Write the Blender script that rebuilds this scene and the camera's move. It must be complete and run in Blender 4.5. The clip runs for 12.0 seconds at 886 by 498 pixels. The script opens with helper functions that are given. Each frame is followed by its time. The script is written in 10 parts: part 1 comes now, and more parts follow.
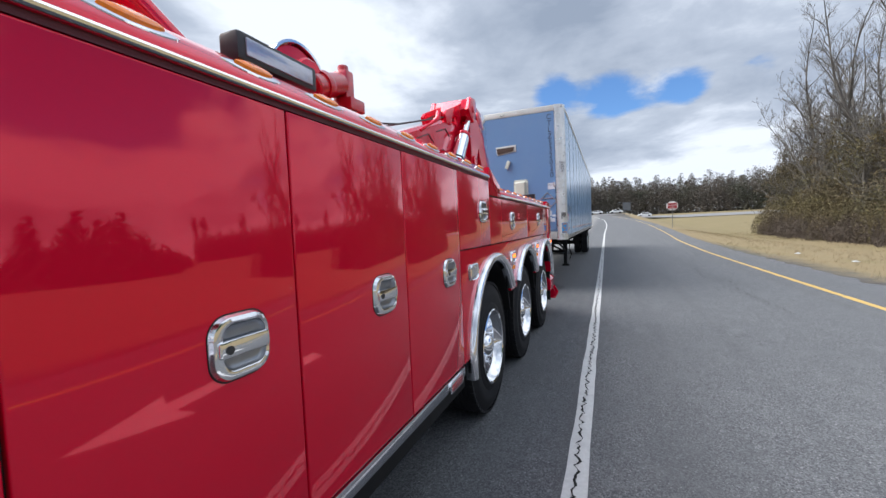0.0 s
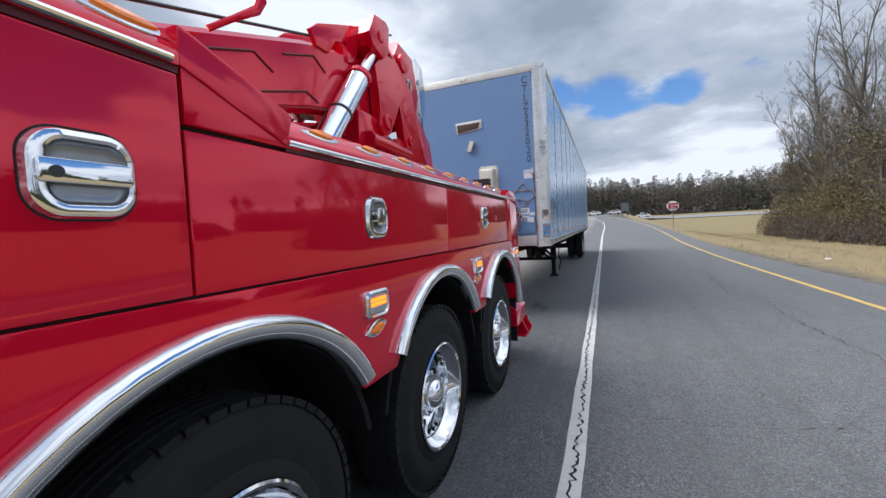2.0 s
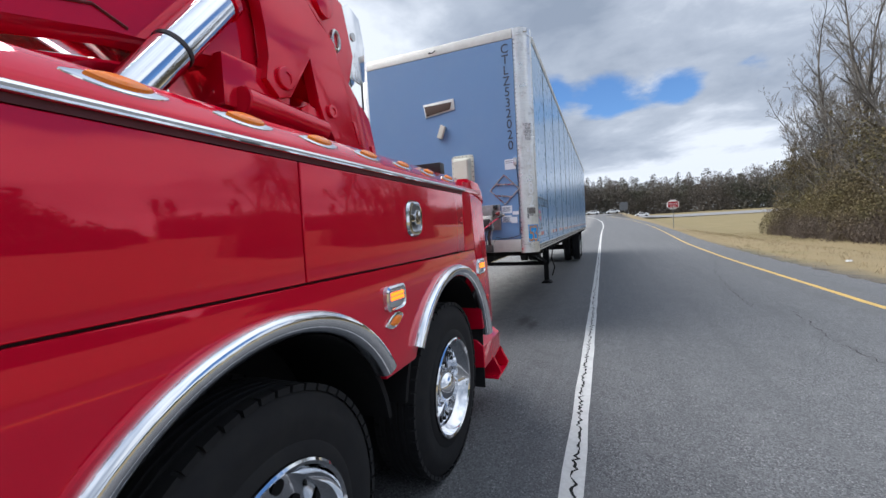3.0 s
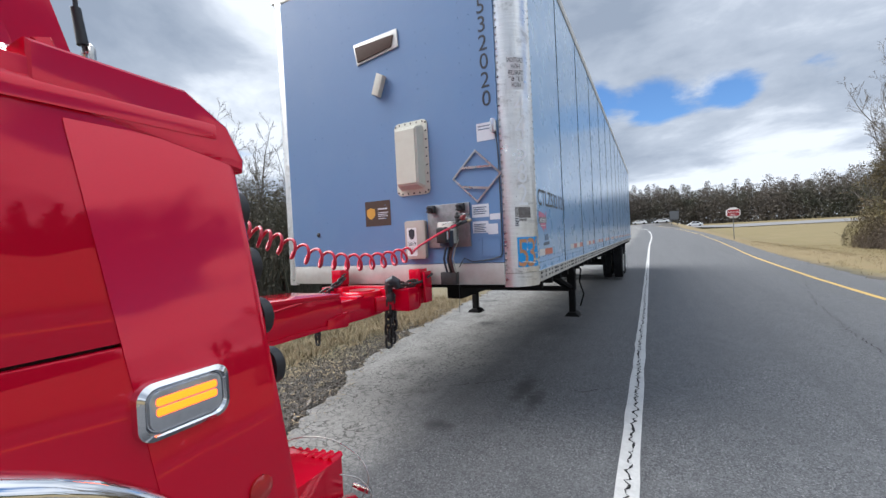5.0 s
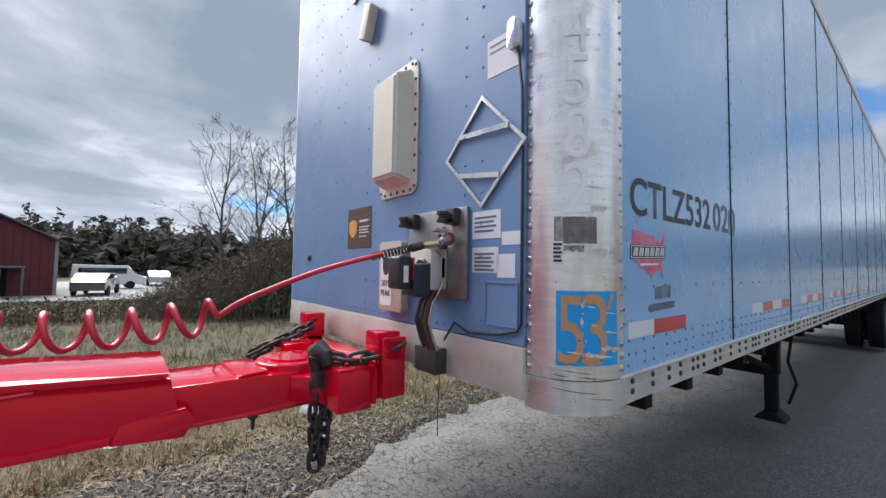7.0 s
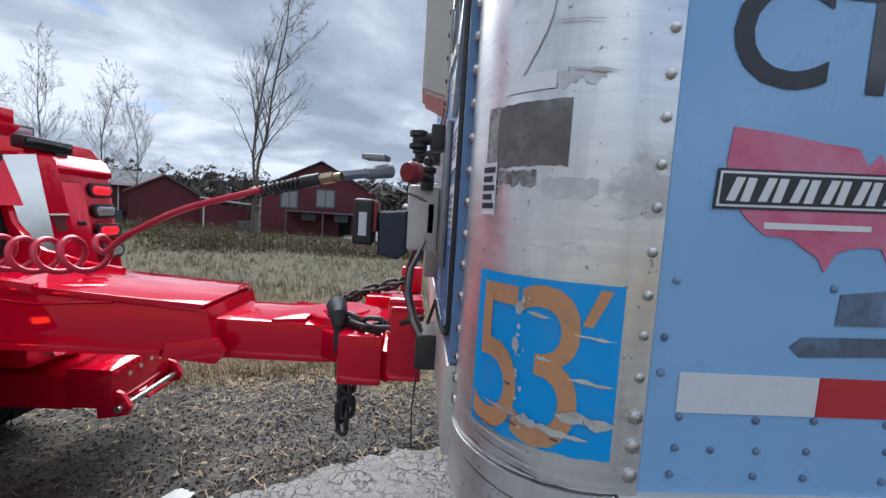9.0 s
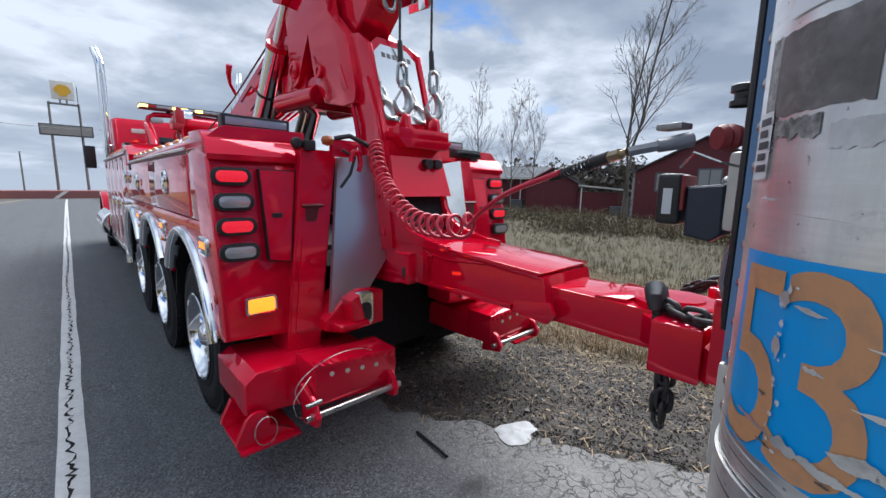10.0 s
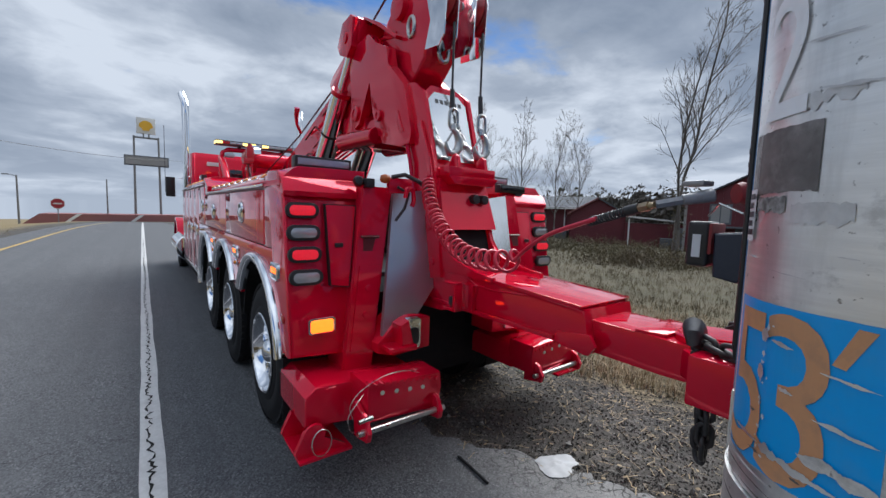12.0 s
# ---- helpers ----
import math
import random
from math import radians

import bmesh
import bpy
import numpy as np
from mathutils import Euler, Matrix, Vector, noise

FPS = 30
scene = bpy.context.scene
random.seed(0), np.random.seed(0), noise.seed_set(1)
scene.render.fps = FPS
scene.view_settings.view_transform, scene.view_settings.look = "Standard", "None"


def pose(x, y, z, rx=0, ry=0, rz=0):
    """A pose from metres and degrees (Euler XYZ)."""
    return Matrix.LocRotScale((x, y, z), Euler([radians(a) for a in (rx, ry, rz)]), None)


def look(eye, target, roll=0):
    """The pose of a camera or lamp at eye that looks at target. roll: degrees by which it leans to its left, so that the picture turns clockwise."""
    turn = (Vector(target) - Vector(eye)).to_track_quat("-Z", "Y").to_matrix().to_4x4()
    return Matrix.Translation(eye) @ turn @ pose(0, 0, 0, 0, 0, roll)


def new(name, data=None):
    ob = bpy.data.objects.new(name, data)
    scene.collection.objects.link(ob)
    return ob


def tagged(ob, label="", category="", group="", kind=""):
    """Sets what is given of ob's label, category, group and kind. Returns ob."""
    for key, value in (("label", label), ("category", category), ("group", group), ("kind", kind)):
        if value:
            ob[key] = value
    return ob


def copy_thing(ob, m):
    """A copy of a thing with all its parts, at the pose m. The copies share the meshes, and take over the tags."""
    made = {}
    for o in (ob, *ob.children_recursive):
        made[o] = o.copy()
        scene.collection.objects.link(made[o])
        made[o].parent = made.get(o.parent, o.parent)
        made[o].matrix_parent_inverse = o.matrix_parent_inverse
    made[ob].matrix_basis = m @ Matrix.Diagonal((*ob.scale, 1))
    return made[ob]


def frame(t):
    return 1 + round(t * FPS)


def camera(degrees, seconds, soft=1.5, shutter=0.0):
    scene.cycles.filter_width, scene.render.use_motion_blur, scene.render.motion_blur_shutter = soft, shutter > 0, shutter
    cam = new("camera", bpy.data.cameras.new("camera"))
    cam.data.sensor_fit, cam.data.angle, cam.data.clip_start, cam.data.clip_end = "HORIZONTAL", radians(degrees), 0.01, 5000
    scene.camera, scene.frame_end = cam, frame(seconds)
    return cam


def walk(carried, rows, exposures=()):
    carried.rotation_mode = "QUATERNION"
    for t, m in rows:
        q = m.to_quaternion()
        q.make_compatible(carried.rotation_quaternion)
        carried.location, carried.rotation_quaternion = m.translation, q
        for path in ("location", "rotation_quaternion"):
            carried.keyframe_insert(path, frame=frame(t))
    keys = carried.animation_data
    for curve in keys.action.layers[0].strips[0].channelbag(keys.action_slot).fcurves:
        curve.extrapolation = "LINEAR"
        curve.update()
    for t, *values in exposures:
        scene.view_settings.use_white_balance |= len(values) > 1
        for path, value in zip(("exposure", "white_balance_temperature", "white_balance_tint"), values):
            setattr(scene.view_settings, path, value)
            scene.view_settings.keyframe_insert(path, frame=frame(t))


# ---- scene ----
cam = camera(95.9, 12.0)
PATH = [
    (0, (0.802, -9.042, 1.516), (0.042, -7.195, 1.418), -2.6),
    (0.5, (0.856, -8.442, 1.511), (0.073, -6.604, 1.421), -2.7),
    (1, (0.839, -7.828, 1.511), (0.053, -5.991, 1.422), -2.9),
    (1.5, (0.852, -7.192, 1.508), (0.078, -5.35, 1.415), -2.7),
    (2, (0.825, -6.568, 1.501), (0.072, -4.717, 1.411), -2.8),
    (2.5, (0.836, -5.951, 1.51), (0.092, -4.097, 1.418), -2.9),
    (3, (0.819, -5.299, 1.52), (0.071, -3.446, 1.43), -3.1),
    (3.5, (0.773, -4.688, 1.522), (-0.001, -2.846, 1.442), -3.1),
    (5.5, (0.787, -2.301, 1.539), (-0.245, -0.587, 1.543), -2.2),
    (6, (0.766, -1.807, 1.568), (-0.409, -0.19, 1.621), -1.2),
    (6.5, (0.722, -1.381, 1.59), (-0.627, 0.092, 1.687), -0.3),
    (6.7, (0.679, -1.216, 1.594), (-0.753, 0.177, 1.701), 0.3),
    (8.3, (0.566, -0.346, 1.618), (-1.297, 0.384, 1.583), 2.5),
    (8.5, (0.540, -0.246, 1.611), (-1.342, 0.436, 1.563), 2.9),
    (9, (0.474, -0.056, 1.612), (-1.519, 0.056, 1.451), 3.9),
    (9.5, (0.500, 0.054, 1.610), (-1.308, -0.761, 1.346), 3.3),
    (10, (0.480, 0.128, 1.606), (-0.870, -1.314, 1.291), 1.2),
    (10.5, (0.517, 0.230, 1.615), (-0.524, -1.452, 1.314), 0.5),
    (11, (0.555, 0.293, 1.627), (-0.393, -1.456, 1.410), 0.8),
    (11.5, (0.556, 0.312, 1.637), (-0.445, -1.412, 1.473), 1.3),
    (12, (0.610, 0.231, 1.645), (-0.590, -1.359, 1.463), 1.9),
]


def walked(rows):
    return [(t, look(eye, target, roll)) for t, eye, target, roll in rows]


walk(cam, walked(PATH), [(0.0, 0.88, 6100, 10), (1.5, 0.80, 6100, 10), (3.7, 0.78, 6100, 10), (5.5, 0.92, 6150, 9), (6.7, 0.84, 6150, 9), (8.5, 0.82, 5950, 9), (10.0, 0.68, 5900, 9), (12.0, 0.38, 5900, 9)])

# ---- light ----
world = bpy.data.worlds.new("world")
scene.world = world
world.use_nodes = True
SUN_AZ, SUN_EL = radians(-104), radians(50)


def build_sky():
    nt = world.node_tree
    nt.nodes.clear()
    N, L = nt.nodes.new, nt.links.new
    out = N("ShaderNodeOutputWorld")
    bg = N("ShaderNodeBackground")
    bg.inputs["Strength"].default_value = 0.11
    sky = N("ShaderNodeTexSky")
    sky.sky_type = "NISHITA"
    sky.sun_disc = False
    sky.sun_elevation, sky.sun_rotation = SUN_EL, SUN_AZ
    sky.air_density, sky.dust_density, sky.ozone_density = 1.0, 0.0, 4.0
    tc = N("ShaderNodeTexCoord")
    sep = N("ShaderNodeSeparateXYZ")
    L(tc.outputs["Generated"], sep.inputs[0])

    def m(op, a, b=0.0, clamp=False):
        nd = N("ShaderNodeMath")
        nd.operation, nd.use_clamp = op, clamp
        for i, v in enumerate((a, b)):
            if isinstance(v, (int, float)):
                nd.inputs[i].default_value = v
            else:
                L(v, nd.inputs[i])
        return nd.outputs[0]

    up = m("MAXIMUM", sep.outputs[2], 0.0)
    den = m("ADD", up, 0.16)
    comb = N("ShaderNodeCombineXYZ")
    L(m("DIVIDE", sep.outputs[0], den), comb.inputs[0])
    L(m("DIVIDE", sep.outputs[1], den), comb.inputs[1])

    def noise_at(scale, detail, rough, shift, dist=0.0):
        mp = N("ShaderNodeMapping")
        mp.inputs["Location"].default_value = shift
        L(comb.outputs[0], mp.inputs[0])
        nz = N("ShaderNodeTexNoise")
        nz.inputs["Scale"].default_value, nz.inputs["Detail"].default_value = scale, detail
        nz.inputs["Roughness"].default_value, nz.inputs["Distortion"].default_value = rough, dist
        L(mp.outputs[0], nz.inputs["Vector"])
        return nz.outputs["Fac"]

    big = noise_at(0.45, 8, 0.55, (1.3, 0.4, 2.0), 0.25)
    shade = noise_at(0.6, 6, 0.50, (7.7, 3.1, 5.0), 0.5)
    # openings in the cloud deck
    def lobes(rows):
        total = None
        for d, width, depth in rows:
            g = lobe(d, width, depth)
            total = g if total is None else m("ADD", total, g)
        return total

    def lobe(d, width, depth):
        v = Vector(d).normalized()
        dot = N("ShaderNodeVectorMath")
        dot.operation = "DOT_PRODUCT"
        nrm = N("ShaderNodeVectorMath")
        nrm.operation = "NORMALIZE"
        L(tc.outputs["Generated"], nrm.inputs[0])
        L(nrm.outputs[0], dot.inputs[0])
        dot.inputs[1].default_value = v
        g = m("EXPONENT", m("MULTIPLY", m("SUBTRACT", 1.0, dot.outputs["Value"]), -1.0 / width))
        return m("MULTIPLY", g, depth)

    hole = lobes(SKY_GAPS)
    puff = noise_at(1.9, 7, 0.58, (2.2, 8.4, 1.0), 0.3)
    cover = m("SUBTRACT", m("ADD", m("ADD", big, m("MULTIPLY", m("SUBTRACT", puff, 0.5), 0.45)), 0.17), hole)
    ramp = N("ShaderNodeMapRange")
    ramp.interpolation_type = "SMOOTHSTEP"
    ramp.inputs["From Min"].default_value, ramp.inputs["From Max"].default_value = 0.42, 0.54
    L(cover, ramp.inputs["Value"])
    cr = N("ShaderNodeValToRGB")
    e = cr.color_ramp.elements
    e[0].position, e[0].color = 0.34, (1.85, 2.15, 2.65, 1)
    e[1].position, e[1].color = 0.62, (5.35, 5.55, 5.85, 1)
    mid = cr.color_ramp.elements.new(0.49)
    mid.color = (3.0, 3.28, 3.75, 1)
    light = m("SUBTRACT", m("ADD", m("ADD", shade, m("MULTIPLY", m("SUBTRACT", puff, 0.5), 0.50)), 0.265), m("MULTIPLY", big, 0.5))
    L(m("SUBTRACT", light, lobes(CLOUD_DARK)), cr.inputs[0])
    # paler towards the horizon
    hz = m("EXPONENT", m("MULTIPLY", up, -9.0))
    pale = N("ShaderNodeMix")
    pale.data_type = "RGBA"
    L(m("MULTIPLY", hz, 0.55), pale.inputs[0])
    L(cr.outputs[0], pale.inputs[6])
    pale.inputs[7].default_value = (4.5, 4.8, 5.25, 1)
    mix = N("ShaderNodeMix")
    mix.data_type = "RGBA"
    L(ramp.outputs[0], mix.inputs[0])
    deep = N("ShaderNodeVectorMath")
    deep.operation = "MULTIPLY"
    L(sky.outputs[0], deep.inputs[0])
    deep.inputs[1].default_value = (0.62, 0.74, 0.86)
    L(deep.outputs[0], mix.inputs[6])
    L(pale.outputs[2], mix.inputs[7])
    # a cloud deck is brighter overhead than low down
    gain = N("ShaderNodeVectorMath")
    gain.operation = "SCALE"
    L(mix.outputs[2], gain.inputs[0])
    L(m("ADD", 0.92, m("MULTIPLY", m("MAXIMUM", m("SUBTRACT", up, 0.5), 0.0), 1.5)), gain.inputs["Scale"])
    L(gain.outputs[0], bg.inputs[0])
    L(bg.outputs[0], out.inputs[0])


def az_dir(az, el):
    """A direction from degrees to the right of +y and above the horizon."""
    a, e = radians(az), radians(el)
    return (math.sin(a) * math.cos(e), math.cos(a) * math.cos(e), math.sin(e))


SKY_GAPS = ((az_dir(-7, 16.5), 0.0026, 0.42), (az_dir(1, 15.3), 0.0024, 0.38), (az_dir(9, 15), 0.0020, 0.33), (az_dir(17, 15.3), 0.0018, 0.26), (az_dir(24, 14.2), 0.0014, 0.24), (az_dir(31, 13.6), 0.0014, 0.18), (az_dir(-150, 33), 0.010, 0.20), (az_dir(178, 13), 0.0016, 0.16),
            (az_dir(-165, 36), 0.02, 0.26), (az_dir(66, 27), 0.02, 0.18), (az_dir(164, 9), 0.004, 0.16))
# lobes at azimuth 72 and 130 are unseen, added to tune reflections
CLOUD_DARK = ((az_dir(-84, 29), 0.06, 0.32), (az_dir(-66, 23), 0.012, 0.16), (az_dir(-38, 24), 0.02, -0.12), (az_dir(-68, 13), 0.016, -0.09), (az_dir(-86, 12), 0.010, -0.05), (az_dir(72, 24), 0.06, -0.26), (az_dir(130, 25), 0.10, 0.10), (az_dir(26, 34), 0.03, 0.08), (az_dir(8, 9.5), 0.014, -0.20), (az_dir(-140, 26), 0.06, 0.08), (az_dir(176, 22), 0.05, 0.03), (az_dir(-4, 27), 0.008, 0.07), (az_dir(-110, 32), 0.03, 0.06))
build_sky()
sun_data = bpy.data.lights.new("sun", "SUN")
sun_data.energy, sun_data.angle, sun_data.color = 3.7, radians(55), (1.0, 0.95, 0.88)
sun = new("sun", sun_data)
sun.matrix_world = look((0, 0, 50), Vector((0, 0, 50)) - Vector((math.sin(SUN_AZ) * math.cos(SUN_EL), math.cos(SUN_AZ) * math.cos(SUN_EL), math.sin(SUN_EL))))

# ---- materials ----
MATS = {}


def material(name, color, rough=0.5, metal=0.0, grain=None, stain=None, bump=None, coat=0.0, coat_rough=0.03, coat_ior=1.5, spec=0.5,
             island=0.0, per_object=0.0, edge=None, emit=None, alpha=1.0, trans=0.0, rough_var=0.0, rough_scale=6.0):
    """grain / stain: (scale, amount, colour) mixed in by noise; bump: (scale, strength, distance)."""
    mt = bpy.data.materials.new(name)
    mt.use_nodes = True
    nt = mt.node_tree
    N, L = nt.nodes.new, nt.links.new
    b = nt.nodes["Principled BSDF"]
    b.inputs["Base Color"].default_value = (*color, 1)
    b.inputs["Roughness"].default_value = rough
    b.inputs["Metallic"].default_value = metal
    b.inputs["Coat Weight"].default_value = coat
    b.inputs["Coat Roughness"].default_value = coat_rough
    b.inputs["Coat IOR"].default_value = coat_ior
    b.inputs["Specular IOR Level"].default_value = spec
    b.inputs["Transmission Weight"].default_value = trans
    if edge:
        b.inputs["Specular Tint"].default_value = (*edge, 1)
    if emit:
        b.inputs["Emission Color"].default_value = (*emit[0], 1)
        b.inputs["Emission Strength"].default_value = emit[1]
    tc = N("ShaderNodeTexCoord")
    geo = N("ShaderNodeNewGeometry")
    pos = geo.outputs["Position"]
    last = None

    def layer(scale, amount, col, lo, hi, detail=6.0):
        nonlocal last
        nz = N("ShaderNodeTexNoise")
        nz.inputs["Scale"].default_value, nz.inputs["Detail"].default_value = scale, detail
        nz.inputs["Roughness"].default_value = 0.62
        L(pos, nz.inputs["Vector"])
        mr = N("ShaderNodeMapRange")
        mr.inputs["From Min"].default_value, mr.inputs["From Max"].default_value = lo, hi
        mr.inputs["To Max"].default_value = amount
        L(nz.outputs["Fac"], mr.inputs["Value"])
        mx = N("ShaderNodeMix")
        mx.data_type = "RGBA"
        L(mr.outputs[0], mx.inputs[0])
        if last is None:
            mx.inputs[6].default_value = (*color, 1)
        else:
            L(last, mx.inputs[6])
        mx.inputs[7].default_value = (*col, 1)
        last = mx.outputs[2]

    if grain:
        layer(grain[0], grain[1], grain[2], 0.35, 0.65, 4.0)
    if stain:
        layer(stain[0], stain[1], stain[2], 0.48, 0.72)
    rnd = None
    if island:
        rnd, amt = geo.outputs["Random Per Island"], island
    if per_object:
        oi = N("ShaderNodeObjectInfo")
        rnd, amt = oi.outputs["Random"], per_object
    if rnd is not None:
        hsv = N("ShaderNodeHueSaturation")
        mr = N("ShaderNodeMapRange")
        mr.inputs["To Min"].default_value, mr.inputs["To Max"].default_value = 1 - amt, 1 + amt
        L(rnd, mr.inputs["Value"])
        L(mr.outputs[0], hsv.inputs["Value"])
        if last is None:
            hsv.inputs["Color"].default_value = (*color, 1)
        else:
            L(last, hsv.inputs["Color"])
        last = hsv.outputs[0]
    if last is not None:
        L(last, b.inputs["Base Color"])
    if rough_var:
        nz = N("ShaderNodeTexNoise")
        nz.inputs["Scale"].default_value, nz.inputs["Detail"].default_value = rough_scale, 5
        L(pos, nz.inputs["Vector"])
        mr = N("ShaderNodeMapRange")
        mr.inputs["From Min"].default_value, mr.inputs["From Max"].default_value = 0.3, 0.7
        mr.inputs["To Min"].default_value, mr.inputs["To Max"].default_value = max(0.0, rough - rough_var), min(1.0, rough + rough_var)
        L(nz.outputs["Fac"], mr.inputs["Value"])
        L(mr.outputs[0], b.inputs["Roughness"])
    if bump:
        nz = N("ShaderNodeTexNoise")
        nz.inputs["Scale"].default_value, nz.inputs["Detail"].default_value = bump[0], 5
        L(pos, nz.inputs["Vector"])
        bp = N("ShaderNodeBump")
        bp.inputs["Strength"].default_value, bp.inputs["Distance"].default_value = bump[1], bump[2]
        L(nz.outputs["Fac"], bp.inputs["Height"])
        L(bp.outputs[0], b.inputs["Normal"])
    MATS[name] = mt
    return mt


red = material("candy_red_paint", (0.67, 0.0028, 0.030), 0.045, 0.22, stain=(1.3, 0.25, (0.60, 0.0025, 0.027)), coat=0.6, coat_ior=1.5, coat_rough=0.008, spec=0.35, edge=(0.95, 0.36, 0.46), bump=(2.2, 0.008, 0.02), rough_var=0.012)
red_dull = material("worn_red_paint", (0.46, 0.005, 0.017), 0.30, 0.0, grain=(40, 0.3, (0.28, 0.006, 0.013)), stain=(7, 0.25, (0.24, 0.012, 0.016)), coat=0.8, coat_rough=0.12, bump=(60, 0.05, 0.004))
# the red paint with shade put into its colour, for creases and ledges
red_shaded = material("shaded_red_paint", (0.10, 0.004, 0.008), 0.5, grain=(20, 0.3, (0.07, 0.004, 0.006)))
chrome = material("chrome", (0.82, 0.83, 0.85), 0.06, 1.0, rough_var=0.04, bump=(5, 0.02, 0.01))
brushed = material("worn_aluminium", (0.72, 0.72, 0.71), 0.44, 0.90, grain=(18, 0.4, (0.60, 0.60, 0.60)), stain=(3.2, 0.6, (0.46, 0.46, 0.45)), rough_var=0.12, bump=(14, 0.08, 0.006))


def scuffed_metal():
    """Bare sheet with fine level scratches, smudges and dull patches."""
    mt = bpy.data.materials.new("scuffed_sheet_metal")
    mt.use_nodes = True
    nt = mt.node_tree
    N, L = nt.nodes.new, nt.links.new
    b = nt.nodes["Principled BSDF"]
    b.inputs["Metallic"].default_value = 0.85
    pos = N("ShaderNodeNewGeometry").outputs["Position"]

    def nz(scale, stretch, detail=7, rough=0.65):
        mp = N("ShaderNodeMapping")
        mp.inputs["Scale"].default_value = stretch
        L(pos, mp.inputs[0])
        n = N("ShaderNodeTexNoise")
        n.inputs["Scale"].default_value, n.inputs["Detail"].default_value, n.inputs["Roughness"].default_value = scale, detail, rough
        L(mp.outputs[0], n.inputs["Vector"])
        return n.outputs["Fac"]

    def rng(v, lo, hi, a=0.0, c=1.0):
        n = N("ShaderNodeMapRange")
        for k, x in (("From Min", lo), ("From Max", hi), ("To Min", a), ("To Max", c)):
            n.inputs[k].default_value = x
        L(v, n.inputs["Value"])
        return n.outputs[0]

    def mix(f, x, y):
        n = N("ShaderNodeMix")
        n.data_type = "RGBA"
        L(f, n.inputs[0])
        for k, v in ((6, x), (7, y)):
            if isinstance(v, tuple):
                n.inputs[k].default_value = (*v, 1)
            else:
                L(v, n.inputs[k])
        return n.outputs[2]

    scratch, smudge, patch, speck = nz(6, (1, 1, 12)), nz(5, (3, 3, 0.5)), nz(4, (1, 1, 1.4), 9, 0.7), nz(70, (1, 1, 1), 3)
    col = mix(rng(scratch, 0.42, 0.62), (0.76, 0.76, 0.75), (0.85, 0.85, 0.84))
    col = mix(rng(smudge, 0.48, 0.70, 0, 0.70), col, (0.56, 0.56, 0.555))
    col = mix(rng(patch, 0.56, 0.62, 0, 0.6), col, (0.44, 0.43, 0.42))
    col = mix(rng(speck, 0.66, 0.72, 0, 0.8), col, (0.20, 0.19, 0.18))
    L(col, b.inputs["Base Color"])
    L(rng(patch, 0.35, 0.65, 0.24, 0.52), b.inputs["Roughness"])
    bp = N("ShaderNodeBump")
    bp.inputs["Strength"].default_value, bp.inputs["Distance"].default_value = 0.25, 0.004
    L(patch, bp.inputs["Height"])
    L(bp.outputs[0], b.inputs["Normal"])
    return mt


scuffed = scuffed_metal()
alu_rail = material("dull_aluminium_rail", (0.62, 0.61, 0.58), 0.50, 0.55, grain=(30, 0.35, (0.52, 0.50, 0.46)), stain=(4, 0.5, (0.40, 0.37, 0.33)), bump=(50, 0.06, 0.004), rough_var=0.12)
zinc = material("zinc_steel", (0.55, 0.55, 0.53), 0.3, 1.0, grain=(60, 0.4, (0.35, 0.34, 0.32)), rough_var=0.1)
steel_dark = material("dark_steel", (0.055, 0.055, 0.058), 0.5, 0.4, grain=(30, 0.5, (0.03, 0.03, 0.03)), stain=(8, 0.3, (0.12, 0.07, 0.05)), bump=(70, 0.1, 0.003))
hook_grey = material("grey_forged_steel", (0.075, 0.078, 0.085), 0.45, 0.5, grain=(50, 0.5, (0.045, 0.045, 0.05)), bump=(60, 0.1, 0.003))
black = material("black_plastic", (0.018, 0.018, 0.02), 0.42, grain=(80, 0.4, (0.03, 0.03, 0.03)), bump=(120, 0.05, 0.002))
navy = material("dark_navy_plastic", (0.02, 0.028, 0.05), 0.45, grain=(60, 0.4, (0.03, 0.04, 0.06)))
chassis = material("black_chassis", (0.008, 0.008, 0.009), 0.75, grain=(12, 0.5, (0.014, 0.013, 0.012)), spec=0.2)
rubber = material("tyre_rubber", (0.009, 0.009, 0.011), 0.78, spec=0.3, grain=(14, 0.5, (0.017, 0.017, 0.017)), stain=(5, 0.30, (0.026, 0.025, 0.023)), bump=(90, 0.1, 0.003))
gap_black = material("seal_black", (0.006, 0.004, 0.005), 0.7, grain=(20, 0.3, (0.01, 0.008, 0.008)))
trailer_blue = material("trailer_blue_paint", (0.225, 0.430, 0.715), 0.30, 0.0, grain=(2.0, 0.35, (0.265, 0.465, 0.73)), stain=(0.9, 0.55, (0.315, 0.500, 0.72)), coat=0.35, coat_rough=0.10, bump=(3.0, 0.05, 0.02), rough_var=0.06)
# front wall's blue is darkened against the sides to offset the light on it
trailer_front = material("trailer_front_dimmed", (0.128, 0.232, 0.430), 0.45, 0.0, grain=(25, 0.2, (0.140, 0.244, 0.43)), stain=(1.6, 0.45, (0.165, 0.266, 0.43)), bump=(8, 0.04, 0.01), rough_var=0.08)
off_white = material("off_white_plastic", (0.60, 0.60, 0.52), 0.5, grain=(20, 0.4, (0.54, 0.535, 0.46)), stain=(6, 0.3, (0.44, 0.42, 0.36)))
white_vinyl = material("white_vinyl", (0.72, 0.73, 0.75), 0.4, grain=(30, 0.3, (0.62, 0.63, 0.65)))
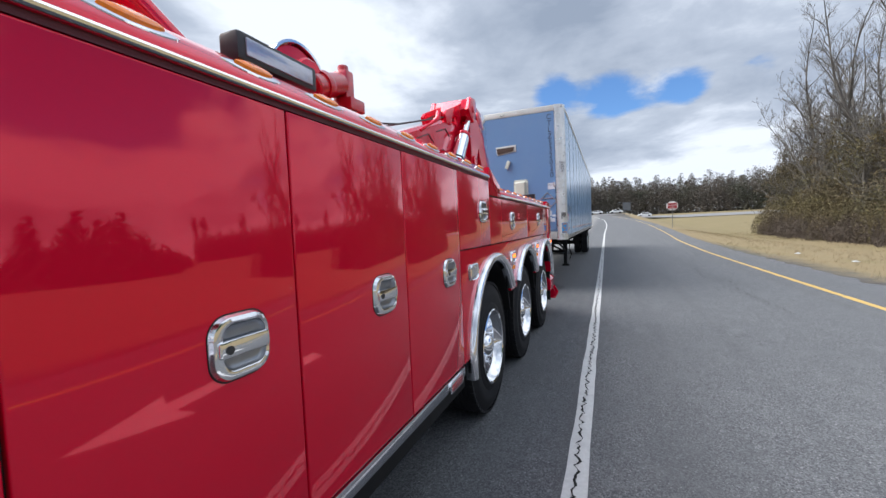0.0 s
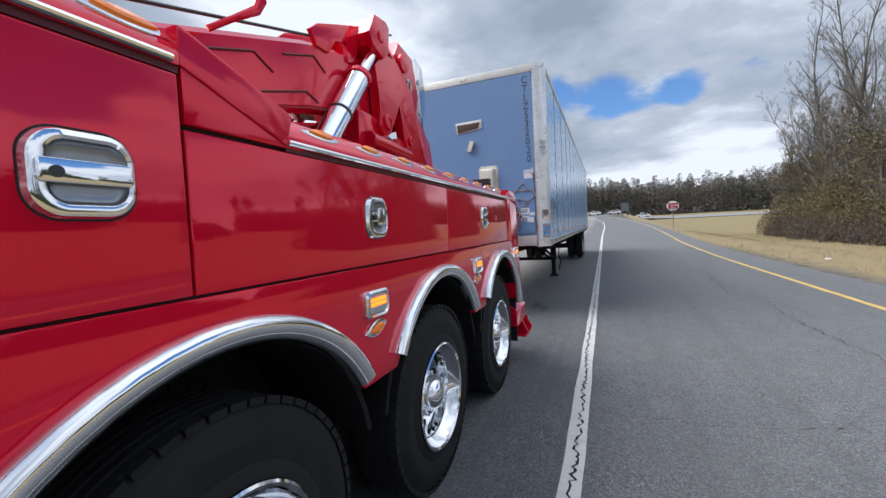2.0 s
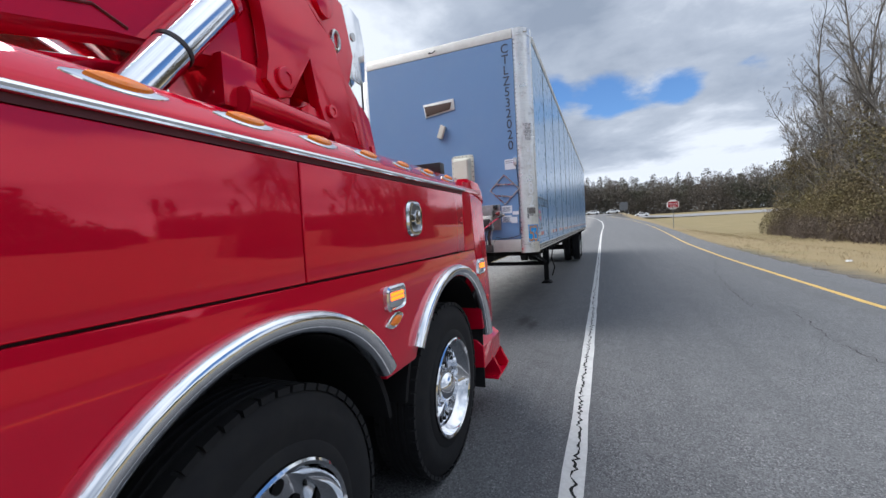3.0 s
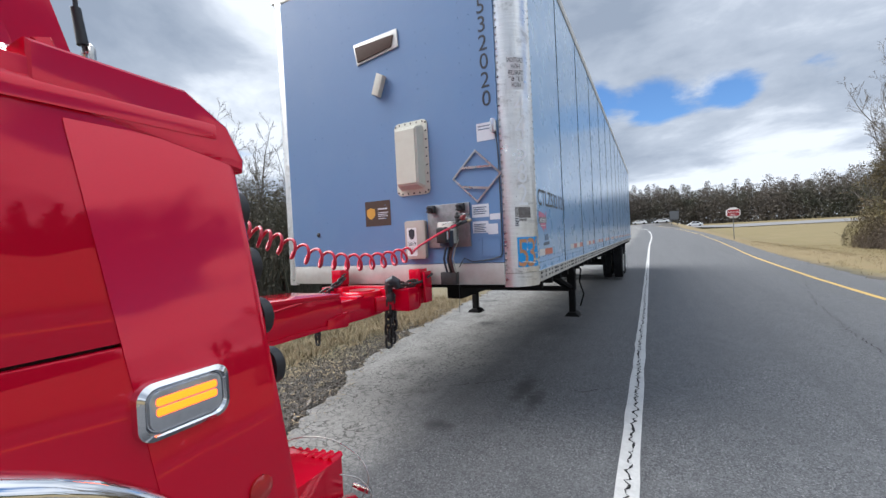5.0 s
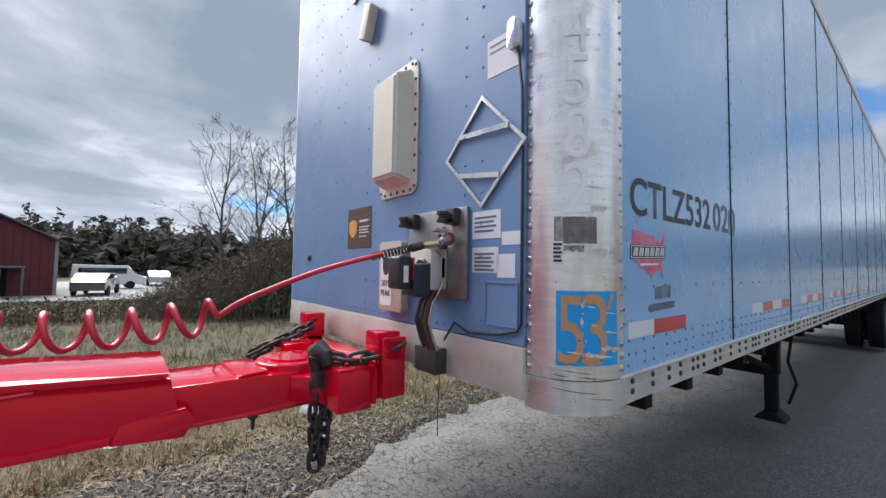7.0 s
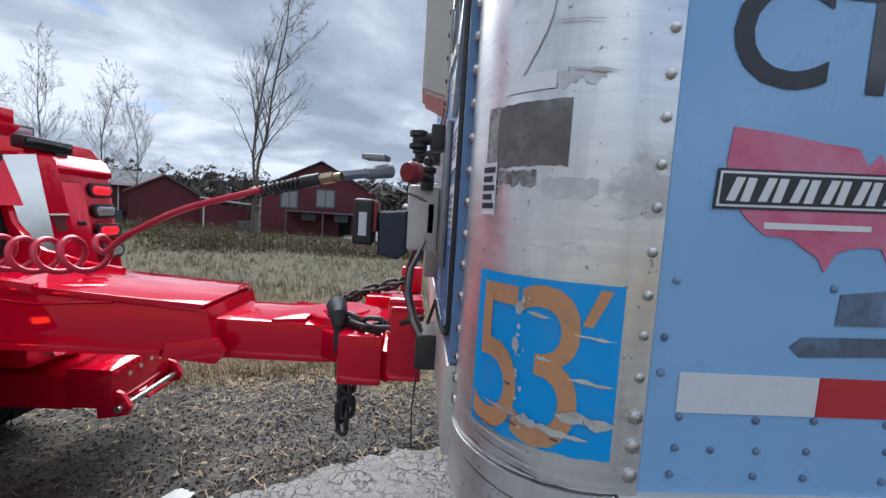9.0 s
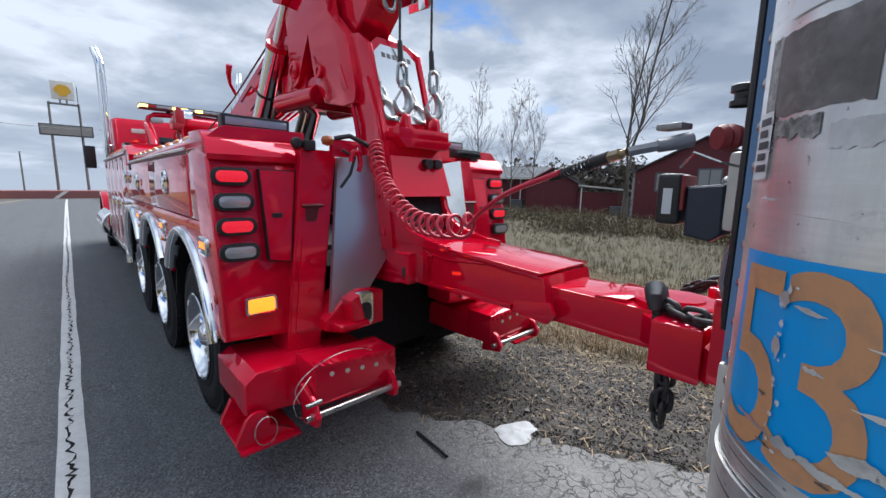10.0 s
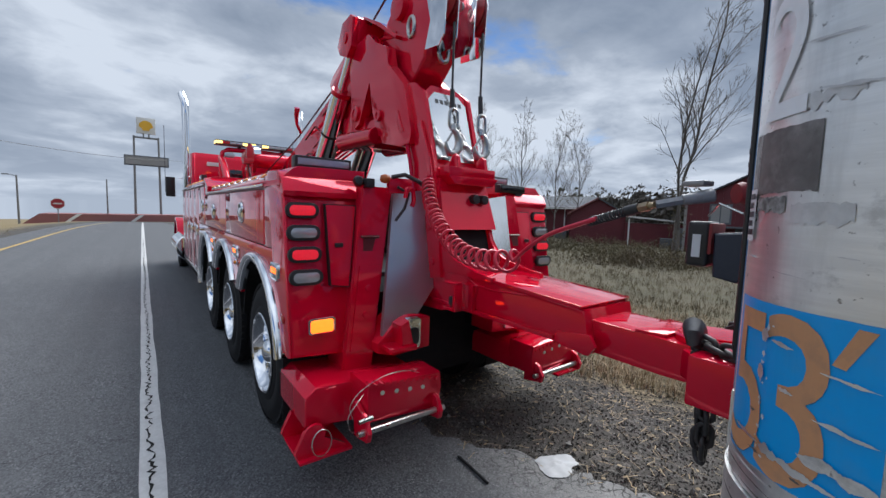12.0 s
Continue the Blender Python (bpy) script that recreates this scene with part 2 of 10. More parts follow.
grey_faded = material("faded_grey_vinyl", (0.90, 0.92, 0.95), 0.85, grain=(40, 0.4, (0.80, 0.82, 0.85)), stain=(12, 0.25, (0.68, 0.69, 0.71)))
sticker = material("paper_sticker", (0.62, 0.64, 0.70), 0.55, grain=(60, 0.4, (0.52, 0.54, 0.62)))
ink = material("black_ink", (0.022, 0.026, 0.034), 0.45, grain=(30, 0.5, (0.04, 0.045, 0.06)))
ink_worn = material("worn_dark_vinyl", (0.075, 0.095, 0.135), 0.5, grain=(50, 0.7, (0.12, 0.16, 0.24)), stain=(14, 0.8, (0.20, 0.33, 0.52)))
decal_blue = material("decal_bright_blue", (0.006, 0.33, 0.80), 0.32, grain=(30, 0.3, (0.02, 0.33, 0.74)), stain=(20, 0.4, (0.07, 0.30, 0.6)))
decal_tan = material("decal_tan", (0.58, 0.29, 0.135), 0.42, grain=(30, 0.4, (0.52, 0.27, 0.14)), stain=(26, 0.6, (0.30, 0.19, 0.13)))
brown = material("brown_decal", (0.060, 0.034, 0.024), 0.75, grain=(40, 0.4, (0.08, 0.05, 0.04)))
gold = material("gold_decal", (0.62, 0.34, 0.05), 0.45, grain=(40, 0.3, (0.5, 0.28, 0.05)))
pink_decal = material("faded_red_decal", (0.55, 0.10, 0.20), 0.4, grain=(12, 0.5, (0.62, 0.30, 0.42)), stain=(5, 0.7, (0.70, 0.42, 0.56)))
refl_white = material("reflective_white_tape", (0.66, 0.68, 0.72), 0.3, grain=(60, 0.4, (0.56, 0.60, 0.66)), coat=0.5)
refl_red = material("reflective_red_tape", (0.48, 0.012, 0.022), 0.3, grain=(60, 0.4, (0.40, 0.012, 0.02)), coat=0.5)
lens_amber = material("amber_lens", (0.92, 0.21, 0.008), 0.20, grain=(120, 0.5, (0.98, 0.30, 0.02)), coat=0.3)
lens_clear = material("clear_lamp_lens", (0.50, 0.52, 0.55), 0.10, 0.5, grain=(70, 0.4, (0.62, 0.63, 0.65)), coat=1.0, bump=(60, 0.15, 0.003))
lens_white = material("white_lamp_lens", (0.78, 0.78, 0.80), 0.18, 0.2, grain=(110, 0.5, (0.60, 0.61, 0.63)), coat=0.8, bump=(80, 0.15, 0.002))
lens_red = material("red_lamp_lens", (0.50, 0.012, 0.015), 0.18, grain=(90, 0.5, (0.38, 0.01, 0.012)), coat=0.7)
lit_amber = material("lit_amber_lamp", (0.8, 0.3, 0.03), 0.2, emit=((1.0, 0.10, 0.002), 2.4))
lit_turn = material("lit_turn_lamp", (0.8, 0.35, 0.05), 0.2, emit=((1.0, 0.11, 0.004), 2.6))
lit_red = material("lit_red_lamp", (0.45, 0.008, 0.012), 0.25, grain=(90, 0.5, (0.30, 0.006, 0.010)), coat=0.6, emit=((1.0, 0.02, 0.045), 0.42))
lit_bar = material("lit_yellow_lamp", (0.8, 0.6, 0.2), 0.2, emit=((1.0, 0.72, 0.18), 2.0))
glass_dark = material("dark_glass", (0.012, 0.014, 0.017), 0.04, coat=1.0, grain=(3, 0.3, (0.02, 0.02, 0.022)))
mirror_plate = material("polished_plate", (0.80, 0.81, 0.82), 0.10, 1.0, rough_var=0.04, rough_scale=3)
# slate tint paints the trailer's blue reflection into the near stainless panel
reflection_plate = material("reflection_tinted_steel", (0.46, 0.51, 0.57), 0.34, 0.85, grain=(6, 0.3, (0.42, 0.47, 0.53)), rough_var=0.06)
hose_red = material("red_air_hose", (0.52, 0.010, 0.040), 0.34, grain=(30, 0.3, (0.60, 0.012, 0.045)), coat=0.3)
brass = material("brass", (0.42, 0.35, 0.23), 0.36, 1.0, grain=(50, 0.4, (0.38, 0.27, 0.12)))
cast_red = material("red_gladhand", (0.24, 0.022, 0.026), 0.5, grain=(40, 0.5, (0.16, 0.02, 0.02)))
pearl = material("lamp_bar_lens", (0.42, 0.45, 0.52), 0.12, 0.35, grain=(40, 0.5, (0.34, 0.37, 0.44)), coat=1.0)
sign_white = material("sign_white", (0.68, 0.68, 0.66), 0.5, grain=(10, 0.2, (0.6, 0.6, 0.58)))
sign_red = material("sign_red", (0.30, 0.018, 0.030), 0.5, grain=(20, 0.2, (0.36, 0.025, 0.03)))
sign_yellow = material("sign_yellow", (0.74, 0.42, 0.03), 0.5, grain=(10, 0.2, (0.66, 0.38, 0.03)))
post_grey = material("galvanised_post", (0.22, 0.22, 0.22), 0.5, 0.6, grain=(20, 0.4, (0.16, 0.16, 0.16)))
barn_red = material("barn_red_boards", (0.105, 0.011, 0.018), 0.6, grain=(2.5, 0.5, (0.08, 0.009, 0.014)), stain=(0.5, 0.5, (0.125, 0.02, 0.026)))
roof_grey = material("metal_roof", (0.105, 0.112, 0.125), 0.9, 0.0, spec=0.1, grain=(1.5, 0.5, (0.13, 0.14, 0.15)), stain=(0.4, 0.4, (0.20, 0.20, 0.20)))
roof_red = material("faded_red_roof", (0.26, 0.10, 0.095), 0.6, grain=(0.8, 0.4, (0.22, 0.09, 0.085)))
bark = material("grey_bark", (0.145, 0.128, 0.110), 0.9, grain=(9, 0.6, (0.095, 0.083, 0.072)), stain=(2, 0.4, (0.18, 0.165, 0.145)), island=0.15)
bark_pale = material("pale_bark", (0.20, 0.18, 0.155), 0.9, grain=(5, 0.6, (0.12, 0.105, 0.09)), island=0.25)
leaf_olive = material("olive_brown_leaf", (0.115, 0.094, 0.036), 0.8, grain=(0.45, 0.9, (0.085, 0.058, 0.036)), stain=(0.30, 0.8, (0.066, 0.070, 0.028)), island=0.45)
leaf_brush = material("brown_thicket_leaf", (0.105, 0.088, 0.062), 0.85, grain=(0.4, 0.6, (0.075, 0.074, 0.044)), stain=(0.9, 0.5, (0.130, 0.102, 0.080)), island=0.30)
leaf_scrub = material("scrub_twig", (0.085, 0.062, 0.048), 0.85, grain=(0.4, 0.6, (0.065, 0.052, 0.036)), island=0.35)
leaf_far = material("far_wood_leaf", (0.105, 0.092, 0.078), 0.95, grain=(0.05, 0.8, (0.120, 0.102, 0.086)), stain=(0.09, 0.8, (0.058, 0.070, 0.044)), island=0.10)
grass_far_green = material("far_green_grass", (0.165, 0.132, 0.058), 0.85, grain=(0.5, 0.6, (0.22, 0.165, 0.085)), island=0.3)
pocket_grey = material("latch_pocket", (0.30, 0.31, 0.33), 0.32, 0.9, grain=(30, 0.3, (0.24, 0.25, 0.27)))
cast_grey = material("cast_grey_metal", (0.33, 0.33, 0.34), 0.45, 0.8, grain=(40, 0.5, (0.22, 0.22, 0.22)), stain=(12, 0.4, (0.12, 0.12, 0.12)), bump=(60, 0.1, 0.003))
leaf_pine = material("pine_needles", (0.030, 0.052, 0.024), 0.8, grain=(0.8, 0.5, (0.045, 0.065, 0.030)), island=0.4)
grass_dry = material("dry_grass_blade", (0.300, 0.225, 0.130), 0.8, grain=(0.9, 0.6, (0.145, 0.112, 0.062)), stain=(0.35, 0.6, (0.125, 0.115, 0.055)), island=0.4)
grass_olive = material("olive_grass_blade", (0.088, 0.066, 0.028), 0.85, grain=(0.5, 0.8, (0.050, 0.044, 0.018)), stain=(0.25, 0.8, (0.140, 0.102, 0.048)), island=0.45)
grass_green = material("dull_green_weed", (0.14, 0.13, 0.05), 0.8, grain=(0.9, 0.6, (0.20, 0.16, 0.075)), island=0.4)
pebble = material("crushed_stone", (0.082, 0.074, 0.066), 0.85, grain=(30, 0.5, (0.060, 0.054, 0.049)), stain=(1.6, 0.8, (0.046, 0.039, 0.032)), island=0.45)
pebble_pale = material("pale_stone", (0.21, 0.195, 0.176), 0.85, grain=(30, 0.5, (0.17, 0.16, 0.148)), stain=(8, 0.5, (0.30, 0.285, 0.265)), island=0.5)
litter_white = material("white_litter", (0.46, 0.47, 0.48), 0.6, grain=(12, 0.5, (0.34, 0.345, 0.35)))
paint_white = material("road_white_paint", (0.56, 0.56, 0.55), 0.6, grain=(35, 0.5, (0.44, 0.44, 0.43)), stain=(6, 0.45, (0.33, 0.33, 0.33)), bump=(120, 0.25, 0.004))
paint_yellow = material("road_yellow_paint", (0.53, 0.35, 0.085), 0.6, grain=(30, 0.5, (0.43, 0.30, 0.09)), stain=(5, 0.4, (0.26, 0.19, 0.08)), bump=(120, 0.25, 0.004))
crack_dark = material("road_crack", (0.010, 0.010, 0.010), 0.95, grain=(30, 0.3, (0.02, 0.02, 0.02)))
car_white = material("white_car_paint", (0.62, 0.63, 0.64), 0.25, coat=1.0, grain=(2, 0.2, (0.58, 0.59, 0.60)))
car_silver = material("silver_car_paint", (0.36, 0.38, 0.40), 0.25, 0.6, coat=1.0, grain=(2, 0.2, (0.33, 0.35, 0.37)))
car_red = material("red_car_paint", (0.35, 0.02, 0.025), 0.25, coat=1.0, grain=(2, 0.2, (0.30, 0.02, 0.02)))
car_dark = material("dark_car_paint", (0.03, 0.032, 0.038), 0.25, coat=1.0, grain=(2, 0.2, (0.04, 0.04, 0.045)))
highway_grey = material("highway_pavement", (0.20, 0.20, 0.205), 0.85, grain=(1.2, 0.4, (0.17, 0.17, 0.172)), stain=(0.2, 0.4, (0.23, 0.23, 0.232)), spec=0.2)
concrete = material("pale_concrete", (0.27, 0.27, 0.265), 0.8, grain=(2, 0.4, (0.22, 0.22, 0.215)), stain=(0.3, 0.4, (0.32, 0.32, 0.31)))

# ---- building helpers ----


def finish(name, bm, mat, smooth=0.0):
    me = bpy.data.meshes.new(name)
    bmesh.ops.recalc_face_normals(bm, faces=bm.faces)
    bm.to_mesh(me)
    bm.free()
    if mat:
        me.materials.append(mat)
    if smooth:
        me.polygons.foreach_set("use_smooth", [True] * len(me.polygons))
        me.set_sharp_from_angle(angle=radians(smooth))
    return me


def part(name, bm, mat, parent, label="", smooth=35):
    """One mesh object under a thing or under a part."""
    ob = new(name, finish(name, bm, mat, smooth))
    ob.parent = parent
    if label:
        tagged(ob, label)
    return ob


def share(name, src, parent, m):
    """Another piece on the mesh of src."""
    ob = new(name, src.data)
    ob.parent = parent
    ob.matrix_basis = m
    return ob


def thing(name, label, category, group="", kind=""):
    return tagged(new(name), label, category, group, kind)


def solo(name, bm, mat, label, category, group="", kind="", smooth=35):
    return tagged(new(name, finish(name, bm, mat, smooth)), label, category, group, kind)


def raw(name, verts, faces, mat, smooth=0.0):
    me = bpy.data.meshes.new(name)
    me.from_pydata(verts, [], faces)
    if mat:
        me.materials.append(mat)
    if smooth:
        me.polygons.foreach_set("use_smooth", [True] * len(me.polygons))
    me.update()
    return me


def box(bm, x0, x1, y0, y1, z0, z1, bevel=0.0, seg=2):
    vs = [bm.verts.new((x, y, z)) for x in (x0, x1) for y in (y0, y1) for z in (z0, z1)]
    fs = [bm.faces.new([vs[i] for i in f]) for f in ((0, 1, 3, 2), (4, 6, 7, 5), (0, 4, 5, 1), (2, 3, 7, 6), (0, 2, 6, 4), (1, 5, 7, 3))]
    if bevel:
        bmesh.ops.bevel(bm, geom=list({e for f in fs for e in f.edges}), offset=bevel, segments=seg, affect="EDGES", profile=0.6)
    return vs


def prism(bm, pts, axis, a, b, bevel=0.0, seg=2):
    """A flat outline pushed through from a to b. axis x: pts are (y, z); y: (x, z); z: (x, y)."""
    def at(p, d):
        return {"x": (d, p[0], p[1]), "y": (p[0], d, p[1]), "z": (p[0], p[1], d)}[axis]
    lo = [bm.verts.new(at(p, a)) for p in pts]
    hi = [bm.verts.new(at(p, b)) for p in pts]
    n = len(pts)
    fs = [bm.faces.new(lo), bm.faces.new(list(reversed(hi)))]
    fs += [bm.faces.new((lo[i], hi[i], hi[(i + 1) % n], lo[(i + 1) % n])) for i in range(n)]
    if bevel:
        edges = list({e for f in fs[:2] for e in f.edges})
        bmesh.ops.bevel(bm, geom=edges, offset=bevel, segments=seg, affect="EDGES", profile=0.6)


def basis(d):
    d = Vector(d).normalized()
    u = d.cross(Vector((0, 0, 1)))
    if u.length < 1e-3:
        u = Vector((1, 0, 0))
    u.normalize()
    return u, d.cross(u).normalized()


def cyl(bm, p0, p1, r0, r1=None, seg=16, bevel=0.0):
    r1 = r0 if r1 is None else r1
    p0, p1 = Vector(p0), Vector(p1)
    u, v = basis(p1 - p0)
    rings = []
    d = (p1 - p0).normalized()
    steps = [(p0, r0), (p1, r1)] if not bevel else [(p0, r0 - bevel), (p0 + d * bevel, r0), (p1 - d * bevel, r1), (p1, r1 - bevel)]
    for p, r in steps:
        rings.append([bm.verts.new(p + u * (r * math.cos(2 * math.pi * i / seg)) + v * (r * math.sin(2 * math.pi * i / seg))) for i in range(seg)])
    for a, b in zip(rings, rings[1:]):
        for i in range(seg):
            bm.faces.new((a[i], a[(i + 1) % seg], b[(i + 1) % seg], b[i]))
    bm.faces.new(list(reversed(rings[0])))
    bm.faces.new(rings[-1])


def lathe(bm, prof, origin, axis, seg=32):
    """prof: (radius, distance along the axis)."""
    o, d = Vector(origin), Vector(axis).normalized()
    u, v = basis(d)
    rings = []
    for r, h in prof:
        c = o + d * h
        if r < 1e-5:
            rings.append([bm.verts.new(c)])
        else:
            rings.append([bm.verts.new(c + u * (r * math.cos(2 * math.pi * i / seg)) + v * (r * math.sin(2 * math.pi * i / seg))) for i in range(seg)])
    for a, b in zip(rings, rings[1:]):
        for i in range(seg):
            j = (i + 1) % seg
            if len(a) == 1 and len(b) == 1:
                continue
            if len(a) == 1:
                bm.faces.new((a[0], b[j], b[i]))
            elif len(b) == 1:
                bm.faces.new((a[i], a[j], b[0]))
            else:
                bm.faces.new((a[i], a[j], b[j], b[i]))


def tube(bm, pts, r, seg=8, closed=False):
    pts = [Vector(p) for p in pts]
    n = len(pts)
    rad = r if isinstance(r, (list, tuple)) else [r] * n
    rings, u = [], None
    for i, p in enumerate(pts):
        a = pts[(i - 1) % n] if closed or i else p
        b = pts[(i + 1) % n] if closed or i < n - 1 else p
        d = (b - a).normalized()
        if u is None:
            u, _ = basis(d)
        u = (u - d * u.dot(d))
        u = u.normalized() if u.length > 1e-4 else basis(d)[0]
        v = d.cross(u)
        rings.append([bm.verts.new(p + (u * math.cos(2 * math.pi * k / seg) + v * math.sin(2 * math.pi * k / seg)) * rad[i]) for k in range(seg)])
    pairs = list(zip(rings, rings[1:]))
    if closed:
        pairs.append((rings[-1], rings[0]))
    for a, b in pairs:
        for k in range(seg):
            bm.faces.new((a[k], a[(k + 1) % seg], b[(k + 1) % seg], b[k]))
    if not closed:
        bm.faces.new(list(reversed(rings[0])))
        bm.faces.new(rings[-1])


def arc(cx, cy, r, a0, a1, n):
    return [(cx + r * math.cos(radians(a0 + (a1 - a0) * i / n)), cy + r * math.sin(radians(a0 + (a1 - a0) * i / n))) for i in range(n + 1)]


def rounded(x0, x1, y0, y1, r, n=4):
    return arc(x1 - r, y1 - r, r, 0, 90, n) + arc(x0 + r, y1 - r, r, 90, 180, n) + arc(x0 + r, y0 + r, r, 180, 270, n) + arc(x1 - r, y0 + r, r, 270, 360, n)


def spline(pts, n):
    """Points evenly along a Catmull-Rom curve."""
    P = [Vector(p) for p in pts]
    P = [P[0] * 2 - P[1]] + P + [P[-1] * 2 - P[-2]]
    out = []
    for k in range(1, len(P) - 2):
        for i in range(n):
            t = i / n
            a, b, c, d = P[k - 1], P[k], P[k + 1], P[k + 2]
            out.append(0.5 * ((2 * b) + (c - a) * t + (2 * a - 5 * b + 4 * c - d) * t * t + (3 * b - a - 3 * c + d) * t ** 3))
    out.append(P[-2])
    return out


def letters(text, size, depth=0.0, align="CENTER", bold=0.0):
    """A mesh of letters in the x-y plane, from the built-in font."""
    cu = bpy.data.curves.new("letters", "FONT")
    cu.body, cu.size, cu.extrude, cu.align_x, cu.align_y, cu.resolution_u = text, size, depth, align, "CENTER", 4
    cu.offset = bold
    ob = bpy.data.objects.new("letters", cu)
    scene.collection.objects.link(ob)
    me = bpy.data.meshes.new_from_object(ob.evaluated_get(bpy.context.evaluated_depsgraph_get()))
    bpy.data.objects.remove(ob)
    bpy.data.curves.remove(cu)
    return me


def writing(name, text, size, mat, parent, m, sx=1.0, bold=0.0, depth=0.0012, label=""):
    bm = bmesh.new()
    me = letters(text, size, depth)
    bm.from_mesh(me)
    bpy.data.meshes.remove(me)
    if bold:
        cu = None
    bmesh.ops.transform(bm, matrix=m @ Matrix.Diagonal((sx, 1, 1, 1)), verts=bm.verts)
    return part(name, bm, mat, parent, label, smooth=0)


def plane_m(o, right, up):
    """The pose whose x runs along right and whose y runs along up."""
    r, u = Vector(right).normalized(), Vector(up).normalized()
    n = r.cross(u)
    return Matrix(((r.x, u.x, n.x, o[0]), (r.y, u.y, n.y, o[1]), (r.z, u.z, n.z, o[2]), (0, 0, 0, 1)))


# ---- ground ----
def lerp_at(table, y):
    if y <= table[0][0]:
        return table[0][1]
    for i in range(len(table) - 1):
        (a, va), (b, vb) = table[i], table[i + 1]
        if y <= b:
            s = (y - a) / (b - a)
            own = (vb - va) / (b - a)
            ma = mb = own
            if i > 0:
                ma = 0.5 * (own + (va - table[i - 1][1]) / (a - table[i - 1][0]))
            if i < len(table) - 2:
                mb = 0.5 * (own + (table[i + 2][1] - vb) / (table[i + 2][0] - b))
            h = b - a
            return (2 * s ** 3 - 3 * s * s + 1) * va + (s ** 3 - 2 * s * s + s) * h * ma + (3 * s * s - 2 * s ** 3) * vb + (s ** 3 - s * s) * h * mb
    return table[-1][1]


YELLOW = ((-60, 3.3), (-36, 3.7), (-26, 4.05), (-18, 4.24), (-10.7, 4.52), (-0.9, 4.68), (3, 4.72), (12, 4.88), (22, 5.28), (31, 5.85), (42, 6.4), (54, 6.65), (65, 6.6), (90, 5.1), (130, 0.0))
WHITE = ((-60, 0.58), (-19, 0.60), (2, 0.60), (40, 0.6), (65, 0.8), (90, 0.0), (130, -5.0))
EDGE_L = ((-60, -1.4), (-6, -1.35), (-3, -1.3), (-1.9, -1.18), (-1.0, -1.75), (0.6, -2.35), (1.7, -2.75), (40, -2.8), (65, -2.6), (90, -3.5), (130, -8.5))


RISE = ((12, 0.0), (28, 0.12), (45, 0.42), (65, 1.05), (90, 2.05), (130, 3.7), (300, 8.0), (900, 20.0))


def height(x, y):
    z = 0.0
    far = min(1.0, max(0.0, (x - 7.5) / 6.0))
    far = far * far * (3 - 2 * far)
    if y > 12:
        z += lerp_at(RISE, y) * (1 - far * (0.35 - 0.20 * min(1.0, max(0.0, (y - 124) / 46))))
    z -= 0.6 * far
    if y < -30:
        z -= 0.035 * ((-30 - y) ** 2 / (12 + (-30 - y)))
    if x < -4.2:
        z -= 1.0 * (1 - math.exp((x + 4.2) / 22.0))
    return z


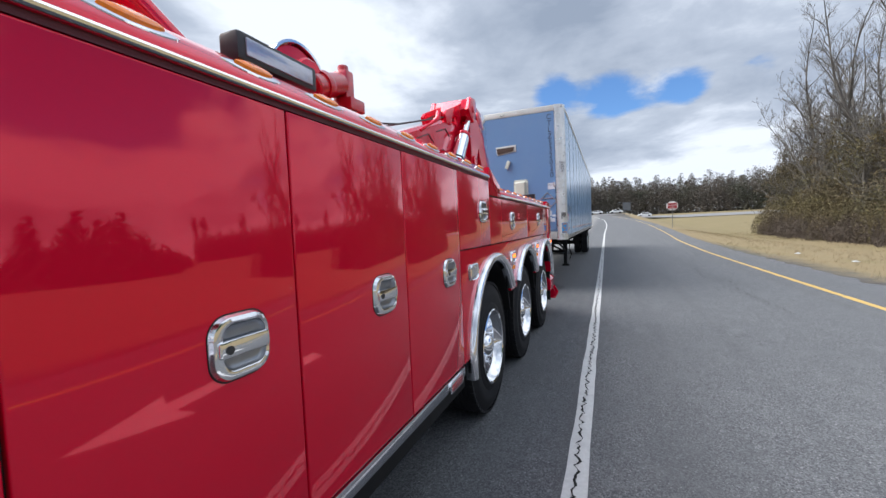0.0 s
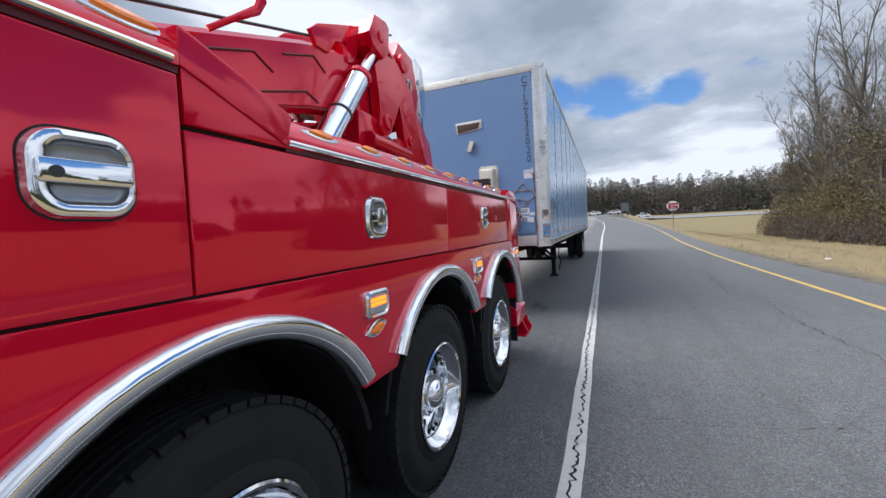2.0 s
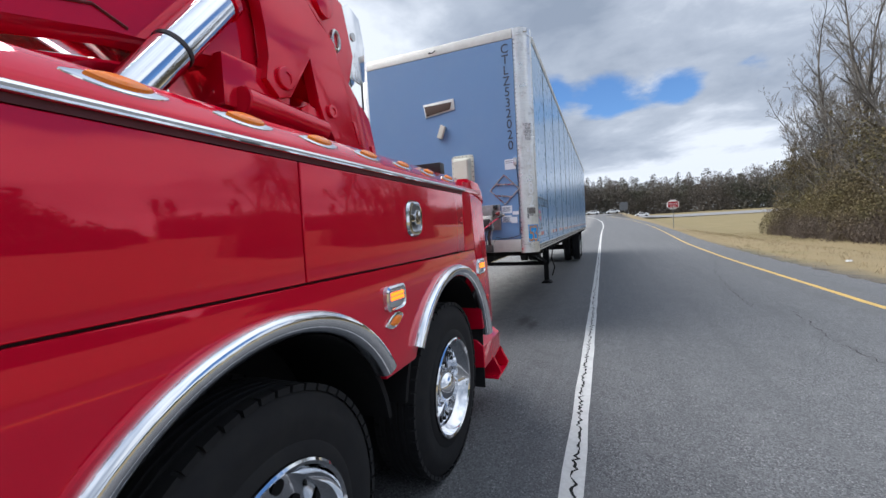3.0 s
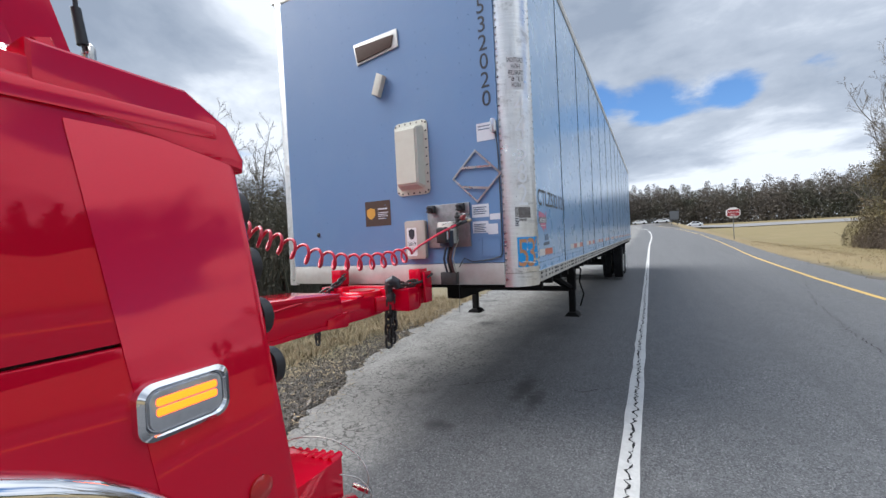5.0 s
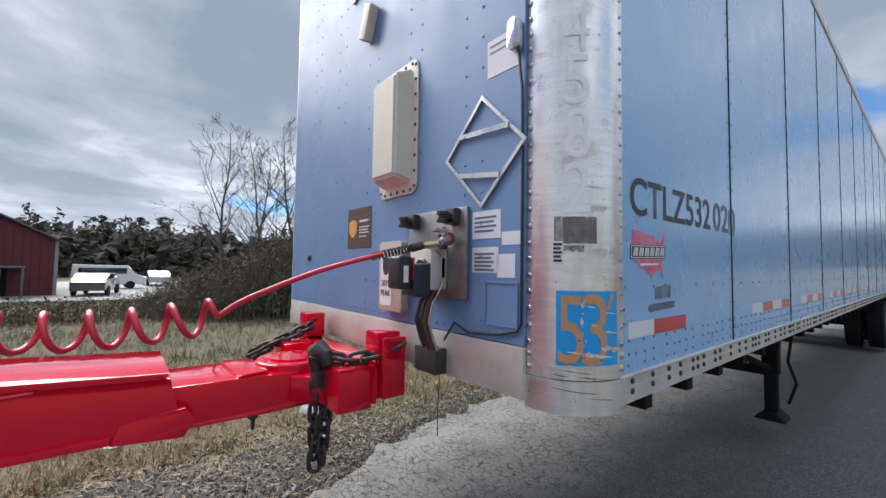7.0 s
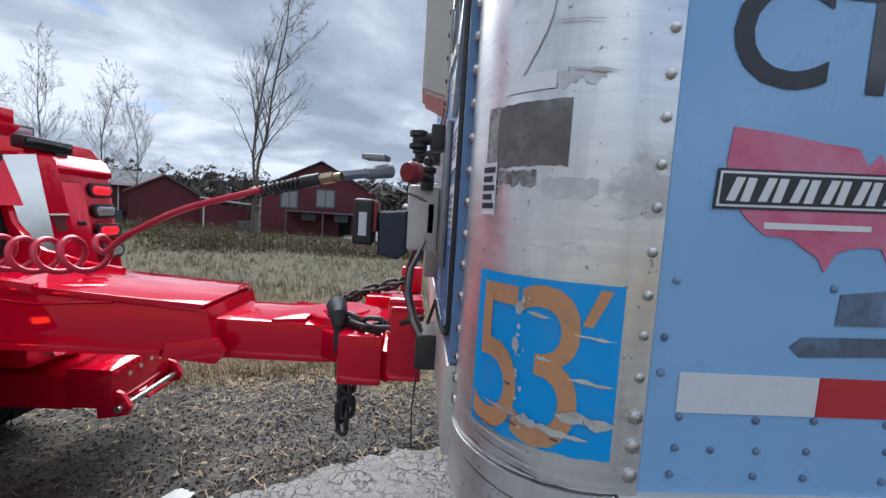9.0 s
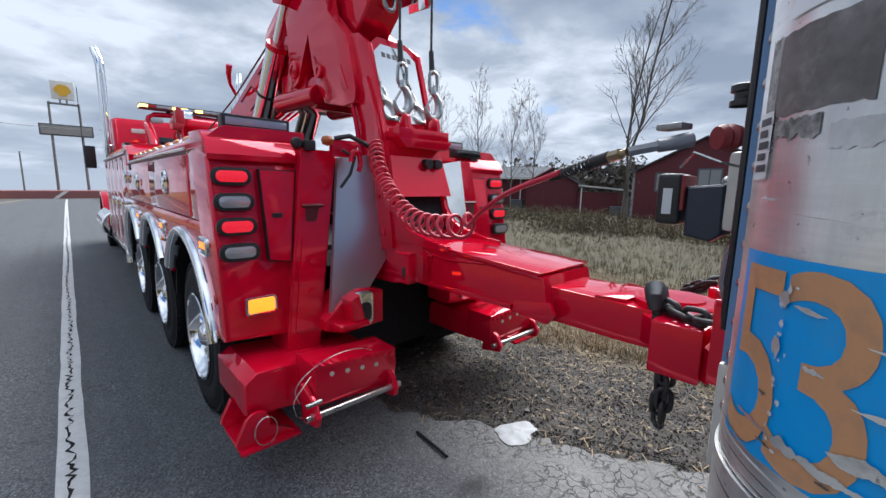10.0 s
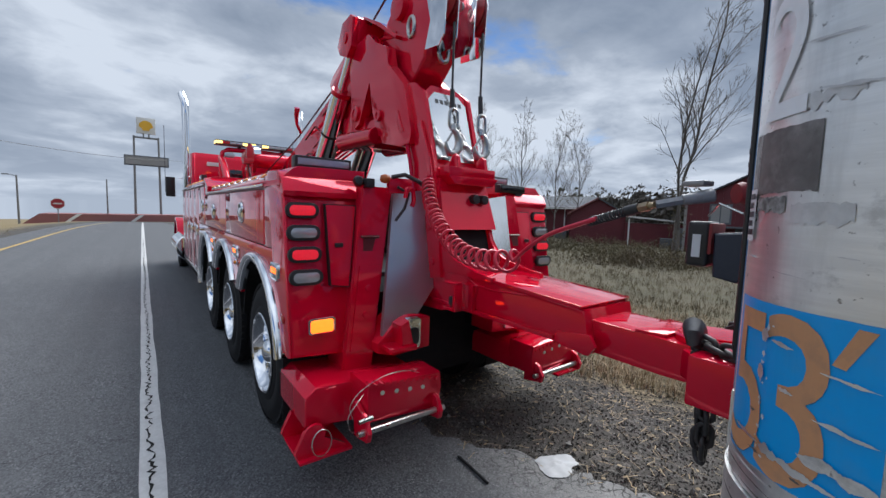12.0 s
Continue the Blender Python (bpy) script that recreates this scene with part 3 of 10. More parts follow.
def zone_material():
    """Crushed stone beside the asphalt, giving way to dry grass and bare soil."""
    mt = bpy.data.materials.new("verge_soil")
    mt.use_nodes = True
    nt = mt.node_tree
    N, L = nt.nodes.new, nt.links.new
    b = nt.nodes["Principled BSDF"]
    b.inputs["Roughness"].default_value = 0.95
    geo = N("ShaderNodeNewGeometry")
    pos = geo.outputs["Position"]

    def nz(scale, detail=6):
        n = N("ShaderNodeTexNoise")
        n.inputs["Scale"].default_value, n.inputs["Detail"].default_value, n.inputs["Roughness"].default_value = scale, detail, 0.65
        L(pos, n.inputs["Vector"])
        return n.outputs["Fac"]

    def mix(f, a, c):
        n = N("ShaderNodeMix")
        n.data_type = "RGBA"
        L(f, n.inputs[0])
        for i, v in ((6, a), (7, c)):
            if isinstance(v, tuple):
                n.inputs[i].default_value = (*v, 1)
            else:
                L(v, n.inputs[i])
        return n.outputs[2]

    def rng(v, lo, hi):
        n = N("ShaderNodeMapRange")
        n.inputs["From Min"].default_value, n.inputs["From Max"].default_value = lo, hi
        L(v, n.inputs["Value"])
        return n.outputs[0]

    vor = N("ShaderNodeTexVoronoi")
    vor.inputs["Scale"].default_value = 105
    L(pos, vor.inputs["Vector"])
    bw = N("ShaderNodeRGBToBW")
    L(vor.outputs["Color"], bw.inputs[0])
    stones = mix(bw.outputs[0], (0.022, 0.019, 0.016), (0.105, 0.095, 0.084))
    vor2 = N("ShaderNodeTexVoronoi")
    vor2.inputs["Scale"].default_value = 48
    L(pos, vor2.inputs["Vector"])
    bw2 = N("ShaderNodeRGBToBW")
    L(vor2.outputs["Color"], bw2.inputs[0])
    stones = mix(rng(bw2.outputs[0], 0.66, 0.80), stones, (0.14, 0.128, 0.115))
    stones = mix(rng(nz(7), 0.52, 0.75), stones, (0.062, 0.050, 0.038))
    stones = mix(rng(nz(1.2), 0.45, 0.7), stones, (0.036, 0.032, 0.028))
    straw = mix(rng(nz(0.9), 0.35, 0.65), (0.165, 0.132, 0.078), (0.115, 0.095, 0.053))
    straw = mix(rng(nz(14), 0.4, 0.7), straw, (0.195, 0.16, 0.098))
    straw = mix(rng(nz(0.22), 0.52, 0.68), straw, (0.095, 0.10, 0.04))
    sep = N("ShaderNodeSeparateXYZ")
    L(pos, sep.inputs[0])
    off = N("ShaderNodeMath")
    off.operation = "MULTIPLY_ADD"
    L(nz(1.5), off.inputs[0])
    off.inputs[1].default_value = 2.0
    L(sep.outputs[0], off.inputs[2])
    # greener sward far along the other verge
    far = N("ShaderNodeMath")
    far.operation = "MULTIPLY"
    L(rng(sep.outputs[1], 26, 34), far.inputs[0])
    L(rng(sep.outputs[0], 8.5, 11.5), far.inputs[1])
    part_green = N("ShaderNodeMath")
    part_green.operation = "MULTIPLY"
    L(far.outputs[0], part_green.inputs[0])
    L(rng(nz(0.3), 0.28, 0.55), part_green.inputs[1])
    golden = N("ShaderNodeMath")
    golden.operation = "MULTIPLY"
    L(rng(sep.outputs[0], 6.0, 7.0), golden.inputs[0])
    golden.inputs[1].default_value = 0.6
    straw = mix(rng(sep.outputs[0], -5.5, -9.0), straw, mix(rng(nz(0.5), 0.4, 0.62), (0.062, 0.056, 0.028), (0.092, 0.076, 0.042)))
    straw = mix(golden.outputs[0], straw, (0.225, 0.165, 0.075))
    straw = mix(part_green.outputs[0], straw, (0.160, 0.128, 0.056))
    left = rng(off.outputs[0], -2.0, -2.5)
    right = rng(off.outputs[0], 6.95, 7.85)
    mx = N("ShaderNodeMath")
    mx.operation, mx.use_clamp = "ADD", True
    L(left, mx.inputs[0])
    L(right, mx.inputs[1])
    L(mix(mx.outputs[0], stones, straw), b.inputs["Base Color"])
    bp = N("ShaderNodeBump")
    bp.inputs["Strength"].default_value, bp.inputs["Distance"].default_value = 0.35, 0.008
    L(vor.outputs["Distance"], bp.inputs["Height"])
    L(bp.outputs[0], b.inputs["Normal"])
    return mt


OIL_SPOTS = ((-0.86, 0.05, 0.22, 0.12), (-0.42, 1.1, 0.16, 0.55), (-0.25, 0.85, 0.12, 0.4), (-1.0, -1.15, 0.16, 0.10))


def asphalt_material():
    """Dark aggregate with pale stones, worn pale and crazed along the left edge."""
    mt = bpy.data.materials.new("asphalt")
    mt.use_nodes = True
    nt = mt.node_tree
    N, L = nt.nodes.new, nt.links.new
    b = nt.nodes["Principled BSDF"]
    b.inputs["Roughness"].default_value = 0.78
    b.inputs["Specular IOR Level"].default_value = 0.4
    geo = N("ShaderNodeNewGeometry")
    pos = geo.outputs["Position"]

    def nz(scale, detail=6, src=None):
        n = N("ShaderNodeTexNoise")
        n.inputs["Scale"].default_value, n.inputs["Detail"].default_value, n.inputs["Roughness"].default_value = scale, detail, 0.6
        L(src or pos, n.inputs["Vector"])
        return n.outputs["Fac"]

    def mix(f, a, c):
        n = N("ShaderNodeMix")
        n.data_type = "RGBA"
        L(f, n.inputs[0])
        for i, v in ((6, a), (7, c)):
            if isinstance(v, tuple):
                n.inputs[i].default_value = (*v, 1)
            else:
                L(v, n.inputs[i])
        return n.outputs[2]

    def rng(v, lo, hi, to=1.0):
        n = N("ShaderNodeMapRange")
        n.inputs["From Min"].default_value, n.inputs["From Max"].default_value, n.inputs["To Max"].default_value = lo, hi, to
        L(v, n.inputs["Value"])
        return n.outputs[0]

    def math2(op, a, c):
        n = N("ShaderNodeMath")
        n.operation, n.use_clamp = op, True
        for i, v in ((0, a), (1, c)):
            if isinstance(v, float):
                n.inputs[i].default_value = v
            else:
                L(v, n.inputs[i])
        return n.outputs[0]

    vor = N("ShaderNodeTexVoronoi")
    vor.inputs["Scale"].default_value = 120
    L(pos, vor.inputs["Vector"])
    bw = N("ShaderNodeRGBToBW")
    L(vor.outputs["Color"], bw.inputs[0])
    col = mix(rng(bw.outputs[0], 0.15, 0.85), (0.040, 0.042, 0.046), (0.185, 0.188, 0.195))
    col = mix(rng(bw.outputs[0], 0.84, 0.93), col, (0.30, 0.30, 0.30))
    col = mix(rng(nz(42, 3), 0.55, 0.68, 0.75), col, (0.034, 0.035, 0.038))
    col = mix(rng(nz(0.7), 0.35, 0.7, 0.5), col, (0.095, 0.098, 0.103))
    col = mix(rng(nz(3.5), 0.5, 0.75, 0.4), col, (0.16, 0.163, 0.168))
    sep = N("ShaderNodeSeparateXYZ")
    L(pos, sep.inputs[0])
    # long wheel-track streaks
    st = N("ShaderNodeMapping")
    st.inputs["Scale"].default_value = (2.6, 0.05, 1.0)
    L(pos, st.inputs[0])
    col = mix(rng(nz(1.0, 3, st.outputs[0]), 0.48, 0.72, 0.45), col, (0.075, 0.077, 0.081))
    # the crazed, pale old asphalt beside the gravel
    wob = N("ShaderNodeMath")
    wob.operation = "MULTIPLY_ADD"
    L(nz(0.8), wob.inputs[0])
    wob.inputs[1].default_value = 1.6
    L(sep.outputs[0], wob.inputs[2])
    wy = N("ShaderNodeMath")
    wy.operation = "MULTIPLY_ADD"
    L(nz(0.9), wy.inputs[0])
    wy.inputs[1].default_value = 1.2
    L(sep.outputs[1], wy.inputs[2])
    old = math2("MULTIPLY", rng(wob.outputs[0], -0.15, -0.75), rng(wy.outputs[0], -1.5, -0.9))
    v2 = N("ShaderNodeTexVoronoi")
    v2.feature = "DISTANCE_TO_EDGE"
    v2.inputs["Scale"].default_value = 17.0
    dist = N("ShaderNodeMix")
    dist.data_type = "VECTOR"
    dist.inputs[0].default_value = 0.20
    wn = N("ShaderNodeTexNoise")
    wn.inputs["Scale"].default_value, wn.inputs["Detail"].default_value = 6, 5
    L(pos, wn.inputs["Vector"])
    L(pos, dist.inputs[4])
    L(wn.outputs["Color"], dist.inputs[5])
    L(dist.outputs[1], v2.inputs["Vector"])
    pale = mix(bw.outputs[0], (0.15, 0.15, 0.147), (0.28, 0.276, 0.268))
    pale = mix(rng(nz(2.2), 0.45, 0.7, 0.7), pale, (0.135, 0.133, 0.13))
    crackf = rng(v2.outputs["Distance"], 0.075, 0.008)
    crackf = math2("MULTIPLY", crackf, rng(nz(3.1), 0.34, 0.50))
    pale = mix(crackf, pale, (0.035, 0.033, 0.031))
    col = mix(old, col, pale)
    # oil drips dried into dark blots
    for cx, cy, rx, ry in OIL_SPOTS:
        d = N("ShaderNodeVectorMath")
        d.operation = "SUBTRACT"
        L(pos, d.inputs[0])
        d.inputs[1].default_value = (cx, cy, 0.0)
        k = N("ShaderNodeVectorMath")
        k.operation = "MULTIPLY"
        L(d.outputs[0], k.inputs[0])
        k.inputs[1].default_value = (1 / rx, 1 / ry, 0.0)
        n = N("ShaderNodeVectorMath")
        n.operation = "LENGTH"
        L(k.outputs[0], n.inputs[0])
        blot = N("ShaderNodeMath")
        blot.operation = "MULTIPLY_ADD"
        L(nz(9.0, 5), blot.inputs[0])
        blot.inputs[1].default_value = 1.3
        L(n.outputs["Value"], blot.inputs[2])
        col = mix(rng(blot.outputs[0], 1.5, 0.9, 0.7), col, (0.026, 0.026, 0.027))
    # oil and rubber marks
    col = mix(math2("MULTIPLY", rng(nz(0.55), 0.60, 0.74, 0.8), rng(sep.outputs[0], 0.8, -0.4)), col, (0.022, 0.022, 0.023))
    L(col, b.inputs["Base Color"])
    bp = N("ShaderNodeBump")
    bp.inputs["Strength"].default_value, bp.inputs["Distance"].default_value = 0.6, 0.006
    hsum = N("ShaderNodeMath")
    hsum.operation = "SUBTRACT"
    L(bw.outputs[0], hsum.inputs[0])
    L(math2("MULTIPLY", crackf, old), hsum.inputs[1])
    L(hsum.outputs[0], bp.inputs["Height"])
    L(bp.outputs[0], b.inputs["Normal"])
    return mt


soil, asphalt = zone_material(), asphalt_material()


def ground_sheet():
    def steps(lo, hi):
        out, v = [0.0], 0.0
        while v < hi:
            v += 0.7 + 0.11 * v
            out.append(min(v, hi))
        v = 0.0
        while v > lo:
            v -= 0.7 - 0.11 * v
            out.append(max(v, lo))
        return sorted(set(out))
    xs, ys = steps(-900, 900), steps(-900, 900)
    verts = [(x, y, height(x, y) - 0.035 + (0.05 * noise.noise((x * 0.5, y * 0.5, 0)) if x < -3.3 or x > 8 else 0)) for y in ys for x in xs]
    n = len(xs)
    faces = [(j * n + i, j * n + i + 1, (j + 1) * n + i + 1, (j + 1) * n + i) for j in range(len(ys) - 1) for i in range(n - 1)]
    tagged(new("ground", raw("ground", verts, faces, soil, 1)), "verge of crushed stone, soil and dry straw-coloured grass", "ground", kind="structure")


ground_sheet()


def strip(name, left, right, y0, y1, lift, mat, dy=0.5, cols=1, rough=0.0, thick=0.0):
    ys = []
    y = y0
    while y < y1:
        ys.append(y)
        y += dy * (1 + abs(y) * 0.03)
    ys.append(y1)
    verts, faces = [], []
    for y in ys:
        a, b = left(y), right(y)
        for i in range(cols + 1):
            x = a + (b - a) * i / cols
            if rough and i == 0:
                x += rough * noise.noise((y * 1.7, 3.1, 0)) + rough * 0.8 * noise.noise((y * 5.0, 9.1, 0)) + rough * 0.5 * noise.noise((y * 17.0, 2.3, 0))
            elif rough and i == cols:
                x += rough * noise.noise((y * 1.7, 8.1, 0))
            verts.append((x, y, height(x, y) + lift))
    n = cols + 1
    for j in range(len(ys) - 1):
        for i in range(cols):
            faces.append((j * n + i, j * n + i + 1, (j + 1) * n + i + 1, (j + 1) * n + i))
    if thick:
        base = len(verts)
        verts += [(x, y, z - thick) for x, y, z in verts]
        for j in range(len(ys) - 1):
            for i in (0, cols):
                a, b = j * n + i, (j + 1) * n + i
                faces.append((a, b, base + b, base + a) if i == 0 else (b, a, base + a, base + b))
    return raw(name, verts, faces, mat)


def road_rows():
    """The slip road, with a finely broken edge beside the gravel."""
    left, right = (lambda y: lerp_at(EDGE_L, y)), (lambda y: lerp_at(YELLOW, y) + 1.15)
    return strip("road", left, right, -60, 130, 0.0, asphalt, 0.05, 6, 0.16, 0.07)


tagged(new("road", road_rows()), "grey asphalt slip road with a worn, crazed shoulder", "road", kind="structure")
tagged(new("edge_line", strip("edge_line", lambda y: lerp_at(WHITE, y) - 0.065, lambda y: lerp_at(WHITE, y) + 0.065, -60, 120, 0.004, paint_white, 0.25, 1, 0.012)),
       "white painted edge line with a jagged crack", "road marking", kind="structure")
tagged(new("centre_line", strip("centre_line", lambda y: lerp_at(YELLOW, y) - 0.055, lambda y: lerp_at(YELLOW, y) + 0.055, -60, 120, 0.004, paint_yellow, 0.4, 1, 0.015)),
       "yellow painted line along the inner edge", "road marking", kind="structure")


def crack(name, path, width, seed, lift=0.008, step=0.06, jag=0.03):
    """A jagged dark fissure along a polyline."""
    r = random.Random(seed)
    verts, faces = [], []
    for (xa, ya), (xb, yb) in zip(path, path[1:]):
        length = math.hypot(xb - xa, yb - ya)
        n = max(2, int(length / step))
        for i in range(n):
            s = i / n
            x, y = xa + (xb - xa) * s + r.uniform(-jag, jag), ya + (yb - ya) * s + r.uniform(-step, step) * 0.4
            w = width * r.uniform(0.25, 1.25) * (0.15 if r.random() < 0.08 else 1)
            verts += [(x - w, y, height(x, y) + lift), (x + w, y, height(x, y) + lift)]
    faces = [(2 * i, 2 * i + 1, 2 * i + 3, 2 * i + 2) for i in range(len(verts) // 2 - 1)]
    return raw(name, verts, faces, crack_dark)


line_pts = [(lerp_at(WHITE, y) + 0.012 * math.sin(y * 1.3), y) for y in np.arange(-22, 26, 1.0)]
tagged(new("line_crack", crack("line_crack", line_pts, 0.0095, 3, 0.007, 0.030, 0.022)), "jagged black crack along the white edge line", "crack", kind="structure")
for k, pts in enumerate((
    [(4.6, 12.0), (3.6, 7.5), (3.2, 4.5), (3.05, 2.5)],
    [(0.7, -3.2), (1.6, -3.25), (2.4, -3.05), (4.4, -3.2)],
    [(-1.2, 0.9), (-0.6, 1.3), (0.1, 1.2), (0.5, 1.45)],
    [(3.4, -1.5), (3.25, 0.6), (3.5, 2.4)],
    [(0.7, -11.5), (1.7, -11.6), (3.2, -11.4)],
    [(-0.6, -1.0), (0.0, -1.6), (0.5, -1.5)],
)):
    tagged(new("road_crack", crack("road_crack", pts, 0.006, 20 + k, 0.003, 0.07, 0.035)), "thin dark crack across the asphalt", "crack", kind="structure")


def road_arrow():
    bm = bmesh.new()
    pts = [(2.49, -5.62), (2.77, -5.66), (2.79, -6.90), (3.06, -6.78), (2.635, -8.0), (2.235, -6.86), (2.52, -6.93)]
    prism(bm, pts, "z", 0.001, 0.005)
    solo("road_arrow", bm, paint_white, "white painted arrow pointing along the asphalt", "road marking", kind="structure", smooth=0)


road_arrow()


# ---- wheels ----
def tyre_mesh(bm, c, r, w, side):
    """side: +1 when the outer face looks along +x. c: centre of the outer face."""
    ins = r * 0.56
    prof = [(ins, 0.012), (ins + 0.012, 0.0), (r * 0.66, 0.004), (r * 0.67, 0.009), (r * 0.78, -0.010 + 0.012), (r * 0.86, 0.006), (r * 0.87, 0.011), (r * 0.94, 0.020),
            (r * 0.985, 0.042)]
    grooves = 5
    for i in range(grooves):
        a = 0.045 + (w - 0.09) * i / grooves
        b = 0.045 + (w - 0.09) * (i + 1) / grooves
        prof += [(r, a + 0.004), (r, b - 0.010), (r - 0.014, b - 0.008), (r - 0.014, b - 0.001)]
    prof += [(r * 0.985, w - 0.04), (r * 0.90, w - 0.01), (ins, w)]
    lathe(bm, prof, c, (-side, 0, 0), 56)


def lug_blocks(bm, c, r, w, side, n=52):
    for i in range(n):
        a = 2 * math.pi * i / n
        for x0 in (0.020, w - 0.052):
            p = [Vector((-side * (x0 + dx), math.cos(a + da) * rr, math.sin(a + da) * rr)) + Vector(c)
                 for dx in (0, 0.034) for da in (-0.049, 0.049) for rr in (r - 0.02, r + 0.002)]
            vs = [bm.verts.new(q) for q in p]
            for f in ((0, 1, 3, 2), (4, 6, 7, 5), (0, 4, 5, 1), (2, 3, 7, 6), (1, 5, 7, 3)):
                bm.faces.new([vs[k] for k in f])


def wheel(parent, c, r, w, side, polished, dish=0.11, name="wheel"):
    """A wheel with tyre, rim, hand holes, nuts and hub cap. c: centre of the tyre's outer face."""
    bm = bmesh.new()
    tyre_mesh(bm, c, r, w, side)
    lug_blocks(bm, c, r, w, side)
    ty = part("tyre", bm, rubber, parent, smooth=40)
    ins = r * 0.56
    c = Vector(c)
    ax = (-side, 0, 0)
    bm = bmesh.new()
    lathe(bm, [(ins + 0.006, 0.004), (ins + 0.008, -0.008), (ins, -0.014), (ins - 0.012, -0.006), (ins - 0.022, 0.03), (ins - 0.05, 0.06), (ins - 0.06, dish), (0.145, dish + 0.008), (0.135, dish - 0.012), (0.10, dish - 0.012), (0.10, w)], c, ax, 48)
    part("rim", bm, polished, ty, "polished aluminium rim" if polished is chrome else "", smooth=30)
    # discs proud of the dish, black for the shade inside the hand holes
    bm = bmesh.new()
    for i in range(10):
        a = 2 * math.pi * (i + 0.5) / 10
        q = c + Vector((-side * (dish - 0.0005), 0.19 * math.cos(a) * r / 0.52, 0.19 * math.sin(a) * r / 0.52))
        cyl(bm, q, q + Vector((side * 0.003, 0, 0)), 0.026, seg=14)
    tagged(part("hand_hole_shade", bm, chassis, ty, "black discs painting the shaded hand holes round the rim", smooth=0), kind="stuff")
    bm = bmesh.new()
    for i in range(10):
        a = 2 * math.pi * i / 10
        q = c + Vector((-side * (dish - 0.008), 0.122 * math.cos(a), 0.122 * math.sin(a)))
        cyl(bm, q, q + Vector((side * 0.05, 0, 0)), 0.017, 0.010, seg=8)
    tagged(part("wheel_nuts", bm, polished, ty, "ring of wheel nuts"), kind="stuff")
    bm = bmesh.new()
    lathe(bm, [(0.098, dish), (0.096, dish - 0.07), (0.085, dish - 0.10), (0.055, dish - 0.125), (0.0, dish - 0.135)], c, ax, 28)
    part("hub_cap", bm, polished, ty, "domed chrome hub cap" if polished is chrome else "", smooth=50)


# ---- trailer ----
W, LEN = 2.59, 16.15
trailer = thing("semi_trailer", "long pale blue box trailer hitched to a red tow truck", "trailer")
POST_R, POST_X = 0.18, -0.197               # radius of the rounded corner, inner edge of the post
POST_FLAT = -POST_R - POST_X
POST_ARC = POST_FLAT + math.pi / 2 * POST_R  # where the curve ends along the outline
POST_END = POST_ARC + 0.032                  # where the side panels begin


def post_point(s, off):
    """The place a length s along the corner post's outline, lifted off by off: x, y."""
    if s < POST_FLAT:
        return POST_X + s, 0.02 - off
    if s < POST_ARC:
        a = radians(-90) + (s - POST_FLAT) / POST_R
        return -POST_R + (POST_R + off) * math.cos(a), 0.02 + POST_R + (POST_R + off) * math.sin(a)
    return off, 0.02 + POST_R + (s - POST_ARC)


def corner_post(mirror):
    bm = bmesh.new()
    outer = [post_point(POST_END * i / 34, 0.006) for i in range(35)]
    inner = [post_point(POST_END * i / 34, -0.012) for i in range(35)]
    pts = outer + inner[::-1]
    if mirror:
        pts = [(-W - x, y) for x, y in pts]
    prism(bm, pts, "z", 1.275, 4.06)
    return part("corner_post", bm, scuffed, trailer, "scuffed bare aluminium corner post", smooth=30)


def corner_cap(mirror, z0, z1, off):
    bm = bmesh.new()
    outer = [post_point(-0.006 + (POST_ARC + 0.012) * i / 36, off) for i in range(37)]
    inner = [post_point(-0.006 + (POST_ARC + 0.012) * i / 36, -0.02) for i in range(37)]
    pts = outer + inner[::-1]
    if mirror:
        pts = [(-W - x, y) for x, y in pts]
    prism(bm, pts, "z", z0, z1, 0.004)
    part("corner_cap", bm, scuffed, trailer, "dented aluminium corner shoe", smooth=30)


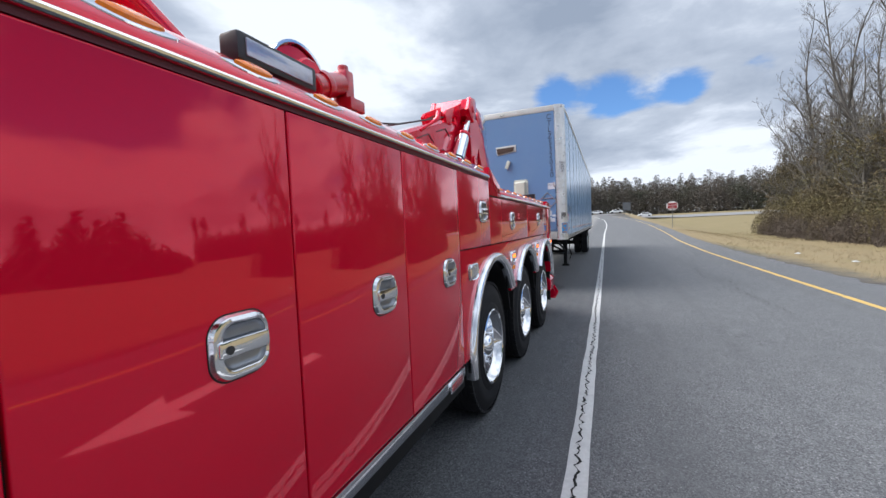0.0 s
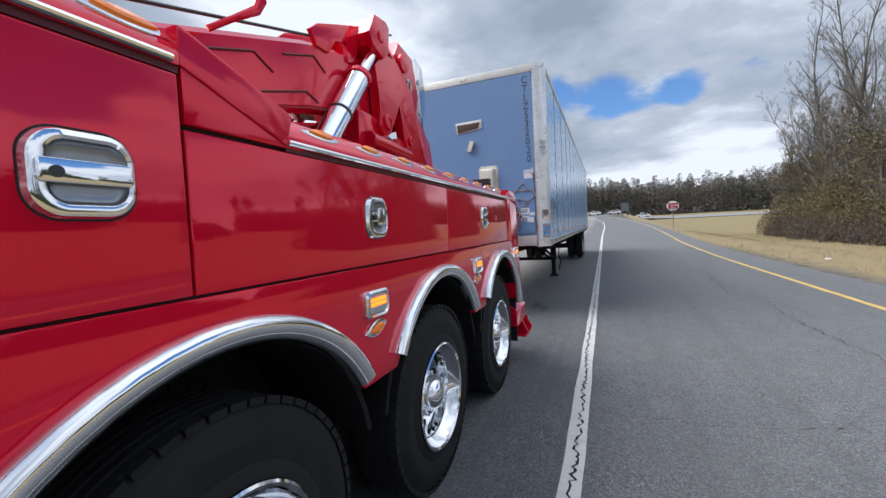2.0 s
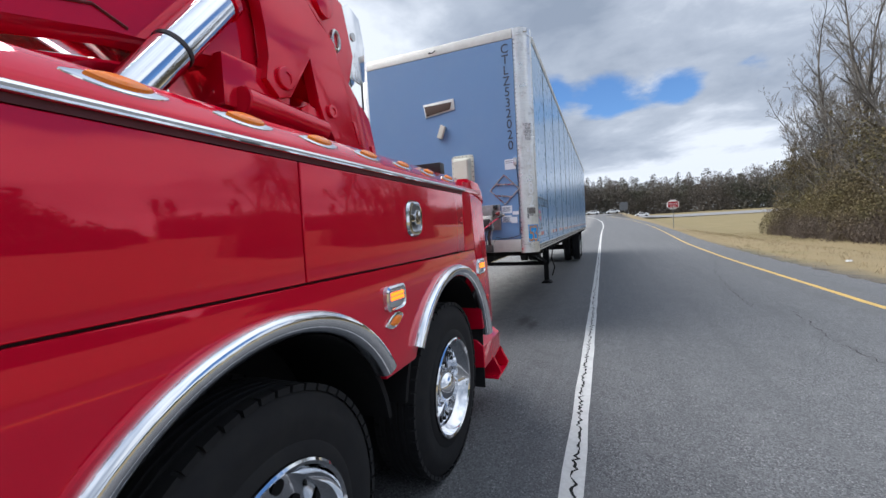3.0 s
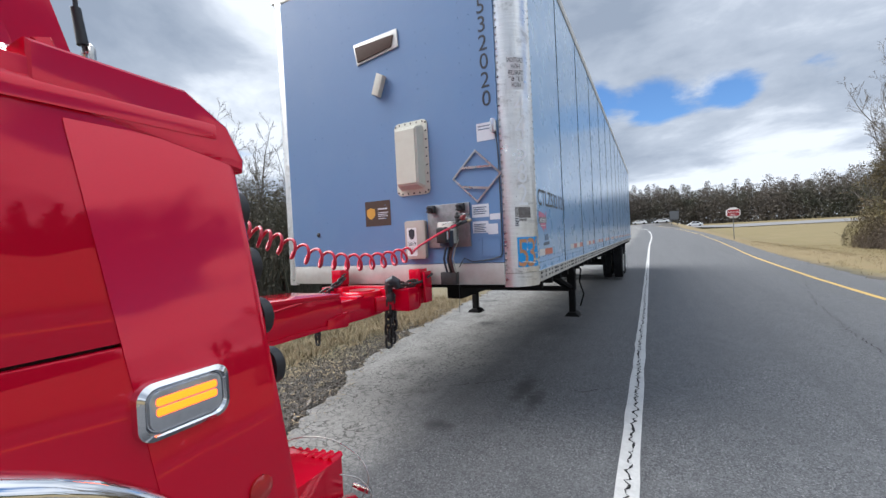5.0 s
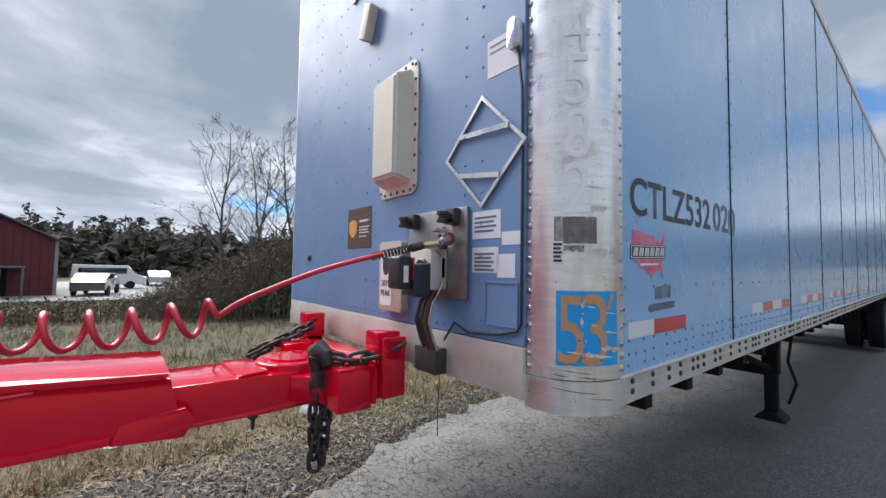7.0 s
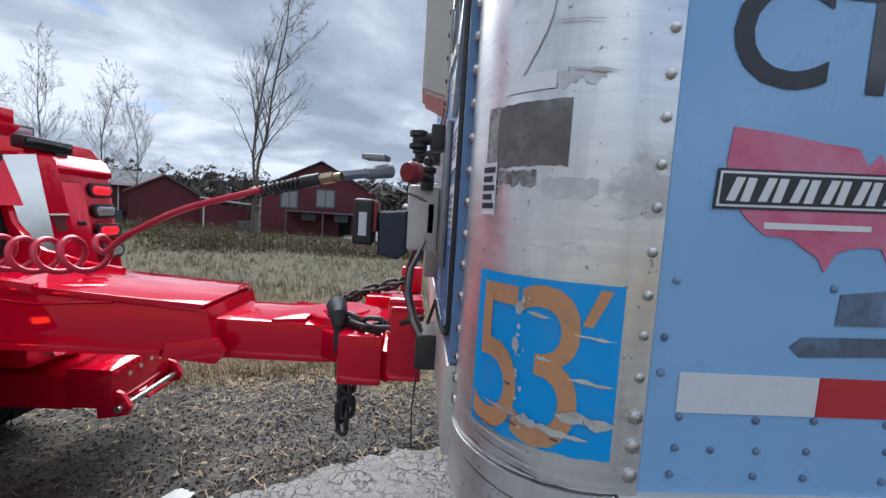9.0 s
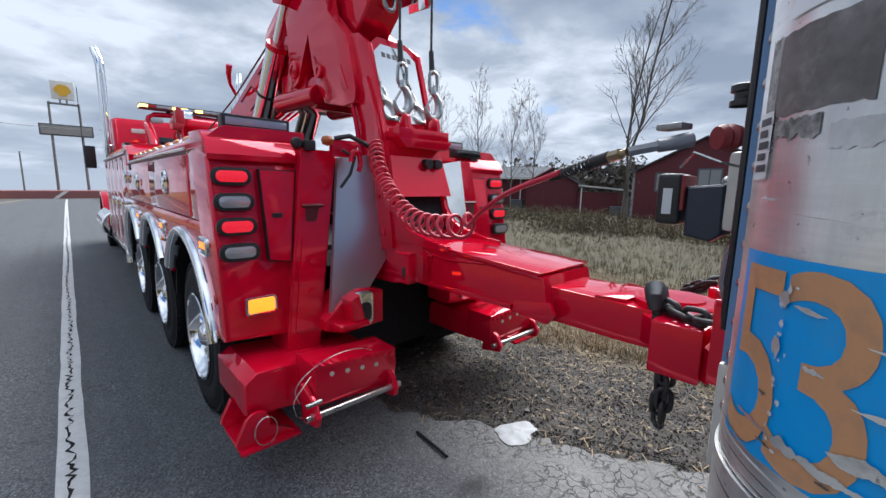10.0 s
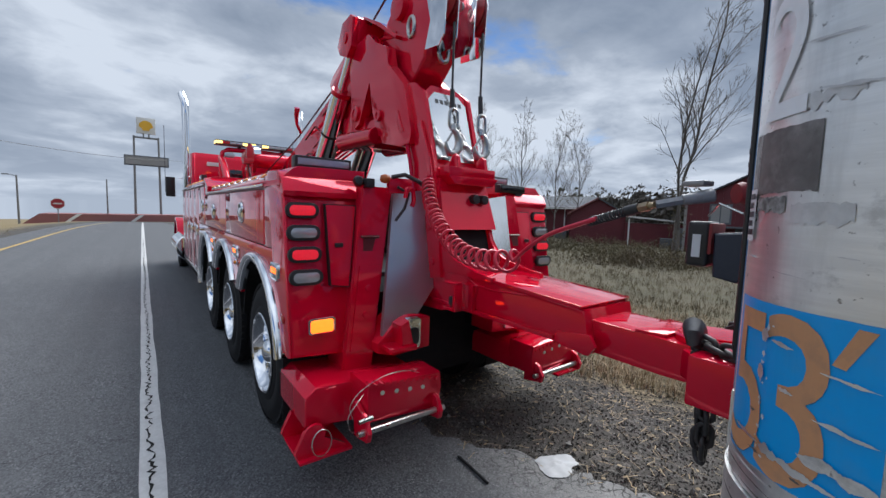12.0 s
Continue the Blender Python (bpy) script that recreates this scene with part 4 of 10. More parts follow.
def build_trailer_shell():
    bm = bmesh.new()
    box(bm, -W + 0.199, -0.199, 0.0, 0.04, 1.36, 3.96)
    part("front_wall", bm, trailer_front, trailer, "blue riveted front wall", smooth=0)
    bm = bmesh.new()
    box(bm, -W + 0.20, -0.20, -0.004, 0.05, 1.19, 1.356, 0.006)
    part("front_rail", bm, alu_rail, trailer)
    bm = bmesh.new()
    box(bm, -W + 0.20, -0.20, -0.004, 0.06, 3.964, 4.09, 0.008)
    part("top_rail", bm, alu_rail, trailer, "dull aluminium top rail")
    for mir in (False, True):
        corner_post(mir)
        corner_cap(mir, 1.172, 1.272, 0.010)
        corner_cap(mir, 4.0, 4.095, 0.010)
    # side panels with open seams
    seams = [0.230, 1.32]
    while seams[-1] + 1.22 < LEN - 0.2:
        seams.append(seams[-1] + 1.22)
    seams.append(LEN - 0.12)
    proto = None
    for a, b in zip(seams, seams[1:]):
        bm = bmesh.new()
        box(bm, -0.022, 0.0, a + 0.004, b - 0.004, 1.272, 3.985, 0.003, 1)
        part("side_panel", bm, trailer_blue, trailer, smooth=0)
    bm = bmesh.new()
    box(bm, -0.05, -0.024, 0.2, LEN - 0.1, 1.25, 4.0)
    box(bm, -W, -W + 0.05, 0.22, LEN - 0.1, 1.25, 4.0)
    part("inner_wall", bm, trailer_blue, trailer, smooth=0)
    bm = bmesh.new()
    for s in seams[1:-1]:
        box(bm, -0.004, 0.0035, s - 0.0045, s + 0.0045, 1.28, 3.98)
    part("seam", bm, gap_black, trailer, "dark sealed seams between side panels", smooth=0)
    bm = bmesh.new()
    prism(bm, [(-0.03, 1.186), (0.006, 1.186), (0.006, 1.2335), (0.003, 1.235), (0.003, 1.238), (0.006, 1.2395), (0.006, 1.262), (0.011, 1.266), (0.011, 1.272), (0.002, 1.275), (-0.03, 1.275)], "y", 0.2085, LEN)
    part("bottom_rail", bm, alu_rail, trailer, "bolted aluminium bottom rail", smooth=25)
    bm = bmesh.new()
    prism(bm, [(-W - 0.01, 1.172), (-W + 0.03, 1.172), (-W + 0.03, 1.274), (-W - 0.01, 1.274)], "y", 0.38, LEN)
    part("bottom_rail", bm, alu_rail, trailer, smooth=0)
    for x0, x1 in ((-0.03, 0.010), (-W - 0.010, -W + 0.03)):
        bm = bmesh.new()
        box(bm, x0, x1, 0.38, LEN, 3.985, 4.09, 0.01)
        part("side_top_rail", bm, alu_rail, trailer)
    bm = bmesh.new()
    box(bm, -W + 0.02, -0.02, 0.05, LEN - 0.02, 4.04, 4.082)
    part("roof", bm, brushed, trailer, smooth=0)
    bm = bmesh.new()
    box(bm, -W + 0.06, -0.06, 0.16, LEN - 0.02, 1.175, 1.25)
    for i in range(40):
        y = 0.5 + i * 0.39
        box(bm, -W + 0.05, -0.05, y, y + 0.06, 1.10, 1.176)
    box(bm, -1.75, -1.6, 0.6, LEN - 0.4, 0.98, 1.11)
    box(bm, -1.0, -0.85, 0.6, LEN - 0.4, 0.98, 1.11)
    part("underframe", bm, chassis, trailer, "dark steel cross members under the floor", smooth=0)
    bm = bmesh.new()
    for x0, x1 in ((-W + 0.02, -W / 2 - 0.01), (-W / 2 + 0.01, -0.02)):
        box(bm, x0, x1, LEN - 0.06, LEN - 0.01, 1.28, 3.98, 0.01)
    part("rear_door", bm, trailer_blue, trailer)
    bm = bmesh.new()
    box(bm, -W + 0.3, -0.3, LEN - 0.2, LEN - 0.1, 0.55, 0.68, 0.01)
    for x in (-0.7, -1.9):
        box(bm, x - 0.05, x + 0.05, LEN - 0.18, LEN - 0.10, 0.66, 1.17)
    part("rear_bumper", bm, chassis, trailer)


def dome(bm, p, n, r, seg=7):
    n = Vector(n)
    lathe(bm, [(r, -0.001), (r * 0.92, r * 0.35), (r * 0.55, r * 0.62), (0.0, r * 0.7)], p, n, seg)


# trailer blue darkened to carry the shade on each rivet head
rivet_blue = material("shaded_rivet", (0.17, 0.27, 0.42), 0.5, 0.3, grain=(30, 0.6, (0.12, 0.15, 0.20)), island=0.3)


def build_rivets():
    rr = random.Random(5)
    bm = bmesh.new()
    z = 1.42
    while z < 3.95:
        for k in range(6):
            for o in (-0.045, 0.045):
                x = -0.44 - k * 0.385 + o
                if -W + 0.2 < x < -0.2:
                    dome(bm, (x, -0.0005, z), (0, -1, 0), 0.0055, 6)
        z += 0.115
    x = -W + 0.24
    while x < -0.22:
        dome(bm, (x, 0.0, 1.385), (0, -1, 0), 0.006, 6)
        x += 0.05
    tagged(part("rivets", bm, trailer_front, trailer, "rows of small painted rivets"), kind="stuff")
    bm = bmesh.new()
    z = 1.30
    while z < 4.0:
        for s, r in ((0.010, 0.0095), (POST_ARC + 0.020, 0.0068)):
            px, py = post_point(s, 0.006)
            n = (0, -1, 0) if s < 0.1 else (1, 0, 0)
            dome(bm, (px, py, z + rr.uniform(-0.002, 0.002)), n, r * (1.5 if z < 1.39 and s > 0.1 else 1), 8)
        z += 0.0525 if z > 1.37 else 0.038
    tagged(part("post_rivets", bm, zinc, trailer, "dull steel rivets along the corner post"), kind="stuff")
    bm = bmesh.new()
    y, k = 0.280, 0
    while y < 15.6:
        for z in (1.376, 1.337, 1.298):
            dome(bm, (0.0, y + rr.uniform(-0.004, 0.004), z + rr.uniform(-0.003, 0.003)), (1, 0, 0), 0.0056, 7)
        if k % 4 == 0:
            dome(bm, (0.0, y + 0.047, 1.335), (1, 0, 0), 0.0056, 7)
        y += (0.107, 0.074, 0.104, 0.070)[k % 4]
        k += 1
    y = 0.258
    while y < 15.6:
        dome(bm, (0.0, y, 1.552), (1, 0, 0), 0.0056, 7)
        y += (0.131, 0.262, 0.206)[k % 3]
        k += 1
    for z in (1.434, 1.480):
        dome(bm, (0.0, 0.250, z), (1, 0, 0), 0.0056, 7)
    for s in range(13):
        y0 = 1.32 + 1.22 * s
        for o in (-0.03, 0.03):
            z = 1.35
            while z < 3.95:
                dome(bm, (0.0, y0 + o, z), (1, 0, 0), 0.005, 5)
                z += 0.11
    tagged(part("side_rivets", bm, rivet_blue, trailer, "small rivets along the seams"), kind="stuff")
    bm = bmesh.new()
    y, k = 0.288, 0
    while y < 15.8:
        for z in (1.2195, 1.2525):
            dome(bm, (0.006, y, z), (1, 0, 0), 0.0105, 8)
        y += (0.145, 0.132, 0.103, 0.124, 0.050, 0.067, 0.136, 0.065)[k % 8]
        k += 1
    tagged(part("rail_bolts", bm, steel_dark, trailer, "dark bolts in pairs along the rail"), kind="stuff")


def flat(name, pts, mat, lift0, lift1, label="", plane="front"):
    """A thin label on the trailer: pts are (x, z) on the front or (y, z) on the side."""
    bm = bmesh.new()
    if plane == "front":
        prism(bm, pts, "y", -lift1, -lift0)
    else:
        prism(bm, pts, "x", lift0, lift1)
    return part(name, bm, mat, trailer, label, smooth=0)


def rect(a, b, c, d):
    return [(a, c), (b, c), (b, d), (a, d)]


def on_post(name, text, s0, z0, w, h, mat, label="", mirror=False, off=0.0085):
    """Letters wrapped onto the corner post, filling the box w by h centred at s0, z0."""
    me = letters(text, 1.0, 0.0)
    bm = bmesh.new()
    bm.from_mesh(me)
    bpy.data.meshes.remove(me)
    xs, ys = [v.co.x for v in bm.verts], [v.co.y for v in bm.verts]
    for k in range(1, 14):
        x = min(xs) + (max(xs) - min(xs)) * k / 14
        bmesh.ops.bisect_plane(bm, geom=bm.verts[:] + bm.edges[:] + bm.faces[:], plane_co=(x, 0, 0), plane_no=(1, 0, 0))
    cx, cy, sx, sy = (min(xs) + max(xs)) / 2, (min(ys) + max(ys)) / 2, max(xs) - min(xs), max(ys) - min(ys)
    for v in bm.verts:
        s = s0 + (v.co.x - cx) / sx * w * (-1 if mirror else 1)
        z = z0 + (v.co.y - cy) / sy * h
        px, py = post_point(s, off)
        v.co = (px, py, z)
    return part(name, bm, mat, trailer, label, smooth=0)


def side_text(text, y0, y1, z0, z1, mat, label):
    """Flat letters on the trailer's side, stretched to fill the given box."""
    me = letters(text, 1.0, 0.0, bold=0.014)
    bm = bmesh.new()
    bm.from_mesh(me)
    bpy.data.meshes.remove(me)
    xs, ys = [v.co.x for v in bm.verts], [v.co.y for v in bm.verts]
    a, b, c, d = min(xs), max(xs), min(ys), max(ys)
    for v in bm.verts:
        v.co = (0.0014, y0 + (v.co.x - a) / (b - a) * (y1 - y0), z0 + (v.co.y - c) / (d - c) * (z1 - z0))
    return part("side_lettering", bm, mat, trailer, label, smooth=0)


def post_patch(name, s0, s1, z0, z1, mat, label="", off=0.0072, ragged=0.0, seed=1):
    r = random.Random(seed)
    n = 24
    verts, faces = [], []
    for i in range(n + 1):
        s = s0 + (s1 - s0) * i / n
        px, py = post_point(s, off)
        verts += [(px, py, z0 + ragged * (0.5 + noise.noise((i * 0.45, seed * 3.3, 0)))), (px, py, z1 - ragged * 0.4 * (0.5 + noise.noise((i * 0.45, seed * 3.3, 5))))]
    faces = [(2 * i, 2 * i + 2, 2 * i + 3, 2 * i + 1) for i in range(n)]
    ob = new(name, raw(name, verts, faces, mat))
    ob.parent = trailer
    return tagged(ob, label) if label else ob


film_dark = material("weathered_film", (0.13, 0.12, 0.115), 0.5, 0.3, grain=(30, 0.9, (0.20, 0.185, 0.18)), stain=(16, 0.9, (0.36, 0.35, 0.34)))


film_mottled = material("mottled_film", (0.42, 0.42, 0.41), 0.6, 0.3, grain=(60, 0.9, (0.10, 0.095, 0.09)), stain=(22, 0.8, (0.60, 0.60, 0.60)))
film_smear = material("adhesive_smear", (0.66, 0.66, 0.66), 0.45, 0.5, grain=(35, 0.7, (0.46, 0.46, 0.455)))
# dark tone that stands for the shade in dents and scratches
dent_dark = material("dent_shade", (0.10, 0.095, 0.09), 0.6, 0.4, grain=(40, 0.6, (0.28, 0.275, 0.27)))
film_pale = material("chalky_film", (0.60, 0.60, 0.61), 0.6, grain=(40, 0.5, (0.48, 0.48, 0.49)))


def post_scrape(s0, z0, w, h, seed, mat=None):
    """A jagged sliver of bare metal where the film has torn."""
    r = random.Random(seed)
    n, o = 36, r.uniform(0, 50)
    top, bot = [], []
    for i in range(n + 1):
        u = i / n
        s = s0 + w * (u - 0.5)
        e = math.sin(math.pi * u) ** 0.7
        tilt = -0.10 * w * u
        top.append((s, z0 + h * e * (0.35 + 0.45 * noise.noise((u * 4, o, 0)) + r.uniform(-0.05, 0.05)) + tilt))
        bot.append((s, z0 - h * e * (0.35 + 0.45 * noise.noise((u * 4, o, 9)) + r.uniform(-0.05, 0.05)) + tilt))
    verts = []
    for (s, z), (s2, z2) in zip(top, bot):
        for q, zz in ((s, z), (s2, z2)):
            px, py = post_point(q, 0.0102)
            verts.append((px, py, zz))
    faces = [(2 * i, 2 * i + 1, 2 * i + 3, 2 * i + 2) for i in range(n)]
    ob = new("scrape", raw("scrape", verts, faces, mat or brushed))
    ob.parent = trailer


def build_trailer_marks():
    for i, ch in enumerate("CTLZ532020"):
        z = 3.845 - i * (1.252 / 9)
        writing("unit_letter", ch, 0.165, ink, trailer, plane_m((-0.305 + 0.003 * i, -0.0012, z), (1, 0, 0), (0, 0, 1)), 0.92)
    side_text("CTLZ532", 0.294, 1.034, 1.790, 1.922, ink, "dark lettering on the blue side")
    side_text("020", 1.072, 1.382, 1.790, 1.922, ink_worn, "worn, partly peeled dark lettering")
    # corner post
    post_patch("caution_label", 0.078, 0.208, 2.640, 2.880, white_vinyl, "white caution label with mirrored black writing")
    for i, t in enumerate(("CAUTION", "HIGH", "TRAILER", "13' 6\"", "HIGH")):
        on_post("caution_writing", t, 0.143, 2.852 - i * 0.046, 0.017 * len(t) if len(t) > 4 else 0.066, 0.034, ink, mirror=True)
    for i, ch in enumerate("44582"):
        on_post("post_digit", ch, 0.156, 2.525 - i * 0.167, 0.074, 0.156, grey_faded, "faded grey digit")
    post_patch("worn_patch", 0.114, 0.214, 1.682, 1.767, film_dark, "dark worn square of old film", ragged=0.004)
    post_patch("worn_patch", 0.090, 0.113, 1.655, 1.770, film_mottled, "mottled residue of old film", ragged=0.012, seed=4)
    post_patch("worn_patch", 0.118, 0.176, 1.655, 1.681, film_mottled, "", ragged=0.010, seed=6)
    post_patch("chalk_smear", 0.185, 0.250, 1.640, 1.672, film_smear, "pale smear of worn adhesive", ragged=0.012, seed=7)
    post_patch("chalk_smear", 0.176, 0.248, 1.775, 1.800, film_smear, "", ragged=0.014, seed=8)
    label = post_patch("small_label", 0.086, 0.116, 1.620, 1.692, white_vinyl, "small white label with black printing", off=0.0085)
    for k in range(5):
        bar = post_patch("text_bar", 0.0885, 0.1135 - 0.004 * (k % 2), 1.628 + 0.0125 * k, 1.636 + 0.0125 * k, ink, off=0.0092)
        bar.parent = label
    post_patch("length_panel", 0.096, 0.2925, 1.317, 1.5415, decal_blue, "scratched bright blue panel with tan numerals", ragged=0.002, seed=9)
    on_post("numeral", "5", 0.137, 1.4245, 0.071, 0.205, decal_tan)
    on_post("numeral", "3", 0.208, 1.4265, 0.080, 0.214, decal_tan)
    bm = bmesh.new()
    vs = [bm.verts.new((*post_point(s, 0.0085), z)) for s, z in ((0.246, 1.489), (0.258, 1.487), (0.279, 1.534), (0.264, 1.535))]
    bm.faces.new(vs)
    part("numeral", bm, decal_tan, trailer, smooth=0)
    rs = random.Random(23)
    for k in range(14):
        post_scrape(0.174 + rs.uniform(-0.008, 0.008), 1.335 + 0.0142 * k + rs.uniform(-0.006, 0.006), rs.uniform(0.002, 0.006), rs.uniform(0.004, 0.014), rs.random(), film_pale)
    # torn film slivers, then scratches and dent shade painted dark low on the post
    rr = random.Random(11)
    for s, z, w, h in ((0.262, 1.477, 0.050, 0.005), (0.195, 1.496, 0.030, 0.006), (0.262, 1.420, 0.056, 0.008), (0.205, 1.440, 0.018, 0.010), (0.150, 1.360, 0.050, 0.007),
                       (0.258, 1.372, 0.070, 0.020), (0.232, 1.350, 0.066, 0.016), (0.190, 1.353, 0.030, 0.018), (0.170, 1.500, 0.012, 0.020), (0.168, 1.450, 0.010, 0.026)):
        post_scrape(s, z, w, h, rr.random(), scuffed)
    for s, z, w, h in ((0.120, 1.330, 0.060, 0.003), (0.150, 1.306, 0.110, 0.003), (0.200, 1.288, 0.120, 0.003), (0.110, 1.290, 0.050, 0.004), (0.168, 1.343, 0.020, 0.004), (0.225, 1.338, 0.012, 0.005), (0.160, 1.395, 0.010, 0.008),
                       (0.150, 1.250, 0.14, 0.004), (0.230, 1.225, 0.10, 0.003)):
        post_scrape(s, z, w, h, rr.random(), dent_dark)
    for s, z, w, h in ((0.235, 1.800, 0.06, 0.005), (0.190, 1.585, 0.05, 0.002), (0.250, 1.61, 0.02, 0.002), (0.13, 1.60, 0.03, 0.003), (0.21, 1.86, 0.07, 0.003), (0.15, 1.318, 0.10, 0.004)):
        post_scrape(s, z, w, h, rr.random(), film_pale)
    # side
    usa = [(0.295, 1.742), (0.36, 1.738), (0.43, 1.730), (0.475, 1.727), (0.492, 1.706), (0.508, 1.722), (0.520, 1.705), (0.540, 1.712), (0.556, 1.735), (0.572, 1.748), (0.580, 1.738),
           (0.562, 1.712), (0.552, 1.695), (0.548, 1.672), (0.555, 1.650), (0.536, 1.628), (0.545, 1.600), (0.556, 1.578), (0.546, 1.580), (0.528, 1.606), (0.500, 1.606), (0.478, 1.602), (0.462, 1.596),
           (0.448, 1.572), (0.436, 1.590), (0.415, 1.600), (0.395, 1.612), (0.355, 1.614), (0.325, 1.634), (0.300, 1.660), (0.290, 1.700)]
    usa = [(0.432 + (y - 0.432) * 0.90, z) for y, z in usa]
    flat("maker_emblem", usa, pink_decal, 0.0002, 0.0016, "faded pink and red map-shaped emblem with a black bar", "side")
    flat("emblem_bar", [(0.292, 1.643), (0.553, 1.651), (0.562, 1.699), (0.294, 1.692)], ink, 0.0016, 0.0024, "black slanted bar with white strokes", "side")
    flat("emblem_bar", [(0.295, 1.646), (0.550, 1.654), (0.558, 1.696), (0.297, 1.689)], white_vinyl, 0.0024, 0.0030, "", "side")
    flat("emblem_bar", [(0.298, 1.649), (0.547, 1.657), (0.555, 1.693), (0.300, 1.686)], ink, 0.0030, 0.0036, "", "side")
    for k in range(6):
        y, z = 0.306 + 0.0405 * k, 1.6535 + 0.0012 * k
        flat("emblem_stroke", [(y, z), (y + 0.011, z), (y + 0.022, z + 0.029), (y + 0.011, z + 0.029)], white_vinyl, 0.0036, 0.0042, "", "side")
        flat("emblem_stroke", [(y + 0.018, z), (y + 0.029, z), (y + 0.037, z + 0.029), (y + 0.026, z + 0.029)], white_vinyl, 0.0036, 0.0042, "", "side")
    flat("emblem_stroke", [(0.36, 1.622), (0.50, 1.626), (0.50, 1.633), (0.36, 1.630)], white_vinyl, 0.0016, 0.0026, "", "side")
    flat("worn_patch", [(0.472, 1.505), (0.602, 1.508), (0.604, 1.556), (0.575, 1.552), (0.56, 1.562), (0.53, 1.552), (0.474, 1.545)], ink_worn, 0.0003, 0.0015, "dark patch of torn film", "side")
    flat("worn_patch", [(0.415, 1.475), (0.430, 1.462), (0.638, 1.470), (0.638, 1.494), (0.43, 1.488)], ink_worn, 0.0003, 0.0015, "", "side")
    y = 0.275
    strips = [(0.275, 0.187)] + [(1.32 + 1.22 * k + 0.32, 0.215) for k in range(12)]
    for k, (y, w) in enumerate(strips):
        n = 2 if k == 0 else 4
        for j in range(n):
            flat("reflective_tape", rect(y + j * w, y + (j + 1) * w - 0.001 + (0.094 if k == 0 and j else 0.0), 1.384, 1.436), refl_red if j % 2 else refl_white, 0.0004, 0.0018, "red reflective tape" if j % 2 else "white reflective tape", "side")
    # front labels
    brn = flat("brown_label", rect(-1.473, -1.202, 1.704, 1.923), brown, 0.0004, 0.0018, "brown square label with a gold shield")
    flat("shield", [(-1.455, 1.85), (-1.41, 1.865), (-1.365, 1.85), (-1.365, 1.80), (-1.385, 1.775), (-1.41, 1.762), (-1.435, 1.775), (-1.455, 1.80)], gold, 0.0018, 0.0028)
    for z, x1, h in ((1.845, -1.235, 0.012), (1.815, -1.225, 0.006), (1.800, -1.24, 0.006), (1.785, -1.23, 0.006), (1.765, -1.26, 0.005)):
        flat("text_bar", rect(-1.335, x1, z, z + h), sticker, 0.0018, 0.0026)
    for a, b, c, d, bars in ((-0.44, -0.30, 1.71, 1.81, 4), (-0.44, -0.31, 1.59, 1.68, 5), (-0.295, -0.213, 1.685, 1.73, 0), (-0.315, -0.235, 1.575, 1.655, 0), (-0.37, -0.225, 2.285, 2.42, 2)):
        flat("paper_label", rect(a, b, c, d), sticker, 0.0004, 0.0016, "small white paper label")
        for j in range(bars):
            flat("text_bar", rect(a + 0.012, b - 0.02 - 0.012 * (j % 2), d - 0.02 - j * (d - c - 0.02) / 5 - 0.008, d - 0.02 - j * (d - c - 0.02) / 5), ink_worn, 0.0016, 0.0024)
    # empty clear sleeve
    bm = bmesh.new()
    for a, b, c, d in ((-0.375, -0.222, 1.41, 1.416), (-0.375, -0.222, 1.555, 1.561), (-0.375, -0.368, 1.41, 1.56), (-0.229, -0.222, 1.41, 1.56)):
        box(bm, a, b, -0.004, -0.0005, c, d)
    part("document_frame", bm, trailer_front, trailer, "", smooth=0)


